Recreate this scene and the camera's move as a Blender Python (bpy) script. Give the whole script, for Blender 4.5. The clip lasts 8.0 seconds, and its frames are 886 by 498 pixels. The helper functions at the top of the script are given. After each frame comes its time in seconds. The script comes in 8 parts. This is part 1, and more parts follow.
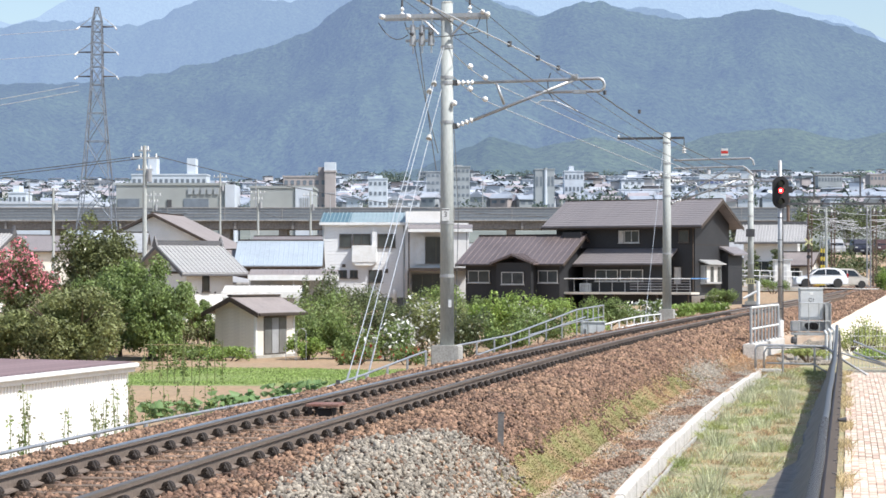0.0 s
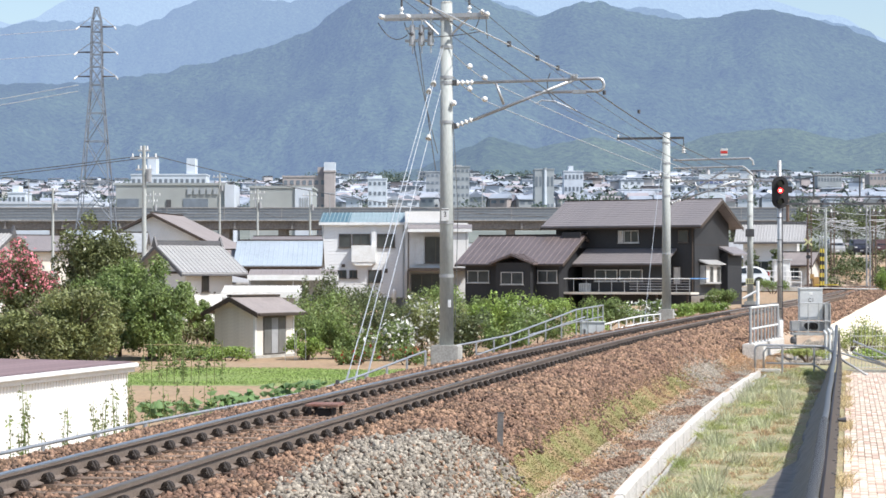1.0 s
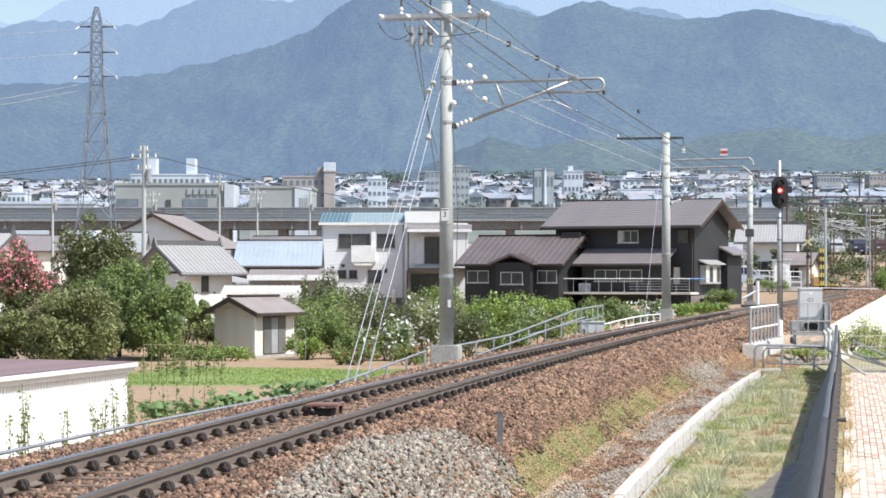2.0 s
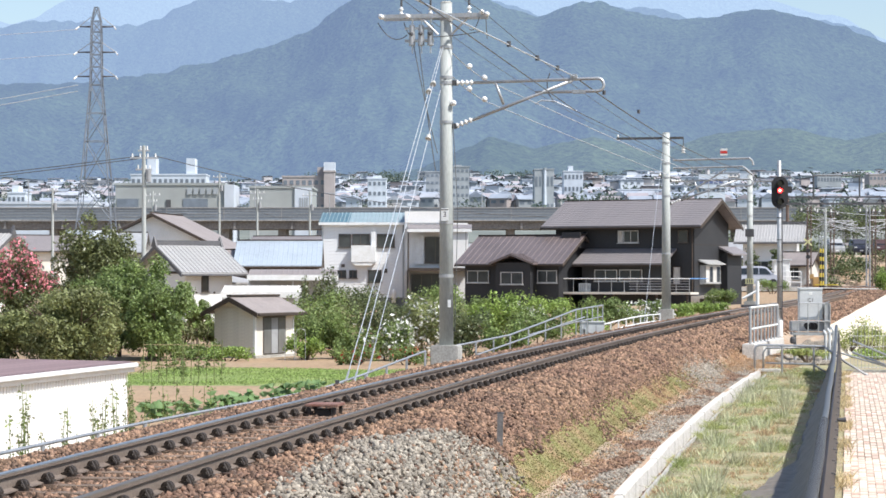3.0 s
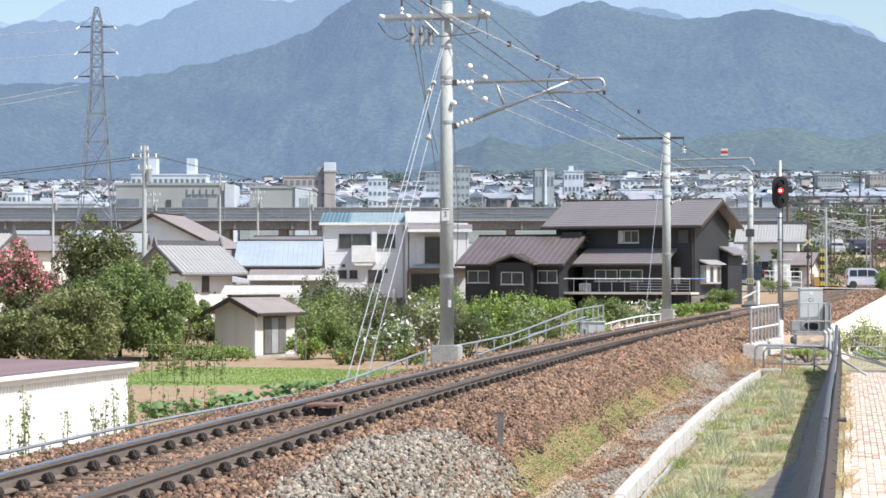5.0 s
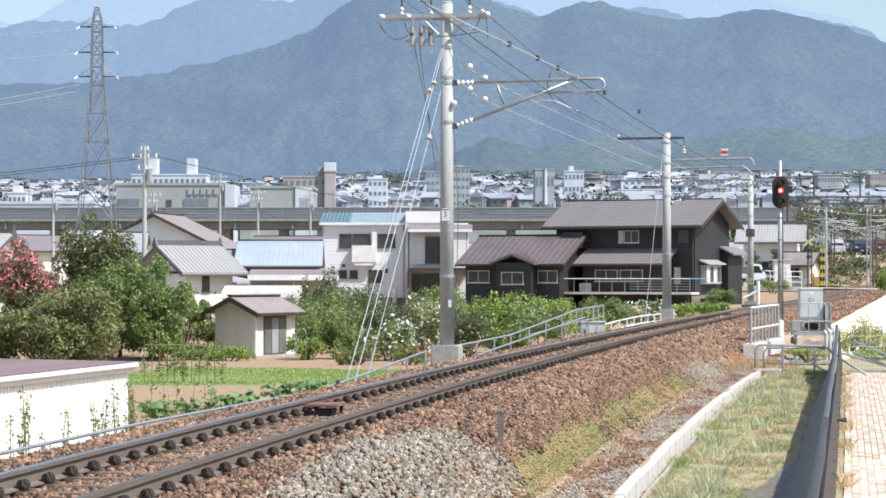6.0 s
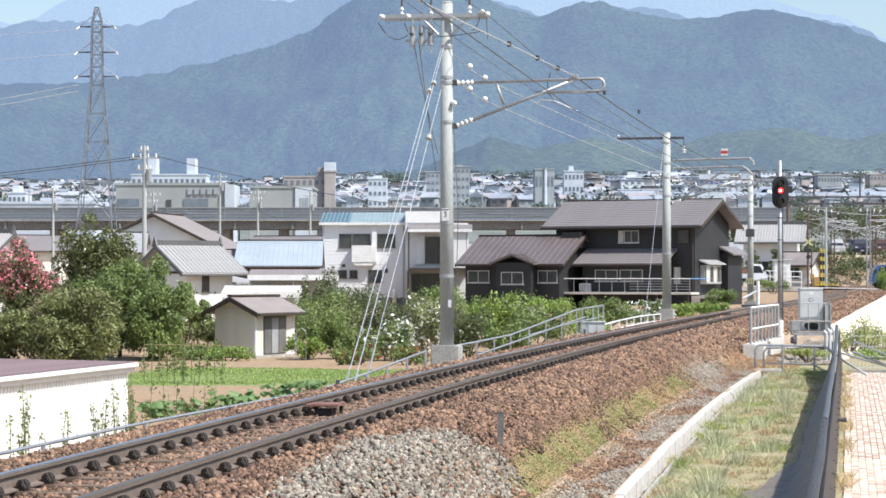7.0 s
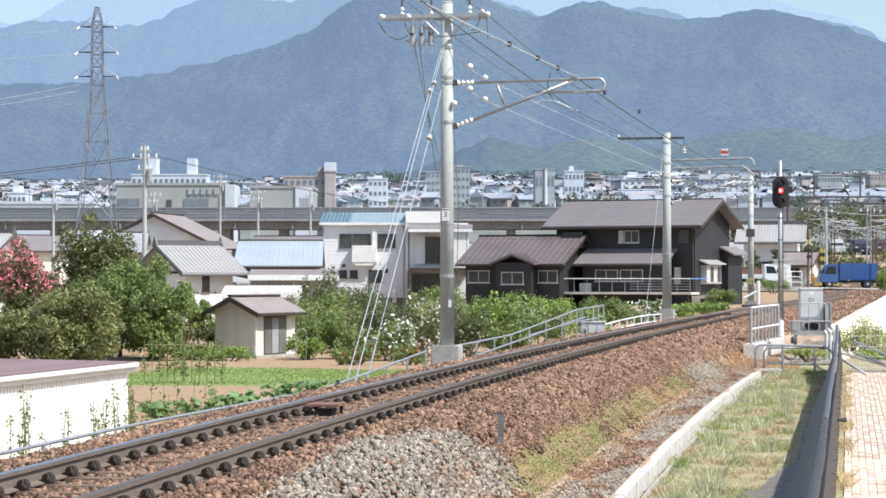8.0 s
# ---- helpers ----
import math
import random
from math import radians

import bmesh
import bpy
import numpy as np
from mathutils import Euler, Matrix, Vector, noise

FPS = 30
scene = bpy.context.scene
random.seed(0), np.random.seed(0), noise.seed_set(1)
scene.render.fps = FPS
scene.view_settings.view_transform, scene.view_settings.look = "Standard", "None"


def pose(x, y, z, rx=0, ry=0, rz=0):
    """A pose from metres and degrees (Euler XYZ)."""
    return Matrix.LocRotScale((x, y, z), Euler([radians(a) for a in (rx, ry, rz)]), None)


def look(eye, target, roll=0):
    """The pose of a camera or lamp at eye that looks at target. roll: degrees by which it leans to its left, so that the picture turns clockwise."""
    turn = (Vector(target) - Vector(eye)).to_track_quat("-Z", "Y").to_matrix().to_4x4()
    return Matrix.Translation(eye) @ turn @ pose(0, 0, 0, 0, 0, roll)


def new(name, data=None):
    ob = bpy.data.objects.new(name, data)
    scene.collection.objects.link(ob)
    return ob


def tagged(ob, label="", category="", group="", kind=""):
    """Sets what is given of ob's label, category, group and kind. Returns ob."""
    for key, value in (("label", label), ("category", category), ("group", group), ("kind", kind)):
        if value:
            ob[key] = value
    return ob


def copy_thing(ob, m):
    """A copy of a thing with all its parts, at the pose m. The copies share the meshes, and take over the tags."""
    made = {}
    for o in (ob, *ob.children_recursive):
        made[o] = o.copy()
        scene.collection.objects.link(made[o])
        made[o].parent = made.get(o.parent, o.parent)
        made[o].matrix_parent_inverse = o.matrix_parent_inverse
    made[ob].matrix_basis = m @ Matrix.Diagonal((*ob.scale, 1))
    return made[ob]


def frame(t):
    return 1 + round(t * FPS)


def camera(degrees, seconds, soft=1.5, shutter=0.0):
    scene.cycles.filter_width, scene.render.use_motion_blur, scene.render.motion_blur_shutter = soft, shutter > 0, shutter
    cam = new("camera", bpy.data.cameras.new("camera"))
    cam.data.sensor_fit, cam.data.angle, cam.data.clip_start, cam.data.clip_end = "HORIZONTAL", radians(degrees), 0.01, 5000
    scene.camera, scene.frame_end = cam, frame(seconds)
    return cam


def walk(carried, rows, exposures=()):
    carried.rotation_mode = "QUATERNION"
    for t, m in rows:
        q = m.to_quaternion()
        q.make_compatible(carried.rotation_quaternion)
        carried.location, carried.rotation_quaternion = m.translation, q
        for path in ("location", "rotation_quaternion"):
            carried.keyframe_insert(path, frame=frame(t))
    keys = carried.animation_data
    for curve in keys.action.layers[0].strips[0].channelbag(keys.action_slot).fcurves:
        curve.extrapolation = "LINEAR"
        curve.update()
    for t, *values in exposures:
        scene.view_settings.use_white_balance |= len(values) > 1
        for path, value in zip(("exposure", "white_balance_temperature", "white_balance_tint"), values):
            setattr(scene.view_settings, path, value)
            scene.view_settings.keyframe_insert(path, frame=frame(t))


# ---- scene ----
SECONDS = 8.0
cam = camera(21.73, SECONDS, soft=1.6)
EYE = (0.0, 0.0, 1.473)


def aim(yaw):
    """The camera's pose, turned by yaw degrees to its left."""
    return pose(*EYE, 90.677, 0, yaw)


walk(cam, [(0.0, aim(0.0)), (0.5, aim(0.0)), (1.0, aim(-0.012)), (1.5, aim(-0.018)), (3.0, aim(-0.018)), (3.5, aim(-0.040)), (4.0, aim(-0.040)),
           (4.5, aim(-0.020)), (6.0, aim(-0.003)), (7.0, aim(-0.006)), (8.0, aim(0.0))])

# ---- light ----
SUN_TO = Vector((0.70, -0.44, 1.10)).normalized()
world = bpy.data.worlds.new("sky")
scene.world = world
world.use_nodes = True
wn = world.node_tree.nodes
sky = wn.new("ShaderNodeTexSky")
sky.sky_type = "NISHITA"
sky.sun_disc = False
sky.sun_elevation = math.asin(SUN_TO.z)
sky.sun_rotation = math.atan2(SUN_TO.x, SUN_TO.y)
sky.altitude = 400
sky.air_density, sky.dust_density, sky.ozone_density = 1.0, 2.2, 1.0
wn["Background"].inputs["Strength"].default_value = 0.13
world.node_tree.links.new(sky.outputs["Color"], wn["Background"].inputs["Color"])
sun = new("sun", bpy.data.lights.new("sun", "SUN"))
sun.data.energy, sun.data.angle, sun.data.color = 4.2, radians(0.6), (1.0, 0.975, 0.945)
sun.matrix_world = look((0, 0, 60), Vector((0, 0, 60)) - SUN_TO)
scene.view_settings.exposure = 0.52

# ---- materials ----


def material(name, base, rough=0.7, metal=0.0, spread=0.25, grain=20.0, stain=1.5, bump=0.3, second=None, amount=0.5,
             island=0.0, piece=0.0, stretch=(1, 1, 1), depth=0.01, world_space=False):
    """A procedural surface: fine grain, broad stains (towards second, if given) and relief; metres per 1/scale."""
    m = bpy.data.materials.new(name)
    m.use_nodes = True
    nodes, links = m.node_tree.nodes, m.node_tree.links
    bsdf = nodes["Principled BSDF"]
    bsdf.inputs["Roughness"].default_value, bsdf.inputs["Metallic"].default_value = rough, metal
    place = nodes.new("ShaderNodeTexCoord")
    if world_space:
        place = nodes.new("ShaderNodeNewGeometry")
    mapping = nodes.new("ShaderNodeMapping")
    mapping.inputs["Scale"].default_value = stretch
    links.new(place.outputs["Position" if world_space else "Object"], mapping.inputs["Vector"])
    fine, broad = nodes.new("ShaderNodeTexNoise"), nodes.new("ShaderNodeTexNoise")
    fine.inputs["Scale"].default_value, fine.inputs["Detail"].default_value = grain, 5
    broad.inputs["Scale"].default_value, broad.inputs["Detail"].default_value = stain, 4
    for n in (fine, broad):
        links.new(mapping.outputs["Vector"], n.inputs["Vector"])
    ramp = nodes.new("ShaderNodeMapRange")
    ramp.inputs["From Min"].default_value, ramp.inputs["From Max"].default_value = 0.4, 0.65
    links.new(broad.outputs["Fac"], ramp.inputs["Value"])
    mix = nodes.new("ShaderNodeMix")
    mix.data_type = "RGBA"
    mix.inputs["A"].default_value = (*base, 1)
    mix.inputs["B"].default_value = (*(second or [c * 0.7 for c in base]), 1)
    scale = nodes.new("ShaderNodeMath")
    scale.operation = "MULTIPLY"
    scale.inputs[1].default_value = amount
    links.new(ramp.outputs["Result"], scale.inputs[0])
    links.new(scale.outputs[0], mix.inputs["Factor"])
    value = nodes.new("ShaderNodeMapRange")
    value.inputs["From Min"].default_value, value.inputs["From Max"].default_value = 0.3, 0.7
    value.inputs["To Min"].default_value, value.inputs["To Max"].default_value = 1 - spread, 1 + spread
    links.new(fine.outputs["Fac"], value.inputs["Value"])
    last = value.outputs["Result"]
    for width, node, socket in ((island, "ShaderNodeNewGeometry", "Random Per Island"), (piece, "ShaderNodeObjectInfo", "Random")):
        if width:
            src, rng, mul = nodes.new(node), nodes.new("ShaderNodeMapRange"), nodes.new("ShaderNodeMath")
            rng.inputs["To Min"].default_value, rng.inputs["To Max"].default_value = 1 - width, 1 + width
            links.new(src.outputs[socket], rng.inputs["Value"])
            mul.operation = "MULTIPLY"
            links.new(last, mul.inputs[0])
            links.new(rng.outputs["Result"], mul.inputs[1])
            last = mul.outputs[0]
    hsv = nodes.new("ShaderNodeHueSaturation")
    links.new(mix.outputs["Result"], hsv.inputs["Color"])
    links.new(last, hsv.inputs["Value"])
    links.new(hsv.outputs["Color"], bsdf.inputs["Base Color"])
    if bump:
        relief = nodes.new("ShaderNodeBump")
        relief.inputs["Strength"].default_value, relief.inputs["Distance"].default_value = bump, depth
        links.new(fine.outputs["Fac"], relief.inputs["Height"])
        links.new(relief.outputs["Normal"], bsdf.inputs["Normal"])
    return m


def glow(name, color, strength):
    m = bpy.data.materials.new(name)
    m.use_nodes = True
    bsdf = m.node_tree.nodes["Principled BSDF"]
    bsdf.inputs["Base Color"].default_value = (*color, 1)
    bsdf.inputs["Emission Color"].default_value = (*color, 1)
    bsdf.inputs["Emission Strength"].default_value = strength
    return m


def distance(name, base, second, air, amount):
    """Far woods; their pale blue haze is put into the surface as emission."""
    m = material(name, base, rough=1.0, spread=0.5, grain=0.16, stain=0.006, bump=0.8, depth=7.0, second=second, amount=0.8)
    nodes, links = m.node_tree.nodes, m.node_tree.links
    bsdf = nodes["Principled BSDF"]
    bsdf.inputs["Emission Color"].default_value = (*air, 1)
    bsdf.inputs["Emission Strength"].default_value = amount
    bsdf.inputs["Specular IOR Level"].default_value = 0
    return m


M = {}
M["soil"] = material("dry_soil", (0.33, 0.225, 0.135), 0.95, grain=6, stain=0.3, second=(0.30, 0.24, 0.16), bump=0.6, depth=0.03)
M["verge"] = material("verge_soil_and_thatch", (0.36, 0.245, 0.16), 0.95, grain=14, stain=0.8, second=(0.40, 0.335, 0.26), amount=1.0, bump=0.7, depth=0.03)
M["mossground"] = material("olive_moss_ground", (0.205, 0.205, 0.075), 0.95, grain=18, stain=1.1, spread=0.3, second=(0.31, 0.21, 0.115), amount=1.0, bump=0.6, depth=0.02)
M["thatch"] = material("straw_and_grass_ground", (0.38, 0.31, 0.20), 0.95, grain=16, stain=1.2, second=(0.27, 0.27, 0.14), amount=0.9, bump=0.8, depth=0.04)
M["meadow"] = material("mown_grass_ground", (0.19, 0.25, 0.07), 0.95, grain=5, stain=0.25, second=(0.26, 0.26, 0.11), bump=0.5, depth=0.03)
M["ballast"] = material("rusty_brown_ballast_stone", (0.232, 0.146, 0.094), 0.9, grain=30, stain=0.7, spread=0.35, second=(0.145, 0.085, 0.060), amount=0.85, island=0.72, bump=0.5)
M["ballast_grey"] = material("fresh_grey_ballast_stone", (0.275, 0.248, 0.205), 0.9, grain=30, stain=2, spread=0.28, second=(0.19, 0.155, 0.12), island=0.5, bump=0.5)
# Bed darkened so that shade between the stones is in its colour.
M["bed"] = material("ballast_bed", (0.10, 0.062, 0.045), 0.95, grain=18, stain=1.5, spread=0.5, bump=1.0, depth=0.04)
M["rail"] = material("rusty_rail_steel", (0.17, 0.135, 0.11), 0.7, grain=40, stain=2, second=(0.12, 0.09, 0.07))
M["railhead"] = material("polished_rail_head", (0.42, 0.42, 0.43), 0.28, 0.85, grain=60, stain=3, spread=0.1, bump=0.05)
M["railside"] = material("brown_running_rail_head", (0.17, 0.145, 0.12), 0.45, 0.5, grain=60, stain=3, spread=0.15, bump=0.05)
M["sleeper"] = material("weathered_timber_sleeper", (0.20, 0.145, 0.105), 0.9, grain=12, stain=3, second=(0.15, 0.10, 0.07), piece=0.25, stretch=(1, 8, 8), bump=0.5)
M["clip"] = material("oiled_black_fastening", (0.045, 0.035, 0.028), 0.6, grain=40, stain=8)
M["plate"] = material("rusty_bearing_plate", (0.15, 0.10, 0.075), 0.8, grain=30, stain=6, second=(0.22, 0.16, 0.12))
M["concrete"] = material("grey_concrete", (0.42, 0.41, 0.38), 0.85, grain=25, stain=1.3, second=(0.30, 0.29, 0.26), amount=0.7)
M["pole"] = material("spun_concrete_pole", (0.40, 0.425, 0.41), 0.8, grain=30, stain=1.0, spread=0.12, second=(0.32, 0.345, 0.335), amount=0.6, stretch=(1, 1, 0.25))
M["steel"] = material("galvanised_steel", (0.46, 0.47, 0.48), 0.45, 0.6, grain=30, stain=3, spread=0.15, bump=0.1)
M["darksteel"] = material("dull_dark_steel", (0.09, 0.09, 0.095), 0.6, 0.3, grain=30, stain=3)
M["wire"] = material("aged_copper_wire", (0.13, 0.135, 0.14), 0.5, 0.5, bump=0)
M["palewire"] = material("bright_stranded_wire", (0.58, 0.61, 0.64), 0.4, 0.4, bump=0)
M["porcelain"] = material("white_porcelain", (0.80, 0.80, 0.78), 0.2, spread=0.05, bump=0)
M["dullporcelain"] = material("dull_grey_porcelain", (0.50, 0.50, 0.47), 0.35, spread=0.1, bump=0)
M["white"] = material("white_painted_steel", (0.78, 0.79, 0.78), 0.5, grain=30, stain=3, spread=0.08, second=(0.62, 0.62, 0.58), bump=0.1)
M["black"] = material("black_plastic_sheet", (0.165, 0.142, 0.115), 0.60, grain=9, stain=2.2, spread=0.3, second=(0.115, 0.098, 0.08), bump=0.5, depth=0.02)
M["asphalt"] = material("asphalt", (0.17, 0.17, 0.17), 0.9, grain=40, stain=1)

# ---- building helpers ----


def part(name, bm, mat, parent=None, label="", smooth=False):
    """Links a bmesh as one mesh object under a thing or a part."""
    mesh = bpy.data.meshes.new(name)
    bm.to_mesh(mesh)
    bm.free()
    for m in (mat if isinstance(mat, (list, tuple)) else [mat]):
        mesh.materials.append(m)
    if smooth:
        mesh.polygons.foreach_set("use_smooth", [True] * len(mesh.polygons))
    ob = new(name, mesh)
    ob.parent = parent
    return tagged(ob, label)


def raw(name, verts, faces, mat, parent=None, label="", smooth=False):
    mesh = bpy.data.meshes.new(name)
    mesh.from_pydata(verts, [], faces)
    for m in (mat if isinstance(mat, (list, tuple)) else [mat]):
        mesh.materials.append(m)
    if smooth:
        mesh.polygons.foreach_set("use_smooth", [True] * len(mesh.polygons))
    ob = new(name, mesh)
    ob.parent = parent
    return tagged(ob, label)


def same(ob, parent, m):
    """Another piece on the same mesh."""
    o = new(ob.name.split(".")[0], ob.data)
    o.parent = parent
    o.matrix_basis = m
    return o


def thing(name, m, label, category, group="", kind=""):
    ob = new(name)
    ob.empty_display_size = 0.2
    ob.matrix_basis = m
    return tagged(ob, label, category, group, kind)


def box(x0, x1, y0, y1, z0, z1, bevel=0.0, bm=None):
    own = bm is None
    bm = bm or bmesh.new()
    v = [bm.verts.new((x, y, z)) for z in (z0, z1) for y in (y0, y1) for x in (x0, x1)]
    fs = [bm.faces.new([v[i] for i in q]) for q in ((0, 2, 3, 1), (4, 5, 7, 6), (0, 1, 5, 4), (2, 6, 7, 3), (0, 4, 6, 2), (1, 3, 7, 5))]
    if bevel and own:
        bmesh.ops.bevel(bm, geom=bm.edges[:], offset=bevel, segments=2, affect="EDGES", clamp_overlap=True)
    return bm


def rod(p, q, r0, r1=None, n=8, bm=None, caps=True):
    """A round bar from p to q, which may taper."""
    bm = bm or bmesh.new()
    p, q = Vector(p), Vector(q)
    r1 = r0 if r1 is None else r1
    d = (q - p).normalized()
    a = d.cross(Vector((0, 0, 1)) if abs(d.z) < 0.9 else Vector((1, 0, 0))).normalized()
    b = d.cross(a)
    ring = []
    for c, r in ((p, r0), (q, r1)):
        ring.append([bm.verts.new(c + a * (r * math.cos(t)) + b * (r * math.sin(t))) for t in [2 * math.pi * i / n for i in range(n)]])
    for i in range(n):
        bm.faces.new((ring[0][i], ring[0][(i + 1) % n], ring[1][(i + 1) % n], ring[1][i]))
    if caps:
        bm.faces.new(ring[0][::-1])
        bm.faces.new(ring[1])
    return bm


def pipe(pts, r, n=6, bm=None):
    """One tube through all the points."""
    bm = bm or bmesh.new()
    pts = [Vector(p) for p in pts]
    pts = [p for i, p in enumerate(pts) if i == 0 or (p - pts[i - 1]).length > 1e-5]
    rings, a = [], None
    for i, p in enumerate(pts):
        t = (pts[min(i + 1, len(pts) - 1)] - pts[max(i - 1, 0)]).normalized()
        if a is None:
            a = t.cross(Vector((0, 0, 1)) if abs(t.z) < 0.9 else Vector((1, 0, 0)))
        a = (a - t * a.dot(t)).normalized()
        b = t.cross(a)
        rings.append([bm.verts.new(p + a * (r * math.cos(2 * math.pi * k / n)) + b * (r * math.sin(2 * math.pi * k / n))) for k in range(n)])
    for u, v in zip(rings, rings[1:]):
        for k in range(n):
            bm.faces.new((u[k], u[(k + 1) % n], v[(k + 1) % n], v[k]))
    bm.faces.new(rings[0][::-1])
    bm.faces.new(rings[-1])
    return bm


def sag(p, q, drop, n=14):
    """Points along a hanging wire."""
    p, q = Vector(p), Vector(q)
    return [p.lerp(q, i / n) - Vector((0, 0, drop * 4 * (i / n) * (1 - i / n))) for i in range(n + 1)]


def lathe(profile, n=14, bm=None, at=(0, 0, 0)):
    """A turned body about the upright axis: (radius, height) pairs."""
    bm = bm or bmesh.new()
    rings = [[bm.verts.new((at[0] + r * math.cos(2 * math.pi * i / n), at[1] + r * math.sin(2 * math.pi * i / n), at[2] + z)) for i in range(n)] for r, z in profile]
    for a, b in zip(rings, rings[1:]):
        for i in range(n):
            bm.faces.new((a[i], a[(i + 1) % n], b[(i + 1) % n], b[i]))
    bm.faces.new(rings[0][::-1])
    bm.faces.new(rings[-1])
    return bm


def extrude(outline, d0, d1, axis="y", bm=None):
    """A slab: the outline in the plane across axis, from d0 to d1 along it."""
    bm = bm or bmesh.new()
    def put(u, v, d):
        return {"x": (d, u, v), "y": (u, d, v), "z": (u, v, d)}[axis]
    a = [bm.verts.new(put(u, v, d0)) for u, v in outline]
    b = [bm.verts.new(put(u, v, d1)) for u, v in outline]
    n = len(a)
    for i in range(n):
        bm.faces.new((a[i], a[(i + 1) % n], b[(i + 1) % n], b[i]))
    bm.faces.new(a[::-1])
    bm.faces.new(b)
    bmesh.ops.recalc_face_normals(bm, faces=bm.faces[:])
    return bm


# ---- the line of the track: gentle right-hand curve, rail top near z = 0 ----
X0, Y0, HEAD, BEND, EASE, GRADE, RISE = -2.705, 17.477, 0.1443, 0.001467, -1.24e-5, -0.0015, 2.33e-5
SLEEPER = 0.6024
STEP = 0.5
_s = np.arange(-40, 320, STEP)
_h = HEAD + BEND * _s + EASE * _s * _s / 2
_h = np.where(_s > 150, _h[np.searchsorted(_s, 150)], _h)
_x, _y = np.cumsum(np.sin(_h)) * STEP, np.cumsum(np.cos(_h)) * STEP
_i0 = int(np.searchsorted(_s, 0))
_x, _y = _x - _x[_i0] + X0, _y - _y[_i0] + Y0
_z = np.where(_s > 0, GRADE * _s + RISE * _s * _s, 0)
_z = np.minimum(_z, 0.62)


def line(s, d=0.0, z=0.0):
    """The point d metres to the right of the track's middle, s metres along it, z above the rail top."""
    x, y, a, up = (float(np.interp(s, _s, v)) for v in (_x, _y, _h, _z))
    return Vector((x + d * math.cos(a), y - d * math.sin(a), up + z))


def heading(s):
    return float(np.interp(s, _s, _h))


def along(s, d=0.0, z=0.0):
    """A pose on the track: its y axis runs along it, its x axis to the right."""
    return Matrix.Translation(line(s, d, z)) @ Matrix.Rotation(-heading(s), 4, "Z")


# ---- ground: one sheet out to the horizon ----
NORMAL = (math.cos(0.19), -math.sin(0.19))


def smooth(a, b, v):
    t = min(1.0, max(0.0, (v - a) / (b - a)))
    return t * t * (3 - 2 * t)


def ground_height(s, d):
    """Height of the ground under the ballast, below and beside the track."""
    up = float(np.interp(s, _s, _z))
    if d >= 0:
        z = -0.22 - 0.86 * smooth(1.35, 2.75, d) - 0.13 * smooth(3.25, 3.5, d)
        z -= 0.25 * (smooth(3.29, 3.35, d) - smooth(3.49, 3.55, d)) * (s < 46)
        z += 0.55 * smooth(7.5, 12.0, d) * smooth(62, 85, s) + 0.55 * smooth(60, 90, s) * smooth(2, 4, d) * (1 - smooth(7.5, 12, d))
        z = z * (1 - smooth(120, 160, s)) + up * smooth(120, 160, s) - 0.1 * smooth(120, 160, s)
    else:
        z = -0.25 - 1.35 * smooth(1.6, 4.6, -d)
        z += 0.75 * smooth(70, 135, s) * smooth(1.6, 4.6, -d)
        z -= 0.85 * smooth(3.6, 5.6, -d) * (1 - smooth(24, 40, s))
        z = z * (1 - smooth(145, 172, s)) + (up - 0.1) * smooth(145, 172, s)
    return z


def ground_point(s, d):
    c = line(min(s, 300), 0)
    extra = max(0, s - 300)
    a = 0.22
    return Vector((c.x + extra * math.sin(a) + d * NORMAL[0], c.y + extra * math.cos(a) + d * NORMAL[1], 0))


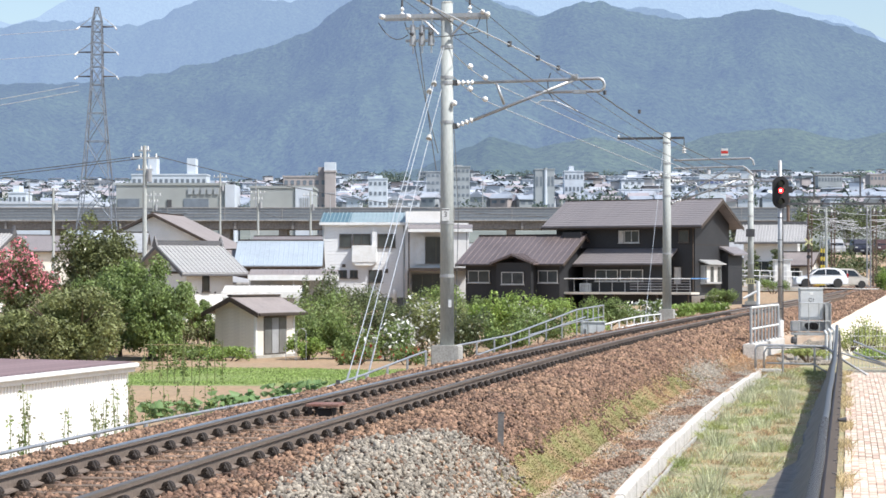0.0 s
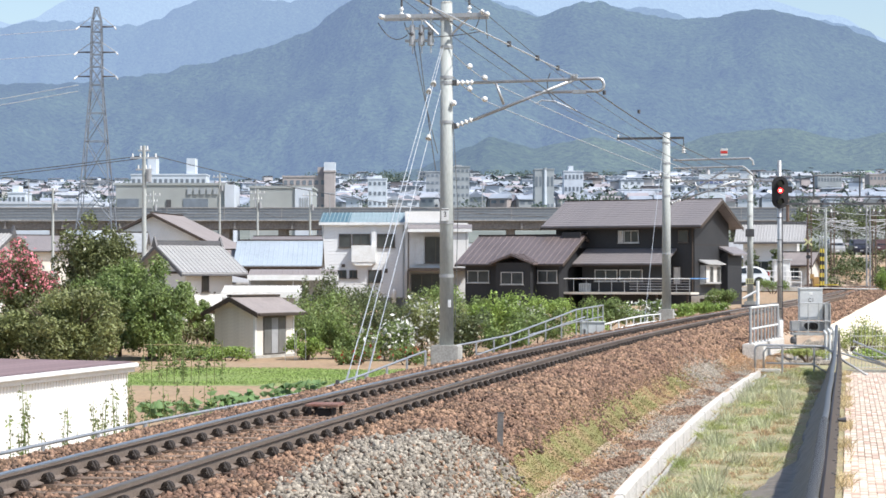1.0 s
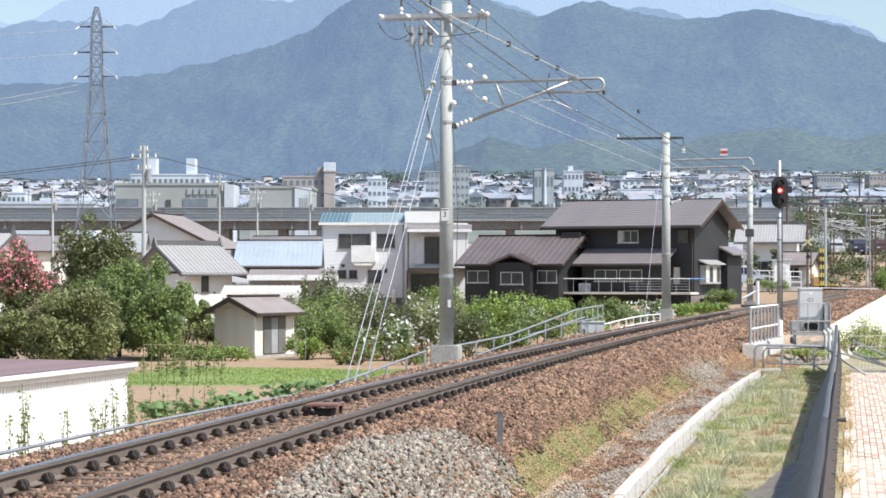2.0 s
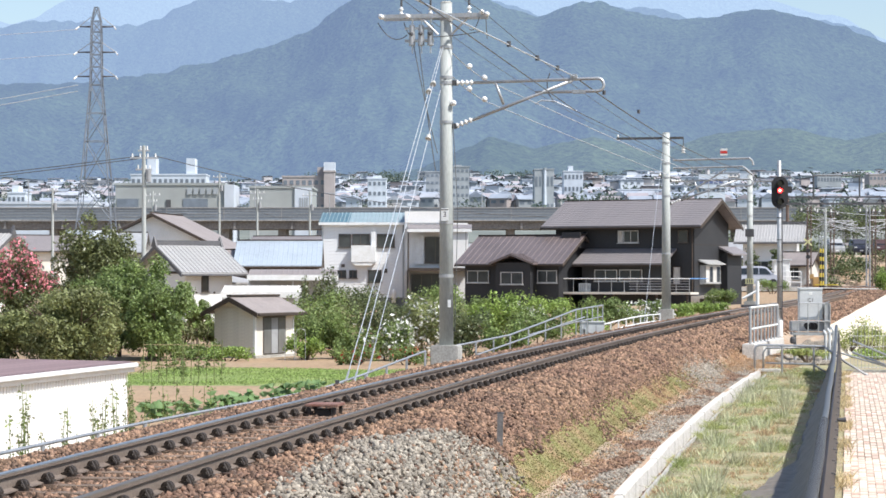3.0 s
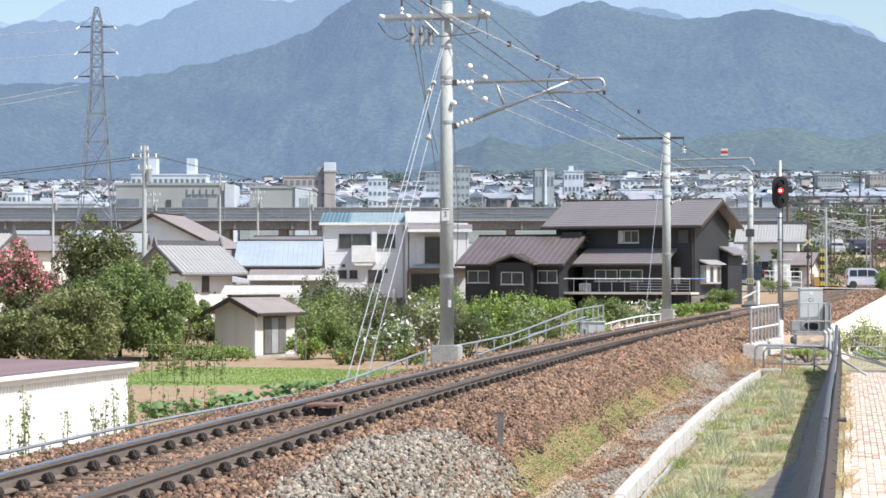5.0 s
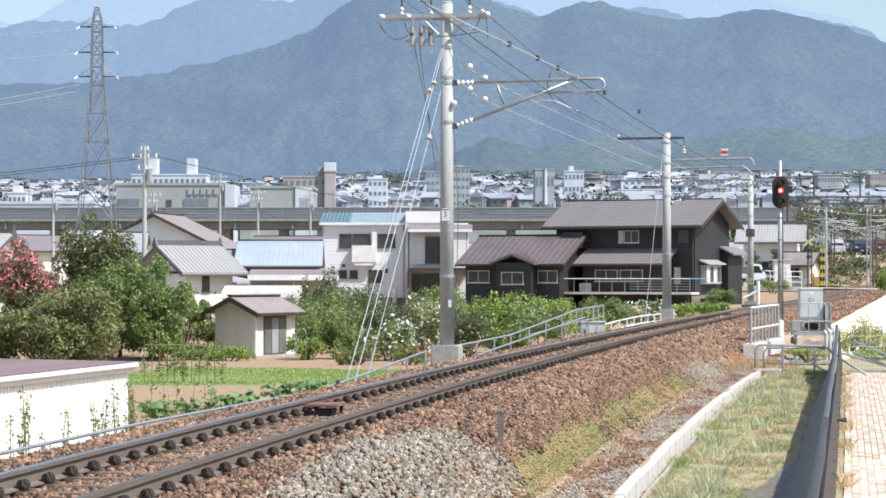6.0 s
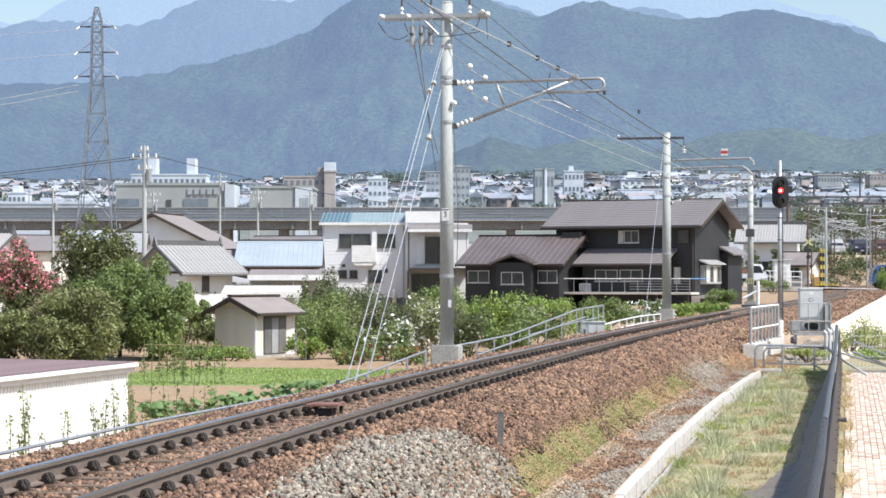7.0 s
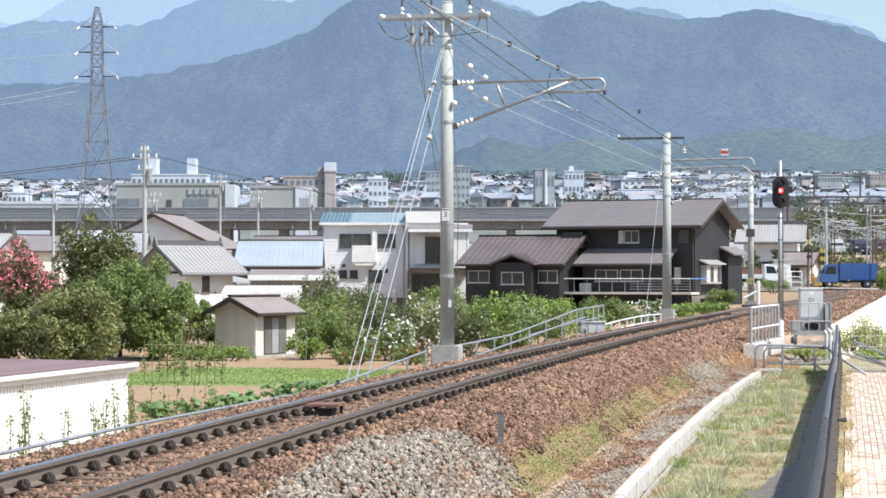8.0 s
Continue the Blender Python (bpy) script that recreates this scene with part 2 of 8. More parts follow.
def build_ground():
    ss = [-40 + 1.5 * i for i in range(120)] + [142 + 6 * i for i in range(27)] + [320, 360, 420, 500, 650, 900, 1300, 2000, 3200, 4800]
    dd = [-3000, -1500, -700, -350, -200, -140, -100, -75, -60, -50, -42, -35, -29, -24, -20, -16.5, -13.5, -11, -9, -7.5, -6.4, -5.5, -4.8, -4.2, -3.7, -3.2,
          -2.8, -2.4, -2, -1.6, 0, 1.35, 1.7, 2.0, 2.3, 2.45, 2.6, 2.9, 3.2, 3.29, 3.35, 3.49, 3.55, 3.8, 4.4, 5.0, 5.6, 6.2, 7, 8, 9, 10, 11, 12, 14, 17, 22, 30, 45, 70, 120, 250, 600, 1500, 3000]
    verts, faces, kinds = [], [], []
    for s in ss:
        for d in dd:
            p = ground_point(s, d)
            far = smooth(60, 140, abs(d))
            z = ground_height(s, d) * (1 - far) - 0.6 * far
            bumpy = 0.05 * noise.noise((p.x * 0.35, p.y * 0.35, 0)) if d < -2.4 and d > -60 or 9 < d < 60 else 0
            verts.append((p.x, p.y, z + bumpy))
    w = len(dd)
    for i in range(len(ss) - 1):
        for j in range(w - 1):
            faces.append((i * w + j, i * w + j + 1, (i + 1) * w + j + 1, (i + 1) * w + j))
            d, s = 0.5 * (dd[j] + dd[j + 1]), 0.5 * (ss[i] + ss[i + 1])
            if -2.9 < d < 1.9:
                k = 0
            elif d > 3.3 and s < 60:
                k = 4
            elif 1.9 < d < 2.46 and 8.5 < s < 40:
                k = 5
            elif d > 0:
                k = 1
            elif 45 < s < 58 and -18 < d < -3.6:
                k = 2
            else:
                k = 3
            kinds.append(k)
    ob = raw("ground", verts, faces, [M["bed"], M["verge"], M["meadow"], M["soil"], M["thatch"], M["mossground"]], smooth=True)
    ob.data.polygons.foreach_set("material_index", kinds)
    tagged(ob, "dry soil and grass beside the railway, running out to the hills", "ground", kind="structure")


build_ground()

# ---- rails, sleepers ----


def loft(name, section, s0, s1, d0, mat, parent, step=1.0, label=""):
    """A bar of constant section that follows the track."""
    n = int((s1 - s0) / step) + 1
    verts, faces, k = [], [], len(section)
    for i in range(n):
        s = s0 + (s1 - s0) * i / (n - 1)
        verts += [tuple(line(s, d0 + u, v)) for u, v in section]
    for i in range(n - 1):
        for j in range(k):
            a, b = i * k + j, i * k + (j + 1) % k
            faces.append((a, b, b + k, a + k))
    faces.append(tuple(range(k))[::-1])
    faces.append(tuple(range((n - 1) * k, n * k)))
    return raw(name, verts, faces, mat, parent, label)


GAUGE = 1.132
RAIL = [(-0.062, -0.153), (0.062, -0.153), (0.062, -0.142), (0.010, -0.126), (0.008, -0.046), (0.031, -0.036), (0.033, -0.012),
        (0.033, -0.012), (-0.033, -0.012), (-0.033, -0.036), (-0.031, -0.036), (-0.008, -0.046), (-0.010, -0.126), (-0.062, -0.142)]
HEADBAR = [(-0.033, -0.012), (0.033, -0.012), (0.032, -0.004), (0.024, 0.0), (-0.024, 0.0), (-0.032, -0.004)]
track = thing("railway_track", Matrix(), "single narrow-gauge railway track curving gently over brown ballast", "railway track")
# Left head gets the brighter copy, which puts its highlight into the colour.
for side, mat in ((-1, M["railhead"]), (1, M["railside"])):
    body = loft("rail", RAIL, -14, 300, side * GAUGE / 2, M["rail"], track, label="rusty steel rail")
    loft("rail_head", HEADBAR, -14, 300, side * GAUGE / 2, mat, body, label="worn shiny running surface")

# ---- distance: hills, viaduct, town ----


def ridge_at(profile, x):
    return float(np.interp(x, [p[0] for p in profile], [p[1] for p in profile]))


def hills(name, label, profile, near, far, mat, seed, rough, cols=240, rows=76, fields=None):
    """A wooded range: rises from its foot at `near` to the ridge at `far` metres; the profile gives bearing (x over y) and slope (rise over y)."""
    verts, faces = [], []
    lo, hi = profile[0][0], profile[-1][0]
    for j in range(rows):
        v = j / (rows - 1)
        y = near + (far - near) * v
        for i in range(cols):
            b = lo + (hi - lo) * i / (cols - 1)
            x = b * y
            top = ridge_at(profile, b) * far
            q = Vector((x * 0.0022 + seed, y * 0.0012, seed * 1.7))
            spur = 1 - abs(noise.fractal(q * 1.1, 1.1, 2.0, 3))
            fold = noise.fractal(q * 2.9, 1.25, 2.1, 4)
            fine = noise.fractal(q * 22, 0.8, 2.1, 3)
            rise = v ** 1.25
            z = top * rise * (1 - 0.34 * (1 - v) * (1.25 - spur)) + rough * fold * v * (1.15 - v) + 0.035 * rough * fine * (0.3 + 0.7 * v) + 0.14 * rough * fine * v * (1 - v)
            verts.append((x, y, z))
    for j in range(rows - 1):
        for i in range(cols - 1):
            a = j * cols + i
            faces.append((a, a + 1, a + cols + 1, a + cols))
    ob = raw(name, verts, faces, [mat, fields or mat], smooth=True)
    if fields:
        for f in ob.data.polygons:
            c = f.center
            spot = noise.noise((c.x * 0.016, c.y * 0.007, 5)) + 0.4 * noise.noise((c.x * 0.05, c.y * 0.02, 1))
            if c.x / c.y > 0.14 and 0.25 < (c.y - near) / (far - near) < 0.72 and spot > 0.24:
                f.material_index = 1
    return tagged(ob, label, "mountain", kind="structure")


# The ranges glow pale blue in place of the haze before them.
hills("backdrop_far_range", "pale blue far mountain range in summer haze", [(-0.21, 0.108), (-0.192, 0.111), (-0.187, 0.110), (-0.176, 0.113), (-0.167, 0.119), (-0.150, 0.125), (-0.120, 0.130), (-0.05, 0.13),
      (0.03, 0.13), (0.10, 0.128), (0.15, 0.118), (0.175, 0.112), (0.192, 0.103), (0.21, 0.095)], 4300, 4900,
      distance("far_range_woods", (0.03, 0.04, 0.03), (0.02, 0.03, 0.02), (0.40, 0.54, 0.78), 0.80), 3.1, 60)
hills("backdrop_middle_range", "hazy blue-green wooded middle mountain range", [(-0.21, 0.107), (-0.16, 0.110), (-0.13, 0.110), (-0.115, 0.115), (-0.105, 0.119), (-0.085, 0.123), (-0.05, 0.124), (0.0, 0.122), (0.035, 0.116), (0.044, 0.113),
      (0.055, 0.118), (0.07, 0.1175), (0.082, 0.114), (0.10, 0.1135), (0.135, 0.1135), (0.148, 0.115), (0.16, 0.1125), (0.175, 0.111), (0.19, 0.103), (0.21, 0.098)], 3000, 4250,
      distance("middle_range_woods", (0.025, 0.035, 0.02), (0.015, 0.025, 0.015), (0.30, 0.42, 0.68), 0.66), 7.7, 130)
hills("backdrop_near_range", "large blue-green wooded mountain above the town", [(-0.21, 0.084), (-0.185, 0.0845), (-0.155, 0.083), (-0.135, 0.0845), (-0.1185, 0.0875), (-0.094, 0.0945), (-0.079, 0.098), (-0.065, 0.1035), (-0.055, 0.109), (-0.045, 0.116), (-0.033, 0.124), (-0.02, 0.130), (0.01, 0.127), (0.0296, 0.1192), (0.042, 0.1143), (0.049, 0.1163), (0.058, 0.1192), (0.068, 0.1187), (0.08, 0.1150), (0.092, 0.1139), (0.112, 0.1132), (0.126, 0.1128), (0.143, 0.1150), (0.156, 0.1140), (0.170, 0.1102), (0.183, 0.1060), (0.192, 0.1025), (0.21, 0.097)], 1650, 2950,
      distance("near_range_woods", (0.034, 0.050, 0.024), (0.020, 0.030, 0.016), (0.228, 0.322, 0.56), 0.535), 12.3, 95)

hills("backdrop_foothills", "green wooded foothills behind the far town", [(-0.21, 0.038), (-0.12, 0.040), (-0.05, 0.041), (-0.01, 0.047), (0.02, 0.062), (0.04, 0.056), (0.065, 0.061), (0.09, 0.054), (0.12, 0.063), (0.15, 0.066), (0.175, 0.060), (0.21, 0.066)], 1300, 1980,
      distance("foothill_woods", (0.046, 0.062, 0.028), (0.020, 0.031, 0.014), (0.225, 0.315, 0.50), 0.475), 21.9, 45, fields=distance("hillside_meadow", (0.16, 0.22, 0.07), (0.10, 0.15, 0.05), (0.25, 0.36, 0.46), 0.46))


def viaduct():
    v = thing("railway_viaduct", pose(0, 402, 0, 0, 0, 0), "long grey concrete viaduct crossing the valley floor", "viaduct")
    part("deck", box(-130, 130, 0.4, 11, 9.7, 11.3), M["darkconcrete"], v)
    part("parapet", box(-130, 130, -0.25, 0, 11.35, 13.3), M["bluegrey"], v, "blue-grey noise barrier")
    part("coping", box(-130, 130, -0.35, 0.1, 13.3, 13.5), M["midconcrete"], v)
    part("cornice", box(-130, 130, -0.45, 0.4, 11.1, 11.35), M["midconcrete"], v)
    for z in (11.85, 12.35, 12.85):
        part("barrier_rail", box(-130, 130, -0.31, -0.25, z, z + 0.07), M["midconcrete"], v)
    for i in range(26):
        x = -128 + i * 10
        part("pier", box(x - 0.7, x + 0.7, 1.5, 9, -1.5, 9.7), M["darkconcrete"], v)
        part("panel_joint", box(x - 0.06, x + 0.06, -0.33, -0.25, 11.35, 13.3), M["midconcrete"], v)
        part("beam_rib", box(x + 1.6, x + 2.0, -0.1, 0.4, 9.7, 11.1), M["darkconcrete"], v)
        part("mast", rod((x + 5, 5, 10.6), (x + 5, 5, 18.5), 0.12, 0.09, n=5), M["steel"], v) if i % 4 == 1 else None


M["darkconcrete"] = material("stained_dark_concrete", (0.20, 0.20, 0.20), 0.9, grain=3, stain=0.3)
M["midconcrete"] = material("weathered_mid_grey_concrete", (0.27, 0.28, 0.285), 0.85, grain=3, stain=0.4)
M["bluegrey"] = material("blue_grey_barrier_panels", (0.17, 0.205, 0.24), 0.75, grain=2, stain=0.2, spread=0.12, stretch=(1, 1, 6))
viaduct()

# ---- quick meshes for what comes in thousands ----


def bulk(name, verts, quads, mat, parent=None, label="", shade=False):
    """A mesh from arrays of points and equal-sided faces."""
    verts, quads = np.asarray(verts, np.float32), np.asarray(quads, np.int32)
    mesh = bpy.data.meshes.new(name)
    mesh.vertices.add(len(verts))
    mesh.vertices.foreach_set("co", verts.ravel())
    k = quads.shape[1]
    mesh.loops.add(quads.size)
    mesh.loops.foreach_set("vertex_index", quads.ravel())
    mesh.polygons.add(len(quads))
    mesh.polygons.foreach_set("loop_start", np.arange(0, quads.size, k, dtype=np.int32))
    mesh.polygons.foreach_set("loop_total", np.full(len(quads), k, dtype=np.int32))
    for m in (mat if isinstance(mat, (list, tuple)) else [mat]):
        mesh.materials.append(m)
    mesh.update(calc_edges=True)
    mesh.validate()
    if shade:
        mesh.polygons.foreach_set("use_smooth", [True] * len(mesh.polygons))
    ob = new(name, mesh)
    ob.parent = parent
    return tagged(ob, label)


CUBE = np.array([(-1, -1, -1), (1, -1, -1), (1, 1, -1), (-1, 1, -1), (-1, -1, 1), (1, -1, 1), (1, 1, 1), (-1, 1, 1)], float)
CUBE_Q = np.array([(0, 3, 2, 1), (4, 5, 6, 7), (0, 1, 5, 4), (1, 2, 6, 5), (2, 3, 7, 6), (3, 0, 4, 7)])


def turns(n, rng):
    """n random rotations."""
    q = rng.normal(size=(n, 4))
    q /= np.linalg.norm(q, axis=1)[:, None]
    w, x, y, z = q.T
    return np.stack([np.stack([1 - 2 * (y * y + z * z), 2 * (x * y - z * w), 2 * (x * z + y * w)], 1),
                     np.stack([2 * (x * y + z * w), 1 - 2 * (x * x + z * z), 2 * (y * z - x * w)], 1),
                     np.stack([2 * (x * z - y * w), 2 * (y * z + x * w), 1 - 2 * (x * x + y * y)], 1)], 1)


def stones(name, places, size, mat, rng, label, category):
    """Broken stones, each a knocked-about block."""
    n = len(places)
    v = CUBE[None] * (1 + rng.uniform(-0.55, 0.35, (n, 8, 3)))
    v = v * (size * rng.uniform(0.36, 1.12, (n, 1, 3)) * rng.uniform(0.65, 1.45, (n, 1, 1)))
    v = np.einsum("nij,nkj->nki", turns(n, rng), v) + np.asarray(places)[:, None, :]
    q = CUBE_Q[None] + 8 * np.arange(n)[:, None, None]
    ob = bulk(name, v.reshape(-1, 3), q.reshape(-1, 4), mat)
    return tagged(ob, label, category, kind="stuff")


def lines(s, d, z):
    """Many points at once in the track's own terms; z is absolute below or above the rail top."""
    x, y, a, up = (np.interp(s, _s, v) for v in (_x, _y, _h, _z))
    return np.stack([x + d * np.cos(a), y - d * np.sin(a), up + z], 1)


def bank(d):
    """Surface of the ballast for an array of d."""
    t = np.clip((d - 1.35) / 1.4, 0, 1)
    right = -0.20 - 0.86 * t * t * (3 - 2 * t)
    t = np.clip((-d - 1.6) / 3.0, 0, 1)
    left = -0.22 - 1.35 * t * t * (3 - 2 * t)
    return np.where(d >= 0, right, left)


rng = np.random.default_rng(5)


def ballast():
    def spread(s0, s1, per):
        n = int((s1 - s0) * 5.0 * per)
        s, d = rng.uniform(s0, s1, n), rng.uniform(-2.7, 2.35, n)
        edge = np.interp(s, (0, 8.6, 10, 12.6, 17, 21, 28, 37, 45, 51), (2.4, 2.22, 2.04, 2.02, 1.91, 1.88, 1.98, 2.02, 2.16, 2.16)) + 0.03 * np.sin(s * 1.7) + 0.04 * np.sin(s * 4.3 + 1)
        keep = (d < edge + rng.normal(0, 0.06, n)) & (d > -2.55 + rng.normal(0, 0.1, n))
        under = np.abs(np.abs(d) - GAUGE / 2) < 0.10
        near_sleeper = np.abs(((s / SLEEPER + 0.5) % 1) - 0.5) * SLEEPER < 0.12
        keep &= ~(under | (near_sleeper & (np.abs(d) < 1.08) & (rng.random(n) < 0.28)))
        s, d = s[keep], d[keep]
        grey = (d > np.interp(s, (-3, 0.7, 2.5, 5.8, 7.4, 8.6, 9.3, 9.8), (1.5, 1.30, 1.15, 0.98, 1.25, 1.62, 1.95, 3.0)) + rng.normal(0, 0.05, len(s))) & (rng.random(len(s)) < 0.88)
        z = bank(d) + rng.uniform(-0.03, 0.025, len(s)) + 0.022 * (np.abs(d) < 1.15)
        return lines(s, d, z), grey
    for s0, s1, per, size in ((-12, 16, 820, 0.0215), (16, 42, 400, 0.028), (42, 100, 150, 0.043)):
        p, grey = spread(s0, s1, per)
        stones("ballast", p[~grey], size, M["ballast"], rng, "rust-stained brown crushed stone ballast under the track", "ballast")
        if grey.sum() > 10:
            stones("fresh_ballast", p[grey], size, M["ballast_grey"], rng, "pale grey fresh crushed stone spread on the ballast", "ballast")

    n = 26000
    s, d = rng.uniform(85, 188, n), rng.uniform(-2.2, 6.5, n)
    keep = (np.abs(np.abs(d) - GAUGE / 2) > 0.12) & (d < np.interp(s, (85, 110, 188), (2.2, 5.0, 6.5)))
    s, d = s[keep], d[keep]
    z = np.array([ground_height(a, b) for a, b in zip(s, d)]) + rng.uniform(-0.02, 0.05, len(s))
    p = lines(s, d, 0)
    p[:, 2] = z
    stones("ballast", p, 0.06, M["ballast"], rng, "rust-stained brown crushed stone ballast by the level crossing", "ballast")


ballast()


def clip_mesh():
    """Coiled spring clip: two turns of bar over a block, a toe on the rail foot."""
    bm = box(0.012, 0.135, -0.045, 0.045, -0.150, -0.118)
    for y in (-0.030, 0.014):
        arc = [(0.078 + 0.042 * math.cos(t), y + 0.006 * k, -0.108 + 0.036 * math.sin(t)) for k, t in enumerate([math.pi * (-0.15 + 1.3 * i / 6) for i in range(7)])]
        pipe(arc, 0.0125, n=5, bm=bm)
    pipe([(0.115, -0.06, -0.13), (0.09, -0.055, -0.075), (0.03, -0.04, -0.125)], 0.011, n=5, bm=bm)
    lathe([(0.026, 0), (0.028, 0.022), (0.02, 0.036), (0.01, 0.04)], 8, bm, (0.078, 0, -0.13))
    return bm


def plate_mesh():
    """Rusty bearing plate under the rail."""
    bm = box(-0.15, 0.17, -0.075, 0.075, -0.162, -0.150)
    box(0.14, 0.17, -0.03, 0.03, -0.150, -0.132, bm=bm)
    return bm


def sleepers():
    first = clip = plate = None
    far_bm = bmesh.new()
    for i in range(-16, 480):
        s = i * SLEEPER
        if i < 190:
            ob = part("sleeper", box(-1.02, 1.02, -0.10, 0.10, -0.30, -0.158, 0.008), M["sleeper"], track) if first is None else same(first, track, Matrix())
            first = first or ob
            ob.matrix_basis = along(s) @ pose(0, rng.uniform(-0.012, 0.012), rng.uniform(-0.006, 0.004), 0, 0, rng.uniform(-0.6, 0.6))
            if i < 134:
                for d in (-GAUGE / 2, GAUGE / 2):
                    m = pose(d, 0, 0)
                    if clip is None:
                        clip = part("rail_clip", clip_mesh(), M["clip"], ob)
                        clip.matrix_basis = m
                    else:
                        same(clip, ob, m)
                    if i < 70:
                        if plate is None:
                            plate = part("bearing_plate", plate_mesh(), M["plate"], ob)
                            plate.matrix_basis = m
                        else:
                            same(plate, ob, m)
        elif s < 295:
            b = box(-1.02, 1.02, -0.10, 0.10, -0.30, -0.158)
            b.transform(along(s))
            tmp = bpy.data.meshes.new("t")
            b.to_mesh(tmp)
            far_bm.from_mesh(tmp)
            b.free()
            bpy.data.meshes.remove(tmp)
    tagged(part("far_sleepers", far_bm, M["sleeper"], track), kind="stuff")


sleepers()


def track_device():
    """Low steel cover standing between the rails."""
    o = thing("track_device_cover", along(10.1, -0.22, -0.16), "rust-brown steel cover plate on legs between the rails", "track device")
    rust = material("rust_red_paint", (0.20, 0.085, 0.06), 0.6, grain=30, stain=5, second=(0.30, 0.20, 0.15))
    part("cover", box(-0.20, 0.20, -0.24, 0.24, 0.105, 0.135, 0.006), rust, o)
    for x in (-0.15, 0.15):
        for y in (-0.19, 0.19):
            part("leg", box(x - 0.02, x + 0.02, y - 0.02, y + 0.02, -0.05, 0.095), M["clip"], o)
    part("body", box(-0.1, 0.1, -0.15, 0.15, -0.04, 0.07, 0.01), M["clip"], o)


track_device()
p = line(9.9, 1.9)
o = thing("marker_post", pose(p.x, p.y, -0.68, 0, 1.5, -8), "weathered grey steel marker post stuck in the ballast", "post")
part("post", extrude([(-0.035, -0.03), (0.035, -0.03), (0.035, -0.02), (0.005, -0.015), (0.005, 0.035), (-0.005, 0.035), (-0.005, -0.015), (-0.035, -0.02)], -0.25, 0.56, "z"), material("weathered_grey_angle", (0.20, 0.19, 0.18), 0.7, grain=25, stain=6), o)
part("post_cap", box(-0.037, 0.037, -0.032, 0.037, 0.555, 0.565), M["darksteel"], o)

# ---- overhead line ----


def insulator(at, r, h, n, mat, parent, lean=Matrix(), name="insulator"):
    prof = [(r * 0.35, 0)]
    for i in range(n):
        z = h * i / n
        prof += [(r * 0.45, z + 0.02 * h), (r, z + 0.25 * h / n), (r * 0.9, z + 0.5 * h / n), (r * 0.45, z + 0.7 * h / n)]
    prof.append((r * 0.35, h))
    ob = part(name, lathe(prof, 10), mat, parent, smooth=True)
    ob.matrix_basis = Matrix.Translation(at) @ lean
    return ob


def line_pole(s, d, z0, height, r0, r1, bands):
    at = line(s, d)
    p = thing("catenary_pole", pose(at.x, at.y, z0, 0, 0, -math.degrees(heading(s))), "tall round grey concrete catenary pole on a concrete footing", "catenary pole", "poles along the track")
    part("footing", box(-0.31, 0.31, -0.31, 0.31, -0.95, 0.0, 0.025), M["concrete"], p)
    part("shaft", rod((0, 0, -0.1), (0, 0, height), r0, r1, n=24), M["pole"], p, smooth=True)
    part("cap", rod((0, 0, height), (0, 0, height + 0.03), r1 * 1.05, r1 * 0.8, n=24), M["concrete"], p)
    for z in bands:
        r = r0 + (r1 - r0) * z / height
        part("steel_band", rod((0, 0, z - 0.035), (0, 0, z + 0.035), r + 0.012, n=20), M["steel"], p)
    return p


def bracket(p, reach, z, k=1.0, r=0.035):
    """Hinged tubular bracket with its braces, steady arm and insulators."""
    b = part("bracket_tube", pipe([(0.62 * k, 0, z + 0.0), (reach, 0, z + 0.05)] + [(reach + 0.13 * math.sin(t), 0, z - 0.09 + 0.14 * math.cos(t)) for t in [math.pi * i / 6 for i in range(7)]] +
                               [(2.02 * k, 0, z - 0.24)], r, n=8), M["steel"], p, "galvanised hairpin tube", smooth=True)
    part("strut_tube", pipe([(0.60 * k, 0, z - 0.84), (2.86 * k, 0, z + 0.02)], r, n=8), M["steel"], p, smooth=True)
    part("brace_tube", pipe([(1.11 * k, 0, z + 0.02), (1.30 * k, 0, z - 0.50)], r * 0.9, n=8), M["steel"], p, smooth=True)
    part("steady_arm", pipe([(2.02 * k, 0, z - 0.50), (2.15 * k, 0, z - 0.42), (2.45 * k, 0, z - 0.44), (2.75 * k, 0, z - 0.58), (2.95 * k, 0, z - 0.67)], 0.017, n=6), M["palewire"], p)
    part("drop_clamp", pipe([(2.35 * k, 0, z + 0.19), (2.28 * k, 0, z), (2.30 * k, 0, z - 0.25), (2.42 * k, 0, z - 0.42)], 0.012, n=5), M["darksteel"], p)
    part("clamp", box(2.85 * k, 3.15 * k, -0.04, 0.04, z - 0.28, z - 0.20, 0.01), M["steel"], p)
    part("messenger_saddle", box(2.80 * k, 2.96 * k, -0.06, 0.06, z + 0.05, z + 0.15, 0.015), M["steel"], p)
    for zz, tilt in ((z, 90), (z - 0.97, 69)):
        insulator((0.22, 0, zz), 0.065, 0.42 * k, 4, M["porcelain"], p, pose(0, 0, 0, 0, tilt), "rod_insulator")
        part("hinge", box(0.13, 0.24, -0.05, 0.05, zz - 0.06, zz + 0.06, 0.01), M["darksteel"], p)
    return b


POLE1 = line_pole(34.2, -2.95, -0.07, 7.68, 0.162, 0.130, (1.55, 2.75, 5.0, 5.88, 6.0, 6.68, 7.3))
POLE2 = line_pole(83.2, -3.5, 0.05, 7.62, 0.20, 0.165, (2.4, 4.9, 5.7, 6.3, 7.2))
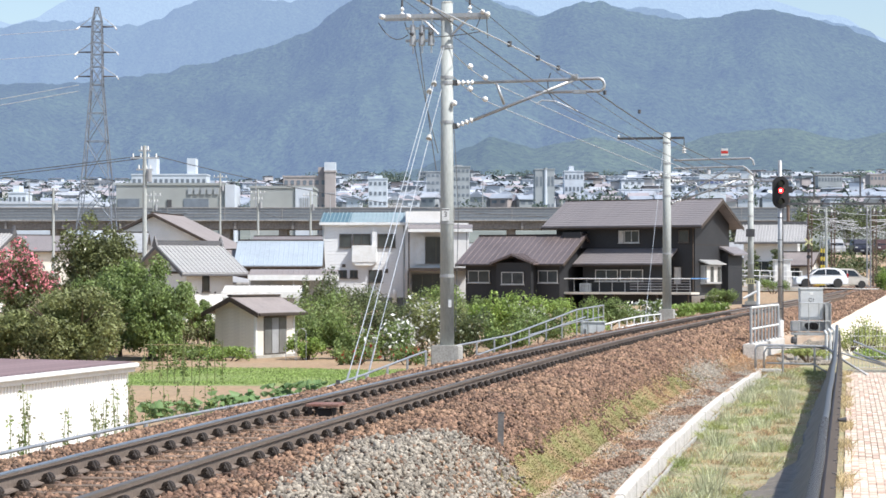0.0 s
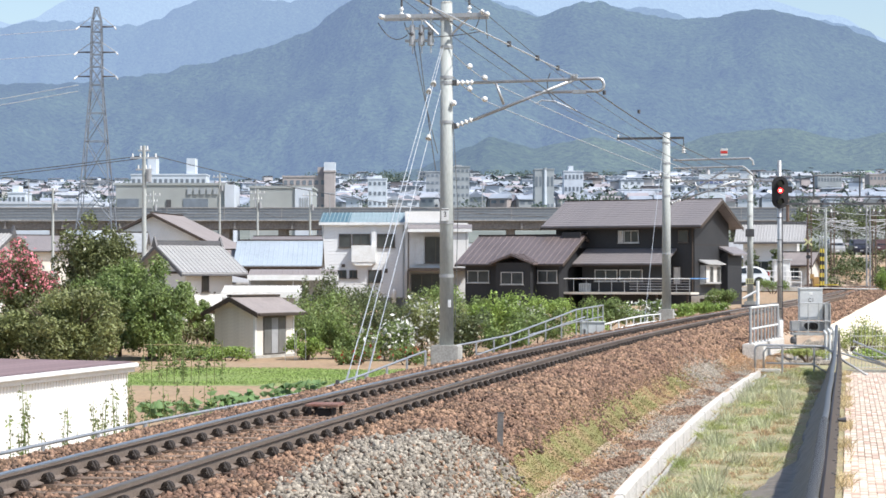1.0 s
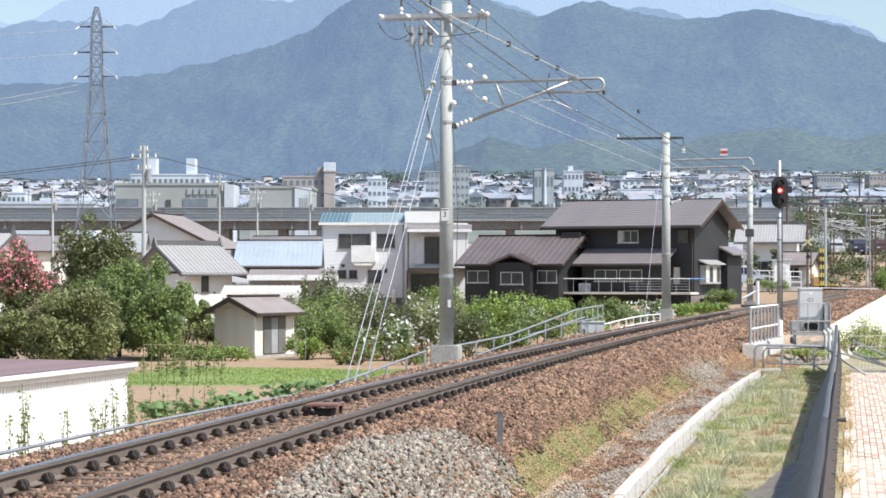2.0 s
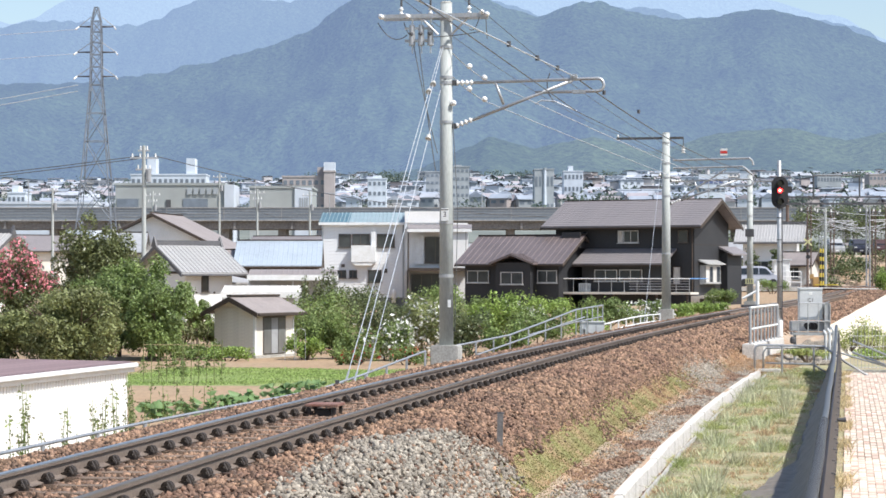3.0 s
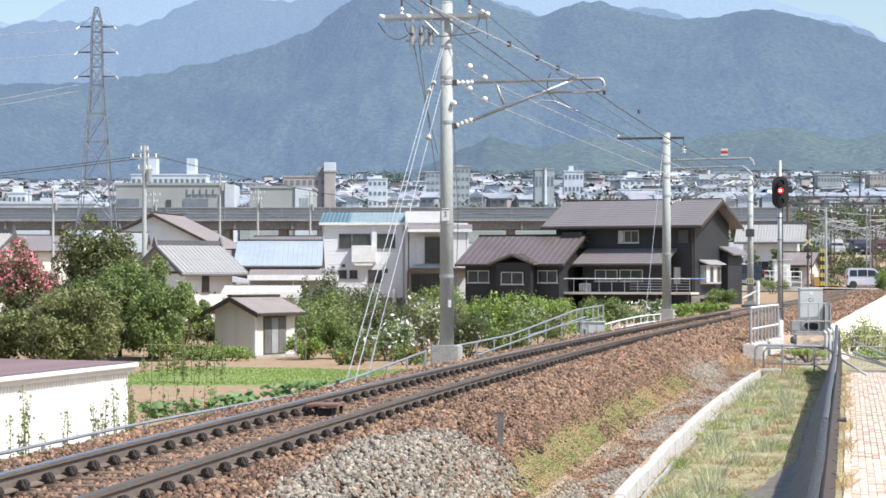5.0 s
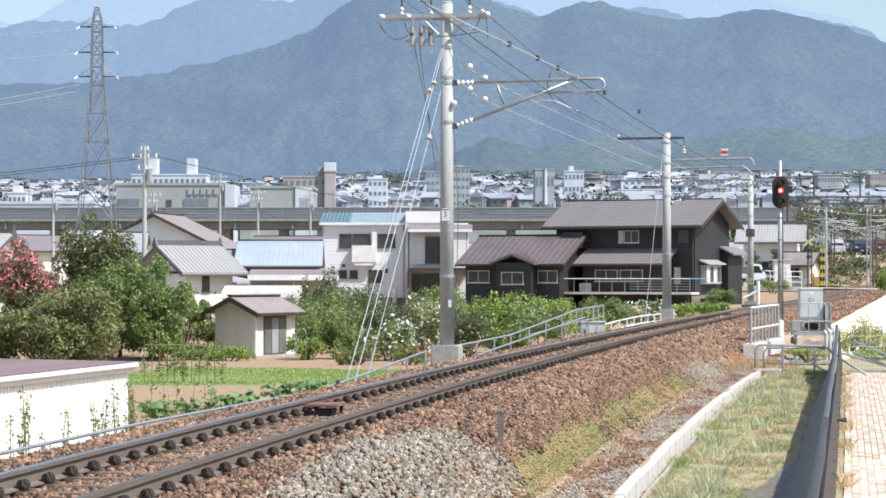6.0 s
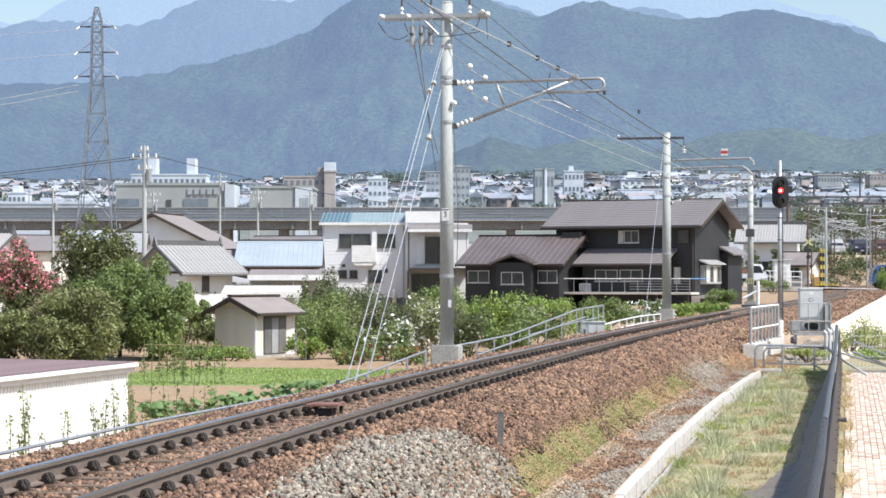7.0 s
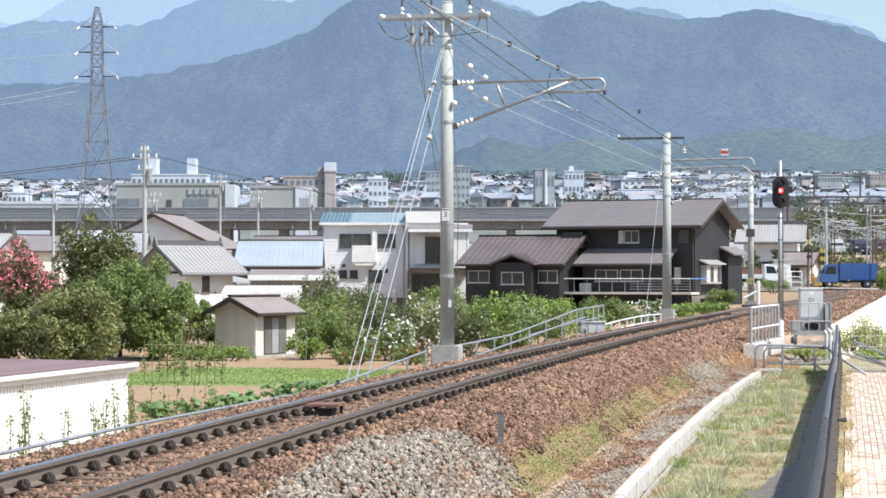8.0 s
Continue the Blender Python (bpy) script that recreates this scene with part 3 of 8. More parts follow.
POLE3 = line_pole(111.5, -2.6, 0.10, 6.95, 0.18, 0.15, (2.1, 4.7, 5.5))


def dress_first(p):
    bracket(p, 3.42, 5.88)
    part("crossarm", box(-1.47, 0.93, 0.14, 0.22, 7.32, 7.42, 0.008), M["steel"], p)
    part("crossarm", box(-1.47, 0.93, -0.22, -0.14, 7.32, 7.42, 0.008), M["steel"], p)
    part("arm_brace", pipe([(0.15, -0.18, 6.95), (0.52, -0.18, 7.32)], 0.028, n=6), M["steel"], p)
    part("arm_brace", pipe([(-0.15, -0.18, 6.95), (-0.52, -0.18, 7.32)], 0.028, n=6), M["steel"], p)
    for x in (-1.03, -0.36, 0.52):
        insulator((x, 0, 7.42), 0.055, 0.20, 2, M["porcelain"], p, name="pin_insulator")
        part("insulator_cap", rod((x, 0, 7.62), (x, 0, 7.80), 0.028, 0.02), M["darksteel"], p)
    for x, t in ((-1.50, 100), (-0.90, 100), (0.78, 80), (0.90, 95)):
        insulator((x, -0.05, 7.40), 0.060, 0.26, 3, M["porcelain"], p, pose(0, 0, 0, t, 0, 20), "strain_insulator")
    for x in (-0.76, -0.55, -0.34):
        sw = part("cutout_switch", rod((x, -0.12, 6.72), (x, -0.12, 7.18), 0.075, 0.06, n=10), M["steel"], p, "grey load switch cylinder")
        part("bushing", rod((x, -0.19, 6.98), (x, -0.34, 6.96), 0.045, 0.03, n=8), M["darksteel"], sw)
        part("hanger", box(x - 0.015, x + 0.015, -0.10, -0.07, 6.55, 7.32), M["palewire"], p)
    part("switch_frame", box(-0.92, -0.26, -0.16, -0.10, 6.80, 6.86), M["steel"], p)
    part("switch_frame", box(-0.92, -0.26, -0.16, -0.10, 7.08, 7.13), M["steel"], p)
    for a, b, dz in (((-1.55, -0.1, 7.25), (-0.85, -0.2, 6.96), 0.22), ((-0.95, -0.1, 7.25), (-0.72, -0.2, 6.98), 0.12), ((-0.26, -0.2, 6.9), (0.80, -0.2, 7.0), 0.02),
                     ((0.80, -0.2, 7.35), (0.55, -0.2, 7.08), 0.15), ((0.92, -0.1, 7.3), (0.95, -0.1, 6.85), 0.05), ((-0.72, -0.12, 6.72), (-0.18, -0.12, 4.3), 0.1), ((-0.6, -0.12, 6.72), (-0.22, -0.12, 3.9), 0.12)):
        part("jumper_lead", pipe(sag(a, b, dz, 8), 0.011, n=5), M["wire"], p)
    board = part("number_board", box(-0.085, 0.085, -0.19, -0.17, 2.78, 3.06, 0.004), M["white"], p, "small white number board")
    curve = bpy.data.curves.new("figure", "FONT")
    curve.body, curve.size, curve.align_x = "3", 0.17, "CENTER"
    fig = new("figure", curve)
    fig.parent = board
    fig.matrix_basis = pose(0, -0.193, 2.87, 90)
    fig.data.materials.append(M["darksteel"])
    part("board_edge", box(-0.085, 0.085, -0.193, -0.19, 3.02, 3.04), M["darksteel"], board)
    part("tag", box(0.06, 0.13, -0.17, -0.155, 0.85, 1.02), M["white"], p)
    part("earth_lead", pipe([(0.16, -0.05, 5.0), (0.27, -0.05, 3.0), (0.20, -0.05, 0.3)], 0.008, n=4), M["wire"], p)


def dress_second(p):
    bracket(p, 3.6, 5.55, 1.08, 0.042)
    part("crossarm", box(-2.15, 0.75, -0.05, 0.05, 7.36, 7.46, 0.008), M["darksteel"], p)
    part("hanger_arm", pipe([(0.75, 0, 7.42), (0.75, 0, 7.05)], 0.02), M["darksteel"], p)
    insulator((0.75, 0, 6.75), 0.10, 0.30, 3, M["porcelain"], p, name="hanging_insulator")
    insulator((-2.1, 0, 7.46), 0.06, 0.12, 2, M["porcelain"], p, name="pin_insulator")
    part("bracket_tube", pipe([(0.3, 0, 6.45), (3.6, 0, 6.50), (3.72, 0, 6.40), (3.76, 0, 6.2)], 0.045, n=8), M["steel"], p, "upper galvanised bracket tube")
    part("bracket_tube", pipe([(0.3, 0, 6.1), (3.3, 0, 6.15), (3.45, 0, 6.05), (3.7, 0, 5.8)], 0.04, n=8), M["steel"], p)
    part("strut_tube", pipe([(0.3, 0, 4.6), (2.6, 0, 6.05)], 0.04, n=8), M["steel"], p)
    sign = part("target_board", box(2.35, 2.65, -0.03, 0.0, 6.62, 6.92, 0.004), M["white"], p, "square white board with a red middle band")
    part("red_band", box(2.35, 2.65, -0.036, -0.03, 6.71, 6.83), M["red"], sign)


def dress_third(p):
    part("plate", box(-0.24, 0.24, -0.22, -0.19, 3.55, 3.98, 0.005), M["darksteel"], p, "black cross-marked board")
    part("marker_plate", box(-0.23, 0.22, -0.21, -0.18, 0.95, 1.25, 0.005), M["yellowwhite"], p, "pale yellow plate with dark marks")
    for x in (-0.13, 0.0, 0.12):
        part("mark_bar", box(x - 0.03, x + 0.03, -0.216, -0.21, 1.0, 1.2), M["darksteel"], p)
    part("bracket_tube", pipe([(0.2, 0, 6.6), (2.2, 0, 6.65), (2.4, 0, 6.4)], 0.04, n=8), M["steel"], p)


M["red"] = material("signal_red_paint", (0.55, 0.04, 0.03), 0.5, spread=0.1)
M["yellowwhite"] = material("faded_yellow_paint", (0.62, 0.60, 0.32), 0.6, spread=0.1)
dress_first(POLE1)
dress_second(POLE2)
dress_third(POLE3)


def at_pole(p, x, y, z):
    return p.matrix_basis @ Vector((x, y, z))


def wire(name, spans, r, mat, label, drop=0.15, marks=()):
    o = thing(name, Matrix(), label, "overhead wire")
    for a, b in zip(spans, spans[1:]):
        part("span", pipe(sag(a, b, drop), r, n=5), mat, o)
    for at in marks:
        part("clamp", rod(Vector(at) - Vector((0, 0, 0.05)), Vector(at) + Vector((0, 0, 0.05)), 0.045, n=6), M["darksteel"], o)
    return o


m1, m2 = at_pole(POLE1, 2.88, 0, 5.99), at_pole(POLE2, 3.4, 0, 6.0)
m3 = at_pole(POLE3, 2.5, 0, 6.3)
a0 = Vector((-3.1, 21.0, 5.42))
mid = [a0.lerp(m1, t) for t in (0.5, 0.72, 0.83, 0.92)]
wire("messenger_wire", [a0, m1], 0.015, M["palewire"], "thick grey messenger wire above the track", 0.02, mid[1:])
wire("messenger_wire", [m1, m2, m3, line(190, 0.2, 5.9)], 0.016, M["wire"], "dark messenger wire above the track", 0.35, [m1.lerp(m2, t) for t in (0.1, 0.24)])
c1, c2 = at_pole(POLE1, 2.95, 0, 5.20), at_pole(POLE2, 3.3, 0, 5.1)
wire("contact_wire", [line(-14, 0.1, 5.1), c1, c2, line(112, 0.1, 5.1), line(190, -0.1, 5.1)], 0.010, M["wire"], "thin contact wire over the track", 0.02)
wire("feeder_wire", [line(-14, -3.9, 7.9), at_pole(POLE1, -1.03, 0, 7.8), at_pole(POLE2, -2.1, 0, 7.6), line(112, -4.2, 7.2)], 0.008, M["wire"], "thin dark feeder wire on pole tops", 0.3)
wire("feeder_wire", [line(-14, -2.4, 7.9), at_pole(POLE1, 0.92, 0, 7.4), at_pole(POLE2, 0.75, 0, 6.8), line(112, -2.2, 6.4)], 0.008, M["wire"], "thin dark feeder wire hung under an arm", 0.35)
wire("stay_wire", [at_pole(POLE1, 0.14, 0, 6.55), at_pole(POLE1, 0.58, 2.5, 6.10), at_pole(POLE2, 2.6, 0, 5.3)], 0.011, M["palewire"], "pale tensioned wire with white ball insulators", 0.06)
wire("stay_wire", [at_pole(POLE1, 0.14, 0, 6.02), at_pole(POLE1, 0.58, 2.5, 5.60), at_pole(POLE2, 2.9, 0, 4.75)], 0.011, M["palewire"], "pale tensioned wire with white ball insulators", 0.06)
for i, (x, y, z) in enumerate(((0.33, 1.1, 6.35), (0.51, 2.1, 6.17), (0.33, 1.1, 5.835), (0.51, 2.1, 5.67), (0.18, -0.1, 5.42))):
    q = at_pole(POLE1, x, y, z)
    tagged(part("ball_insulator", lathe([(0.018, -0.065), (0.055, -0.043), (0.072, 0), (0.055, 0.043), (0.018, 0.065)], 12, at=q), M["porcelain"], smooth=True),
           "round white porcelain ball insulator on a pale wire", "insulator", "ball insulators")


def guy(top, foot, rings):
    o = thing("guy_wire", Matrix(), "pale steel guy wire from pole to ground anchor", "guy wire", "guys of the pole")
    part("strand", pipe([top, foot], 0.009, n=6), M["palewire"], o)
    t, f = Vector(top), Vector(foot)
    d = (t - f).normalized()
    for k in rings:
        c = t.lerp(f, k)
        part("guy_insulator", rod(c - d * 0.05, c + d * 0.05, 0.065, 0.045, n=10), M["dullporcelain"], o)
    part("anchor_rod", rod(f - d * 0.3, f + d * 0.6, 0.02, n=6), M["steel"], o)


guy(at_pole(POLE1, -0.10, -0.05, 6.70), (-1.80, 41.8, -0.62), (0.155,))
guy(at_pole(POLE1, -0.05, -0.10, 6.70), (-1.64, 41.8, -0.62), (0.13,))
guy(at_pole(POLE1, -0.10, -0.05, 5.80), (-1.53, 47.6, -0.50), (0.19,))
guy(at_pole(POLE2, -0.15, -0.05, 6.9), line(79.5, -3.95, -0.4), (0.15,))


# ---- signal, relay cabinet, railings beside the track ----


def signal():
    at = line(68, 2.5)
    s = thing("railway_signal", pose(at.x, at.y, -0.62, 0, 0, 0), "three-aspect colour light signal showing red on a grey pole", "railway signal")
    part("pole", rod((0, 0, -0.3), (0, 0, 6.3), 0.085, 0.075, n=16), M["steel"], s, smooth=True)
    part("base_collar", rod((0, 0, -0.1), (0, 0, 0.5), 0.125, n=16), M["white"], s)
    outline = [(0.30 * math.cos(t), 5.72 - 0.30 + 0.30 * math.sin(t)) for t in [math.pi * i / 10 for i in range(11)]] + [(0.30 * math.cos(t), 4.85 + 0.30 * math.sin(t)) for t in [math.pi + math.pi * i / 10 for i in range(11)]]
    part("backboard", extrude(outline, -0.16, -0.12, "y"), M["matblack"], s, "black oval backboard")
    part("lamp_case", box(-0.15, 0.15, -0.12, 0.10, 4.75, 5.55, 0.03), M["matblack"], s)
    for z, lit in ((5.46, 0), (5.20, 1), (4.80, 0)):
        n = 12
        hood = bmesh.new()
        for i in range(n):
            a, b = [math.pi * (-0.15 + 1.3 * k / n) for k in (i, i + 1)]
            v = [hood.verts.new((0.115 * math.cos(t), y, z + 0.115 * math.sin(t))) for t, y in ((a, -0.16), (b, -0.16), (b, -0.42), (a, -0.42))]
            hood.faces.new(v)
        h = part("hood", hood, M["matblack"], s)
        part("lens", rod((0, -0.165, z), (0, -0.185, z), 0.095, n=16), M["lamp_red"] if lit else M["lamp_off"], h, "glowing red lens" if lit else "dark unlit lens")
        if lit:
            part("lamp_core", rod((0, -0.186, z), (0, -0.195, z), 0.035, n=12), M["lamp_core"], h)
    part("junction_box", box(0.26, 0.46, -0.05, 0.1, 5.12, 5.36, 0.02), M["matblack"], s)
    for z in (0.9, 1.7, 2.6, 3.4, 4.2):
        part("clamp_band", rod((0, 0, z), (0, 0, z + 0.03), 0.092, n=14), M["darksteel"], s)
    part("cable", pipe([(0.10, -0.03, 0.2), (0.10, -0.03, 4.7)], 0.018, n=6), M["darksteel"], s)


M["matblack"] = material("matt_black_enamel", (0.022, 0.022, 0.025), 0.75, spread=0.2, bump=0.05)
M["lamp_red"] = glow("lit_red_lens", (1.0, 0.04, 0.05), 3.2)
M["lamp_core"] = glow("bright_lamp_core", (1.0, 0.62, 0.30), 9.0)
M["lamp_off"] = material("dark_lens_glass", (0.03, 0.035, 0.03), 0.1, bump=0)
signal()


def relay_cabinet():
    p = pose(11.55, 72.5, -0.35, 0, 0, -4)
    c = thing("relay_cabinet", p, "light grey steel relay cabinet on a railed platform", "equipment cabinet")
    part("body", box(-0.36, 0.36, -0.25, 0.30, 0.45, 1.42, 0.02), M["lightgrey"], c)
    part("lid", box(-0.38, 0.38, -0.27, 0.32, 1.40, 1.46, 0.015), M["lightgrey"], c)
    part("door_seam", box(-0.30, 0.30, -0.254, -0.25, 0.98, 0.99), M["darksteel"], c)
    part("badge", box(-0.05, 0.05, -0.258, -0.25, 1.24, 1.32), M["white"], c)
    curve = bpy.data.curves.new("lettering", "FONT")
    curve.body, curve.size, curve.align_x = "C1", 0.16, "CENTER"
    fig = new("lettering", curve)
    fig.parent = c
    fig.matrix_basis = pose(0, -0.262, 1.03, 90)
    fig.data.materials.append(M["darksteel"])
    part("case", box(-0.62, 0.56, -0.30, 0.35, 0.10, 0.42, 0.02), M["midgrey"], c)
    for x in (-0.12, 0.02, 0.10):
        part("cable_coil", rod((x, -0.36, 0.26), (x + 0.03, -0.31, 0.28), 0.12, 0.10, n=12), M["matblack"], c)
    for x in (-0.40, -0.10, 0.22, 0.42, 0.58):
        part("rail_post", rod((x, -0.42, 0.0), (x, -0.42, 0.98), 0.017, n=6), M["steel"], c)
    part("top_rail", pipe([(-0.40, -0.42, 0.98), (0.42, -0.42, 0.98), (0.58, -0.42, 1.05)], 0.02), M["steel"], c)
    part("mid_rail", pipe([(-0.62, -0.42, 0.42), (0.58, -0.42, 0.42)], 0.018), M["steel"], c)
    part("side_panel", box(0.42, 0.60, -0.40, 0.4, 0.10, 0.98, 0.01), M["midgrey"], c)
    part("platform", box(-0.60, 0.80, -0.45, 0.45, -0.02, 0.06, 0.01), M["steel"], c)
    for x in (-0.5, 0.45):
        part("leg", rod((x, -0.3, -0.9), (x, -0.3, 0.0), 0.05, n=8), M["midgrey"], c)
    for i, x in enumerate((0.44, 0.56, 0.68)):
        part("conduit", pipe([(x, -0.50, -1.15), (x, -0.50, 0.03 + 0.05 * i), (x - 0.05, -0.40, 0.12 + 0.05 * i)], 0.045, n=8), M["lightgrey"], c)
    part("jar", lathe([(0.07, -0.28), (0.10, -0.24), (0.10, -0.12), (0.06, -0.06)], 10, at=(-0.56, -0.4, 0)), M["darksteel"], c)


M["lightgrey"] = material("light_grey_enamel", (0.58, 0.60, 0.61), 0.45, grain=20, stain=2, spread=0.06, bump=0.05)
M["midgrey"] = material("mid_grey_enamel", (0.34, 0.35, 0.36), 0.5, grain=20, stain=2, spread=0.1, bump=0.05)
relay_cabinet()


def bridge_railing():
    a, b = Vector((9.34, 70.0, -0.61)), Vector((11.18, 77.0, -0.57))
    o = thing("steel_railing", Matrix.Translation(a) @ Matrix.Rotation(math.atan2(b.y - a.y, b.x - a.x), 4, "Z"), "galvanised steel railing panel on a concrete headwall", "railing")
    n = (b - a).length
    part("headwall", box(-0.25, n + 0.5, -0.16, 0.22, -0.95, 0.03, 0.02), M["whiteconcrete"], o)
    part("kerb_block", box(-0.25, 0.25, -0.42, -0.17, -0.45, -0.02, 0.02), M["whiteconcrete"], o)
    part("top_rail", rod((0, 0, 1.13), (n, 0, 1.13), 0.036, n=8), M["white"], o)
    part("mid_rail", rod((0, 0, 0.48), (n, 0, 0.48), 0.032, n=8), M["white"], o)
    for i in range(9):
        x = n * i / 8
        part("baluster", rod((x, 0, 0.0), (x, 0, 1.13), 0.045 if i in (0, 8) else 0.03, n=8), M["steel"], o)


M["whiteconcrete"] = material("pale_new_concrete", (0.62, 0.60, 0.56), 0.85, grain=25, stain=2, second=(0.48, 0.46, 0.42))
bridge_railing()


def pipe_barrier():
    """Low bent pipe rails across the end of the verge."""
    o = thing("pipe_barrier", pose(8.55, 63.2, -1.22), "low bent grey steel pipe barrier", "barrier")
    part("top_pipe", pipe([(0, 0, 0), (0, 0, 0.68), (0.04, 0, 0.77), (0.12, 0, 0.81), (1.9, 0, 0.77), (2.4, -0.6, 0.35), (3.2, -1.6, -0.2)], 0.032, n=8), M["steel"], o, smooth=True)
    part("top_pipe", pipe([(0.28, 0.3, 0), (0.28, 0.3, 0.6), (0.36, 0.3, 0.72), (1.9, 0.3, 0.75)], 0.03, n=8), M["steel"], o, smooth=True)
    part("low_pipe", pipe([(0.3, 0, 0.32), (1.6, 0, 0.28), (2.2, -0.4, -0.1)], 0.025, n=8), M["steel"], o, smooth=True)
    for x in (0.75, 1.62):
        part("post", rod((x, 0, -0.3), (x, 0, 0.78), 0.03, n=8), M["steel"], o)


pipe_barrier()


def low_fence():
    """White pipe fence along the far foot of the ballast."""
    o = thing("pipe_fence", Matrix(), "low white steel pipe fence beside the ballast", "fence")
    def top(s):
        return float(np.interp(s, (-12, 12, 22, 26, 33), (-0.38, -0.40, -0.47, -0.35, -0.07)))
    pts = [line(s, -3.0, top(s)) for s in range(-12, 34, 2)]
    part("top_rail", pipe(pts, 0.022, n=6), M["steel"], o)
    for p in pts:
        part("post", rod(p - Vector((0, 0, 0.9)), p, 0.028, n=6), M["steel"], o)
    o = thing("stair_railing", Matrix(), "white steel handrails climbing to a small landing", "railing")
    ss, zs = (35.5, 38, 43, 49, 55, 58, 61), (-0.09, -0.08, -0.04, 0.19, 0.44, 0.47, 0.50)
    part("hand_rail", pipe([line(s, -2.95, z) for s, z in zip(ss, zs)], 0.025), M["steel"], o)
    part("hand_rail", pipe([line(s, -2.75, z) for s, z in ((37, -0.36), (44, -0.16), (52, 0.10), (55.5, 0.20))], 0.023), M["steel"], o)
    part("low_rail", pipe([line(s, -2.95, z) for s, z in ((46, -0.12), (55, 0.06), (61, 0.12))], 0.021), M["steel"], o)
    for i, s in enumerate((38, 40.5, 43, 46, 49, 52, 55, 56.2, 57.4, 58.6, 59.8, 61)):
        part("post", rod(line(s, -2.95, -1.1), line(s, -2.95, float(np.interp(s, ss, zs))), 0.024, n=6), M["steel"], o)
    c = thing("trackside_cabinet", pose(4.9, 75.5, -0.5, 0, 0, -4), "pale grey steel cabinet beside the handrail", "equipment cabinet")
    part("body", box(-0.40, 0.40, -0.25, 0.25, -0.4, 0.46, 0.02), M["lightgrey"], c)
    part("lid", box(-0.43, 0.43, -0.28, 0.28, 0.46, 0.50, 0.01), M["lightgrey"], c)
    for x in (-0.13, 0.13):
        part("seam", box(x - 0.012, x + 0.012, -0.256, -0.25, -0.3, 0.42), M["midgrey"], c)
    part("lock", box(-0.27, -0.22, -0.28, -0.25, 0.05, 0.25), M["darksteel"], c)
    o = thing("pipe_fence", Matrix(), "low white steel pipe fence on the far side of the line", "fence")
    def up(s):
        return -0.22 + 0.14 * math.sin((s - 60) / 18 * 2.2)
    for z in (0.0, -0.28):
        part("rail", pipe([line(s, -3.1, up(s) + z) for s in range(60, 80, 2)], 0.03), M["white"], o)
    for s in range(60, 79, 2):
        part("post", rod(line(s, -3.1, -1.0), line(s, -3.1, up(s)), 0.025, n=6), M["white"], o)


low_fence()


# ---- verge: drain, black-sheeted fence, brick path ----


def flat(s, d, z):
    p = line(s, d)
    return Vector((p.x, p.y, z))


def beside(s, d, z):
    """A point by the straight fence and path; d counts from the track as elsewhere."""
    y = 17.5 + s
    return Vector((3.11 + 0.1755 * (y - 19.45) + d - 5.45, y, z))


def drain():
    o = thing("drain_channel", Matrix(), "long pale concrete drain channel with a dark gap along the verge", "drain")
    wall = lip = bed = None
    for i in range(29):
        s = -5.6 + 1.85 * i
        m = Matrix.Translation(flat(s, 3.27 + rng.uniform(-0.010, 0.010), -1.19 + rng.uniform(-0.012, 0.012))) @ Matrix.Rotation(-heading(s) + rng.uniform(-0.007, 0.007), 4, "Z")
        if wall is None:
            wall = part("kerb_stone", box(-0.068, 0.068, -0.918, 0.918, -0.30, 0.115, 0.012), M["whiteconcrete"], o)
            lip = part("channel_lip", box(0.215, 0.255, -0.918, 0.918, -0.30, 0.03, 0.010), M["concrete"], o)
            bed = part("channel_floor", box(0.070, 0.213, -0.918, 0.918, -0.30, -0.14), M["darkconcrete2"], o)
            for q in (wall, lip, bed):
                q.matrix_basis = m
        else:
            for q in (wall, lip, bed):
                same(q, o, m)
    end = Matrix.Translation(flat(46.6, 3.27, -1.13)) @ Matrix.Rotation(-heading(47), 4, "Z")
    part("end_slab", box(-0.10, 0.60, -0.15, 0.15, 0.02, 0.09, 0.01), M["whiteconcrete"], o).matrix_basis = end
    part("end_wall", box(0.42, 0.58, -0.15, 0.15, -0.25, 0.018, 0.01), M["whiteconcrete"], o).matrix_basis = end


# Floor coloured dark to stand in for shade down in the channel.
M["darkconcrete2"] = material("damp_channel_floor", (0.10, 0.085, 0.07), 0.9, grain=20, stain=2)
drain()


def fence_top(s):
    return -0.40 + 0.48 * smooth(35, 47, s)


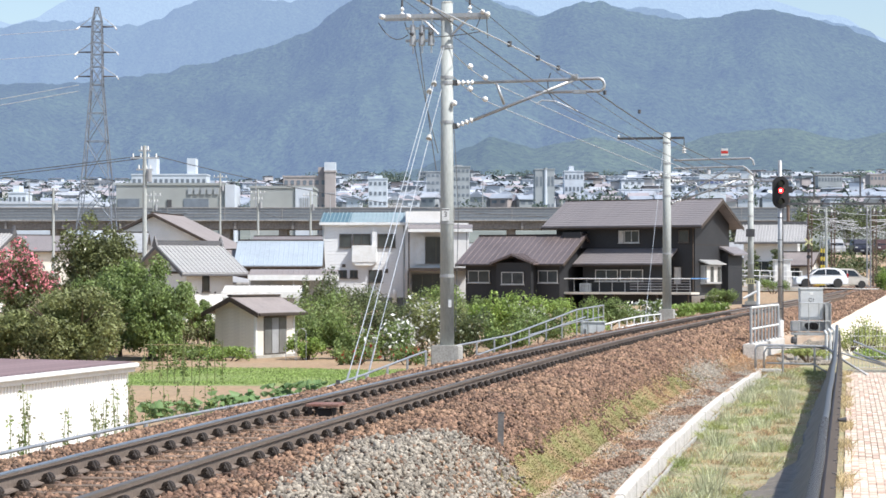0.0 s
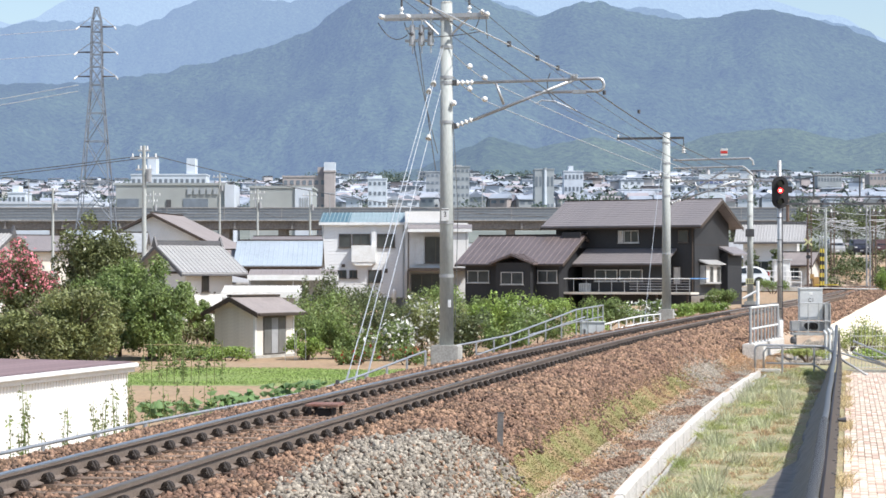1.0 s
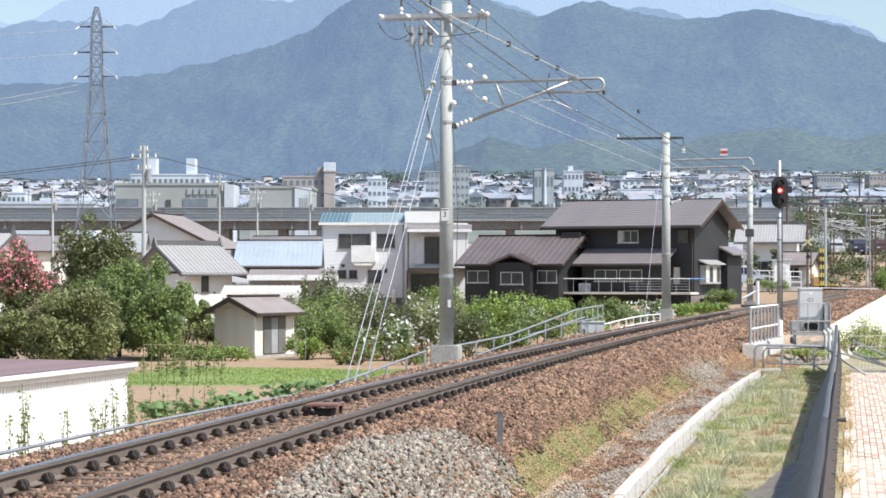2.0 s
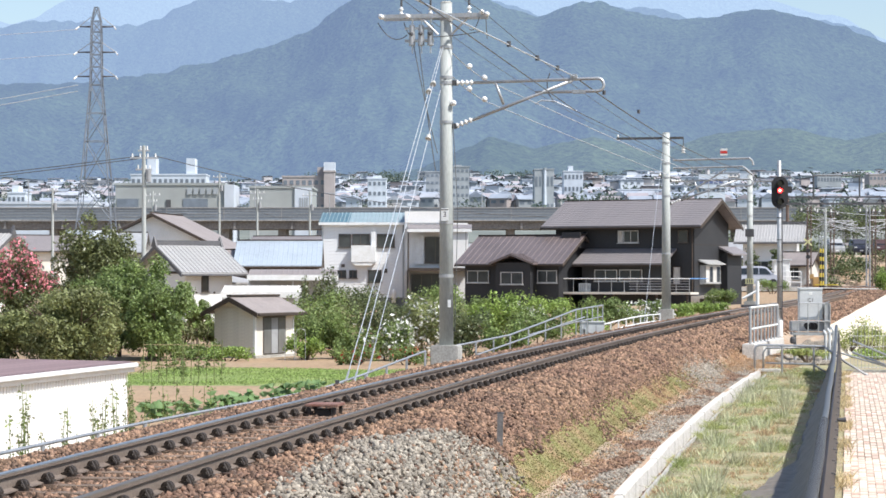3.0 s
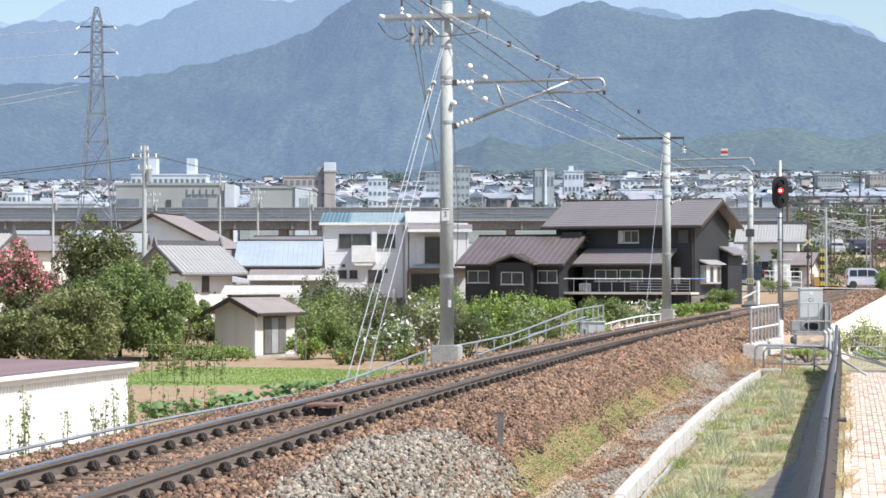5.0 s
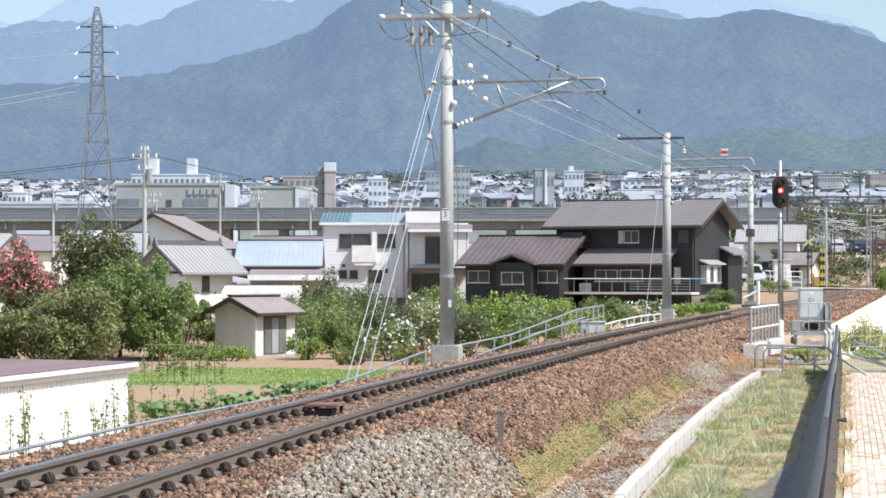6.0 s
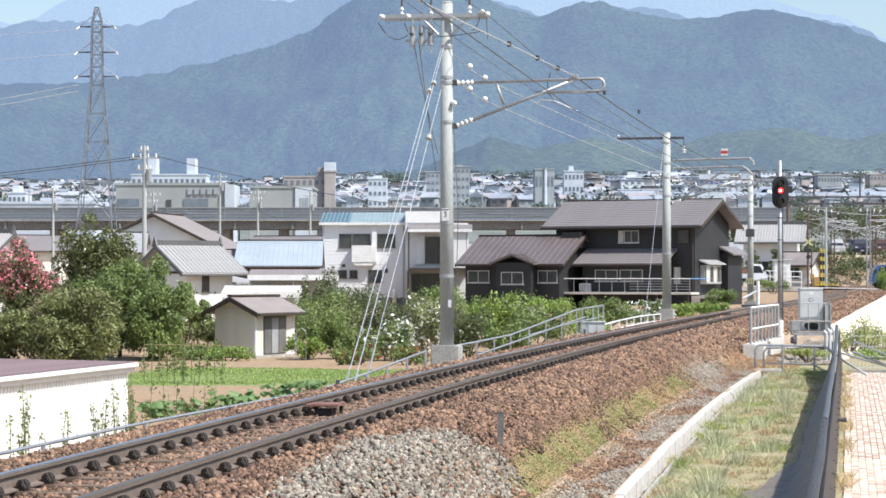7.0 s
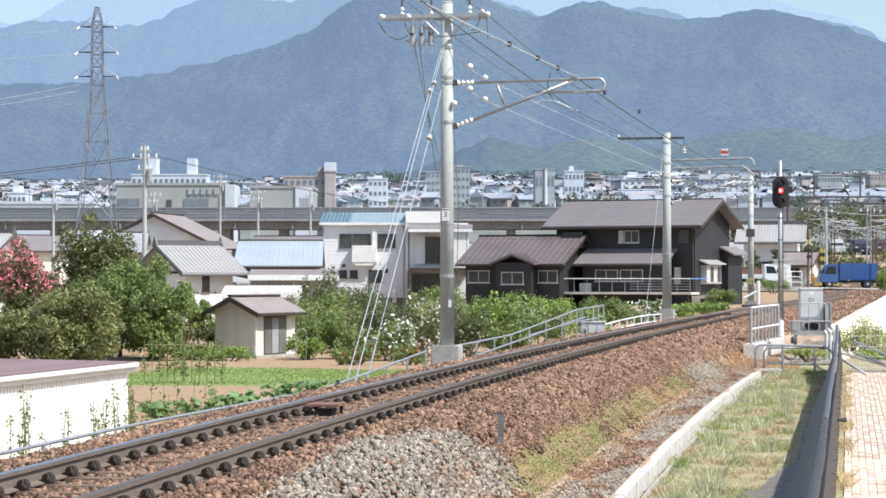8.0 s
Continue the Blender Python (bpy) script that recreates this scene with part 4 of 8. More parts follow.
def sheeted_fence():
    o = thing("sheeted_fence", Matrix(), "low dark fence draped with black plastic weed sheet", "fence")
    verts, faces = [], []
    n, k = 260, 18
    for i in range(n):
        s = -14 + 61 * i / (n - 1)
        spread = 0.42 - 0.16 * smooth(22, 46, s)
        apron = 0.80 * (1 - smooth(6, 17, s))
        for j in range(k):
            u = j / (k - 1)
            fall, out = min(1.0, u / 0.7), max(0.0, (u - 0.7) / 0.3)
            d = 5.45 - spread * fall ** 1.3 - apron * out + 0.025 * math.sin(s * 1.9 + u * 4) * fall
            z = fence_top(s) - (0.76 + fence_top(s) + 0.40) * fall ** 0.85 + 0.035 * noise.noise((s * 1.1, u * 3, 3)) * (0.3 + u) + 0.012 * math.sin(7 * s + 3 * u) * fall
            verts.append(tuple(beside(s, d, max(z, -1.165 + 0.02 * math.sin(s)))))
    for i in range(n - 1):
        for j in range(k - 1):
            a = i * k + j
            faces.append((a, a + 1, a + k + 1, a + k))
    raw("sheet", verts, faces, M["black"], o, "wrinkled black plastic sheet", smooth=True)
    part("conduit", pipe([beside(-14 + 1.0 * i, 5.45 + 0.005 * math.sin(i * 0.7), fence_top(-14 + i)) for i in range(62)], 0.045, n=10), M["conduit"], o, "grey corrugated conduit along the top", smooth=True)
    rib = None
    for i in range(150):
        s = -1 + 0.09 * i
        m = Matrix.Translation(beside(s, 5.45 + 0.005 * math.sin((s + 14) * 0.7), -0.40)) @ Matrix.Rotation(-0.1737, 4, "Z")
        if rib is None:
            rib = part("conduit_rib", rod((0, -0.022, 0), (0, 0.022, 0), 0.058, n=12), M["conduit"], o)
            rib.matrix_basis = m
        else:
            same(rib, o, m)
    vs, fs = [], []
    for i in range(62):
        s = -14 + i
        vs += [tuple(beside(s, 5.56, -1.25)), tuple(beside(s, 5.50, fence_top(s) - 0.10)), tuple(beside(s, 5.53, fence_top(s) - 0.10)), tuple(beside(s, 5.60, -1.25))]
    for i in range(61):
        for j in range(4):
            a, b = i * 4 + j, i * 4 + (j + 1) % 4
            fs.append((a, b, b + 4, a + 4))
    raw("panel", vs, fs, M["fencebrown"], o, "dark brown fence panel")
    bolt = None
    for i in range(34):
        s = -10 + 1.8 * i
        for z in (-1.02, -0.70):
            m = Matrix.Translation(beside(s, 5.60, z))
            if bolt is None:
                bolt = part("bolt", rod((-0.03, 0, 0), (0.008, 0, 0), 0.010, n=6), M["darksteel"], o)
                bolt.matrix_basis = m
            else:
                same(bolt, o, m)
    for s in (21.5,):
        part("latch", rod(beside(s, 5.58, -0.95), beside(s, 5.72, -0.95), 0.03, 0.045, n=10), M["darksteel"], o)


M["conduit"] = material("grey_corrugated_plastic", (0.085, 0.085, 0.088), 0.45, grain=20, stain=4, spread=0.15, bump=0.1)
M["fencebrown"] = material("dark_brown_enamel", (0.020, 0.014, 0.015), 0.5, grain=20, stain=2)
sheeted_fence()


def brick_path():
    o = thing("pavement", Matrix(), "path of pale sunlit red and cream brick pavers", "pavement", kind="structure")
    vs = [tuple(beside(s, d, -1.215)) for s in range(-10, 48) for d in (5.62, 11.0)]
    raw("mortar_bed", vs, [(2 * i, 2 * i + 1, 2 * i + 3, 2 * i + 2) for i in range(57)], M["mortar"], o)
    part("edge_slab", box(-0.06, 0.06, -6, 6, -0.15, 0.03, 0.01), M["concrete"], o).matrix_basis = Matrix.Translation(beside(3.4, 5.69, -1.215)) @ Matrix.Rotation(-0.1737, 4, "Z")
    meshes = []
    for k in range(3):
        meshes.append(part("brick", box(-0.049, 0.049, -0.104, 0.104, -0.05, 0.0, 0.004), M["brick%d" % k], o))
    used = set()
    vs, fs = [[], [], []], [[], [], []]
    count = 0
    for i in range(-4, 217):
        for j in range(36):
            d = 5.745 + 0.104 * j
            s = 0.214 * i + (0.107 if j % 2 else 0)
            if s < -1 or s > 46.3:
                continue
            k = int(rng.choice([0, 1, 2], p=[0.46, 0.36, 0.18]))
            m = Matrix.Translation(beside(s, d, -1.185 + rng.uniform(-0.004, 0.003))) @ Matrix.Rotation(-0.1737 + rng.uniform(-0.012, 0.012), 4, "Z")
            if 9.0 < s < 18 and d < 6.6 and count < 300:
                count += 1
                if k not in used:
                    used.add(k)
                    meshes[k].matrix_basis = m
                else:
                    same(meshes[k], o, m)
            else:
                n = len(vs[k])
                vs[k] += [tuple(m @ Vector(c)) for c in ((-0.048, -0.103, -0.04), (0.048, -0.103, -0.04), (0.048, 0.103, -0.04), (-0.048, 0.103, -0.04),
                                                         (-0.045, -0.100, 0), (0.045, -0.100, 0), (0.045, 0.100, 0), (-0.045, 0.100, 0))]
                fs[k] += [(n + 4, n + 5, n + 6, n + 7), (n, n + 1, n + 5, n + 4), (n + 1, n + 2, n + 6, n + 5), (n + 2, n + 3, n + 7, n + 6), (n + 3, n, n + 4, n + 7)]
    for k in range(3):
        tagged(raw("further_bricks", vs[k], fs[k], M["brick%d" % k], o), kind="stuff")
    part("end_kerb", box(0, 5.0, -0.1, 0.1, -0.1, 0.06, 0.01), M["concrete"], o).matrix_basis = Matrix.Translation(beside(46.9, 5.7, -1.19)) @ Matrix.Rotation(-0.1737, 4, "Z")


M["mortar"] = material("sandy_joint", (0.20, 0.165, 0.14), 0.95, grain=30)
M["brick0"] = material("cream_brick", (0.66, 0.575, 0.475), 0.85, grain=25, stain=1.2, spread=0.10, piece=0.10, island=0.10, second=(0.58, 0.50, 0.42))
M["brick1"] = material("rose_brick", (0.58, 0.45, 0.365), 0.85, grain=25, stain=1.2, spread=0.10, piece=0.12, island=0.12, second=(0.62, 0.50, 0.41))
M["brick2"] = material("red_brick", (0.50, 0.34, 0.265), 0.85, grain=25, stain=1.2, spread=0.12, piece=0.15, island=0.15, second=(0.54, 0.38, 0.30))
brick_path()

# ---- houses ----
M["lap"] = material("white_lap_siding", (0.74, 0.75, 0.75), 0.6, grain=6, stain=0.5, spread=0.06, second=(0.64, 0.65, 0.66), stretch=(1, 1, 4))
M["plaster"] = material("white_plaster", (0.80, 0.80, 0.78), 0.8, grain=15, stain=0.7, spread=0.05, second=(0.68, 0.67, 0.64))
M["cream"] = material("cream_siding", (0.72, 0.68, 0.60), 0.7, grain=10, stain=1, spread=0.06)
M["darkwall"] = material("charcoal_metal_cladding", (0.022, 0.023, 0.026), 0.6, grain=10, stain=0.6, spread=0.2, second=(0.032, 0.033, 0.036))
# Base lightened so that the roof's sheen is partly in the colour.
M["brownroof"] = material("brown_slate_roof", (0.195, 0.178, 0.18), 0.5, grain=5, stain=0.5, spread=0.25, second=(0.25, 0.225, 0.22), stretch=(1, 6, 6))
M["seamroof"] = material("brown_standing_seam_metal", (0.19, 0.155, 0.15), 0.32, 0.25, grain=6, stain=0.6, spread=0.12)
M["bluetin"] = material("pale_blue_tin_roof", (0.44, 0.50, 0.55), 0.4, 0.2, grain=6, stain=0.5, spread=0.1)
M["tealgrey"] = material("weathered_teal_grey_tin", (0.27, 0.36, 0.385), 0.45, 0.15, grain=6, stain=0.6, spread=0.15, second=(0.38, 0.44, 0.46))
# Darker copy of the teal tin, with the hip's shade in its colour.
M["teal"] = material("teal_tin_roof", (0.10, 0.20, 0.24), 0.4, 0.2, grain=6, stain=0.5, spread=0.12)
M["tile"] = material("silver_grey_clay_tile", (0.40, 0.395, 0.39), 0.5, grain=12, stain=1.0, spread=0.2, island=0.2, second=(0.38, 0.37, 0.36))
M["ridge_tile"] = material("dark_grey_ridge_tile", (0.11, 0.11, 0.115), 0.5, grain=12, stain=1)
M["glass"] = material("window_glass", (0.06, 0.068, 0.07), 0.08, spread=0.2, grain=1.5, stain=0.5, bump=0)
M["frame"] = material("aluminium_window_frame", (0.55, 0.55, 0.54), 0.4, 0.4, bump=0)
M["bronze"] = material("bronze_window_frame", (0.10, 0.085, 0.075), 0.45, 0.3, bump=0)
M["curtain"] = material("pale_curtain", (0.60, 0.58, 0.54), 0.9, grain=3, stretch=(8, 8, 1), bump=0)
M["timber"] = material("dark_stained_timber", (0.06, 0.045, 0.035), 0.8, grain=12, stain=2)
M["maroon"] = material("maroon_painted_tin", (0.20, 0.085, 0.08), 0.6, grain=6, stain=1)
M["bluewall"] = material("grey_tin_siding", (0.45, 0.47, 0.48), 0.6, grain=6, stain=0.5, spread=0.08)
M["maroonroof"] = material("plum_ribbed_tin_roof", (0.29, 0.215, 0.22), 0.45, 0.15, grain=5, stain=0.6, spread=0.12)


def window(parent, x0, x1, z0, z1, y, panes=2, frame="frame", behind="glass", hood=False):
    """A framed window standing 3 cm proud of a wall that faces local -y."""
    w = part("window", box(x0, x1, y - 0.02, y + 0.06, z0, z1), M["timber"], parent)
    t = 0.05
    for a, b, c, d in ((x0, x1, z0, z0 + t), (x0, x1, z1 - t, z1), (x0, x0 + t, z0 + t, z1 - t), (x1 - t, x1, z0 + t, z1 - t)):
        part("window_frame", box(a, b, y - 0.06, y - 0.02, c, d), M[frame], w)
    k = (x1 - x0 - 2 * t) / panes
    for i in range(panes):
        a = x0 + t + i * k
        part("pane", box(a, a + k - (0.03 if i < panes - 1 else 0), y - 0.035, y - 0.023, z0 + t, z1 - t), M[behind if i % 2 == 0 or behind == "glass" else "glass"], w)
        if i < panes - 1:
            part("window_frame", box(a + k - 0.04, a + k, y - 0.055, y - 0.023, z0 + t, z1 - t), M[frame], w)
    part("window_sill", box(x0 - 0.05, x1 + 0.05, y - 0.10, y, z0 - 0.05, z0), M[frame], w)
    if hood:
        part("hood", extrude([(y - 0.35, z1 + 0.05), (y, z1 + 0.22), (y, z1 + 0.27), (y - 0.37, z1 + 0.09)], x0 - 0.1, x1 + 0.1, "x"), M["brownroof"], w)
    return w


def side_window(parent, x, y0, y1, z0, z1, panes=2, frame="frame", behind="glass"):
    """The same on a wall that faces local +x."""
    w = window(parent, 0, y1 - y0, z0, z1, 0, panes, frame, behind)
    w.matrix_basis = pose(x, y0, 0, 0, 0, 90)
    return w


def boards(parent, x0, x1, z0, z1, y, step, mat, name="siding_board"):
    """Lapped boards on a wall that faces local -y."""
    z = z0
    first = None
    while z < z1 - 0.02:
        if first is None:
            first = part(name, extrude([(y, 0), (y - 0.028, 0), (y - 0.008, step), (y, step)], x0, x1, "x"), mat, parent)
            first.matrix_basis = pose(0, 0, z)
        else:
            same(first, parent, pose(0, 0, z))
        z += step


def gable_roof(parent, x0, x1, y0, y1, z, rise, over, thick, mat, seams=0.0, edge=None, name="roof"):
    """Two slopes about a ridge along x, with seams and fascia boards."""
    ym, zr = (y0 + y1) / 2, z + rise
    half = (y1 - y0) / 2
    drop = over * rise / half
    r = part(name, extrude([(y0 - over, z - drop), (ym, zr), (y1 + over, z - drop), (y1 + over, z - drop + thick), (ym, zr + thick * 1.1), (y0 - over, z - drop + thick)], x0 - over, x1 + over, "x"), mat, parent)
    part("ridge_cap", box(x0 - over, x1 + over, ym - 0.12, ym + 0.12, zr + thick * 0.9, zr + thick + 0.07, 0.02), edge or mat, r)
    for x in (x0 - over - 0.03, x1 + over):
        part("barge_board", extrude([(y0 - over, z - drop - 0.12), (ym, zr - 0.12), (y1 + over, z - drop - 0.12), (y1 + over, z - drop + thick * 0.8), (ym, zr + thick * 0.8), (y0 - over, z - drop + thick * 0.8)], x, x + 0.03, "x"), edge or mat, r)
    part("gutter", box(x0 - over, x1 + over, y0 - over - 0.09, y0 - over, z - drop - 0.06, z - drop + 0.05, 0.02), edge or mat, r)
    if seams:
        n = int((x1 - x0 + 2 * over) / seams)
        seam = None
        a, b = Vector((0, y0 - over, z - drop + thick)), Vector((0, ym, zr + thick * 1.05))
        for i in range(n + 1):
            m = pose(x0 - over + i * (x1 - x0 + 2 * over) / n, 0, 0)
            if seam is None:
                seam = part("seam", rod(a, b, 0.028, n=4), mat, r)
                seam.matrix_basis = m
            else:
                same(seam, r, m)
    return r


def shingles(parent, x0, x1, y0, y1, z0, z1, step, mat, jitter=0.01, name="tile_course"):
    """Courses across one slope that rises from (y0, z0) to (y1, z1)."""
    n = int(math.hypot(y1 - y0, z1 - z0) / step)
    slope = math.degrees(math.atan2(z1 - z0, y1 - y0))
    first = None
    for i in range(n):
        m = pose(0, y0 + (y1 - y0) * i / n, z0 + (z1 - z0) * i / n, slope - 2.5)
        if first is None:
            first = part(name, box(x0, x1, 0, step * 1.05, 0, 0.035), mat, parent)
            first.matrix_basis = m
        else:
            same(first, parent, m)


def white_house():
    h = thing("white_house", pose(-8.35, 160.0, -0.9, 0, 0, -1), "two-storey white-sided house with a blue tin roof", "house")
    part("wall", box(0, 5.75, 0, 7, 0.9, 6.0), M["lap"], h)
    part("foundation", box(-0.02, 5.77, -0.02, 7, 0, 0.9), M["darkconcrete"], h)
    boards(h, 0, 5.75, 0.9, 5.95, 0, 0.23, M["lap"])
    r = part("roof", extrude([(-0.35, 5.98), (3.5, 6.75), (7.3, 5.98), (7.3, 6.1), (3.5, 6.88), (-0.35, 6.1)], 1.9, 5.75, "x"), M["tealgrey"], h, "weathered teal-grey ribbed tin roof")
    # The left-facing hip takes the darker teal in place of real shade.
    hip = bmesh.new()
    v = [hip.verts.new(c) for c in ((-0.2, -0.35, 6.08), (1.9, -0.35, 6.08), (1.9, 3.5, 6.88), (1.9, 7.3, 6.08), (-0.2, 7.3, 6.08), (-0.2, 3.5, 6.86))]
    for f in ((0, 1, 2, 5), (2, 3, 4, 5), (0, 5, 4), (0, 4, 3, 1)):
        hip.faces.new([v[i] for i in f])
    part("roof_wing", hip, M["teal"], h, "teal tin roof")
    seam = None
    for i in range(22):
        m = pose(-0.1 + i * 0.27, 0, 0)
        if seam is None:
            seam = part("seam", rod((0, -0.36, 6.12), (0, 3.5, 6.9), 0.03, n=4), M["tealgrey"], h)
            seam.matrix_basis = m
        else:
            same(seam, h, m)
    part("fascia", box(-0.2, 5.77, -0.40, -0.35, 5.92, 6.1), M["white"], h)
    part("soffit", box(-0.2, 5.75, -0.35, 0, 5.92, 5.97), M["white"], h)
    part("down_pipe", rod((0.08, -0.08, 0.3), (0.08, -0.08, 5.9), 0.05, n=6), M["bluewall"], h)
    part("down_pipe", rod((5.65, -0.08, 0.3), (5.65, -0.08, 5.9), 0.05, n=6), M["bluewall"], h)
    window(h, 1.18, 2.03, 4.37, 5.31, -0.03, 1, "bronze")
    bay = part("bay", box(2.05, 3.75, -0.55, 0, 3.35, 4.5, 0.02), M["white"], h, "white projecting balcony box")
    part("bay_skirt", extrude([(2.05, 3.35), (3.75, 3.35), (3.45, 3.12), (2.35, 3.12)], -0.5, 0, "y"), M["white"], bay)
    window(h, 2.1, 3.33, 4.56, 5.31, -0.06, 2, "bronze")
    part("bay_wall", box(3.45, 3.78, -0.3, 0, 3.35, 5.45), M["lap"], h)
    window(h, 3.82, 5.06, 4.37, 5.31, -0.03, 2, "bronze")
    window(h, 1.05, 1.70, 2.25, 2.80, -0.03, 2, "bronze")
    window(h, 1.90, 2.45, 2.25, 2.80, -0.03, 2, "bronze")
    window(h, 3.20, 4.15, 1.95, 2.82, -0.03, 2, "bronze")
    part("vent", box(1.35, 1.60, -0.1, -0.02, 3.0, 3.22), M["bronze"], h)
    part("vent", box(4.30, 4.55, -0.1, -0.02, 2.6, 2.9), M["bronze"], h)
    part("gas_bottle", lathe([(0.15, 0.3), (0.16, 1.0), (0.12, 1.2), (0.05, 1.3)], 10, at=(5.0, -0.3, 0.2)), M["white"], h, smooth=True)
    # right-hand block
    part("wall", box(5.77, 10.1, -0.6, 6.5, 0, 6.05), M["plaster"], h)
    part("parapet", box(5.77, 8.6, -0.66, 6.5, 6.05, 6.85, 0.02), M["plaster"], h)
    part("awning", extrude([(-1.9, 5.55), (-0.6, 5.85), (-0.6, 5.95), (-1.92, 5.66)], 6.0, 10.4, "x"), M["brownroof"], h)
    part("awning_fascia", box(6.0, 10.4, -1.96, -1.88, 5.40, 5.62), M["white"], h)
    part("balcony_wall", box(8.9, 10.15, -1.75, -0.6, 2.9, 5.4), M["plaster"], h)
    part("balcony_floor", box(6.0, 10.2, -1.8, -0.6, 2.75, 2.95), M["timber"], h)
    window(h, 7.15, 8.65, 3.3, 5.1, -0.64, 2, "bronze")
    part("shutter_box", box(6.5, 7.1, -0.75, -0.6, 3.2, 5.2), M["white"], h)
    part("porch_frame", box(5.95, 6.05, -1.7, -0.6, 0.9, 2.75), M["timber"], h)
    window(h, 6.2, 8.4, 1.0, 2.55, -0.64, 3, "bronze")
    part("foundation", box(5.75, 10.1, -0.64, 6.5, 0, 0.85), M["darkconcrete"], h)
    for x in (6.05, 10.0):
        part("post", rod((x, -1.7, 0), (x, -1.7, 5.4), 0.06, n=6), M["bronze"], h)
    part("tv_aerial", pipe([(0.4, 2.0, 6.6), (0.4, 2.0, 8.2), (0.1, 2.0, 8.2), (0.9, 2.0, 8.2)], 0.02, n=4), M["steel"], h)


white_house()


def dark_house():
    h = thing("charcoal_house", pose(16.16, 148.0, -0.4, 0, 0, -28), "two-storey charcoal-clad house with brown roofs and a balcony", "house")
    part("wall", box(-9.8, 0, 0, 6.1, 0, 5.35), M["darkwall"], h)
    part("gable_wall", extrude([(0, 5.35), (3.05, 6.75), (6.1, 5.35)], -9.7, -0.02, "x"), M["darkwall"], h)
    r = gable_roof(h, -9.8, 0, 0, 6.1, 5.35, 1.42, 0.75, 0.13, M["brownroof"], edge=M["timber"])
    shingles(r, -10.5, 0.7, -0.75, 3.05, 5.13, 6.92, 0.30, M["brownroof"])
    for i, z in enumerate((1.2, 2.6, 3.9)):
        part("cladding_joint", box(-0.004, 0.012, 0.05, 6.05, z, z + 0.03), M["timber"], h)
    window(h, -5.3, -4.95, 4.05, 4.85, -0.03, 1, "frame", "curtain")
    window(h, -4.9, -3.85, 4.05, 4.85, -0.03, 2, "frame")
    window(h, -1.1, -0.4, 4.05, 4.85, -0.03, 1, "bronze")
    part("down_pipe", rod((-0.1, -0.1, 0.3), (-0.1, -0.1, 5.1), 0.05, n=6), M["timber"], h)
    # ground-floor front with pent roof
    part("front_wall", box(-7.2, -1.6, -1.5, 0, 0, 2.6), M["darkwall"], h)
    p = part("pent_roof", extrude([(-2.2, 2.55), (0, 3.55), (0, 3.66), (-2.22, 2.67)], -7.6, -1.2, "x"), M["brownroof"], h)
    shingles(p, -7.6, -1.2, -2.2, 0, 2.67, 3.66, 0.30, M["brownroof"])
    part("gutter", box(-7.6, -1.2, -2.31, -2.21, 2.50, 2.60, 0.02), M["timber"], p)
    window(h, -6.3, -4.7, 1.55, 2.30, -1.53, 2, "frame")
    window(h, -4.55, -2.95, 1.55, 2.30, -1.53, 2, "frame")
    window(h, -1.45, -0.9, 1.35, 2.5, -0.03, 1, "bronze", "curtain")
    # balcony deck
    b = part("balcony_deck", box(-8.2, 0.9, -2.9, -1.5, 0.72, 0.86, 0.01), M["cream"], h, "pale balcony deck")
    for i in range(11):
        x = -8.1 + i * 0.89
        part("baluster", rod((x, -2.85, 0.86), (x, -2.85, 1.72), 0.022, n=5), M["steel"], b)
    part("hand_rail", rod((-8.1, -2.85, 1.72), (0.85, -2.85, 1.72), 0.035, n=6), M["white"], b)
    for z in (1.05, 1.22, 1.39, 1.56):
        part("rail_bar", rod((-3.3, -2.85, z), (0.85, -2.85, z), 0.018, n=5), M["steel"], b)
    part("hand_rail", rod((0.85, -2.85, 1.72), (0.85, 0.2, 1.72), 0.035, n=6), M["blueplastic"], b)
    for x in (-7.5, -4.5, -1.5, 0.6):
        part("deck_post", box(x - 0.06, x + 0.06, -2.75, -2.63, -0.3, 0.72), M["timber"], b)
    ac = part("air_conditioner", box(-7.3, -6.55, -1.85, -1.55, 0.88, 1.42, 0.02), M["lightgrey"], h)
    for i in range(5):
        part("fan_slat", box(-7.2 + i * 0.13, -7.13 + i * 0.13, -1.862, -1.85, 0.95, 1.35), M["midgrey"], ac)
    # gable-side bay, base and side roof
    bw = side_window(h, 0.35, 1.0, 3.6, 1.45, 2.55, 4, "frame", "curtain")
    part("bay_box", box(0, 0.33, 0.95, 3.65, 1.35, 2.6), M["frame"], h)
    part("bay_hood", extrude([(0, 2.95), (0.65, 2.68), (0.65, 2.62), (0, 2.85)], 0.7, 3.9, "y"), M["frame"], h)
    part("side_roof", extrude([(0, 3.85), (1.0, 3.35), (1.0, 3.25), (0, 3.7)], 4.3, 7.4, "y"), M["brownroof"], h)
    part("side_wall", box(0, 0.5, 4.6, 7.2, 0, 3.4), M["darkwall"], h)
    s = part("base_shed", box(0.05, 1.6, -0.7, 1.6, -0.5, 0.62), M["cream"], h, "weathered pale plank base")
    for i in range(3):
        part("base_panel", box(0.15 + i * 0.5, 0.55 + i * 0.5, -0.72, -0.70, -0.3, 0.45), M["timber"] if i == 1 else M["whiteconcrete"], s)
    # low wing
    wx0, wx1, wy0, wy1 = -14.7, -7.9, -3.6, 2.4
    part("wing_wall", box(wx0, wx1, wy0, wy1, -0.3, 2.85), M["darkwall"], h)
    part("wing_gable", extrude([(wy0, 2.85), ((wy0 + wy1) / 2, 4.4), (wy1, 2.85)], wx0 + 0.02, wx1 - 0.02, "x"), M["darkwall"], h)
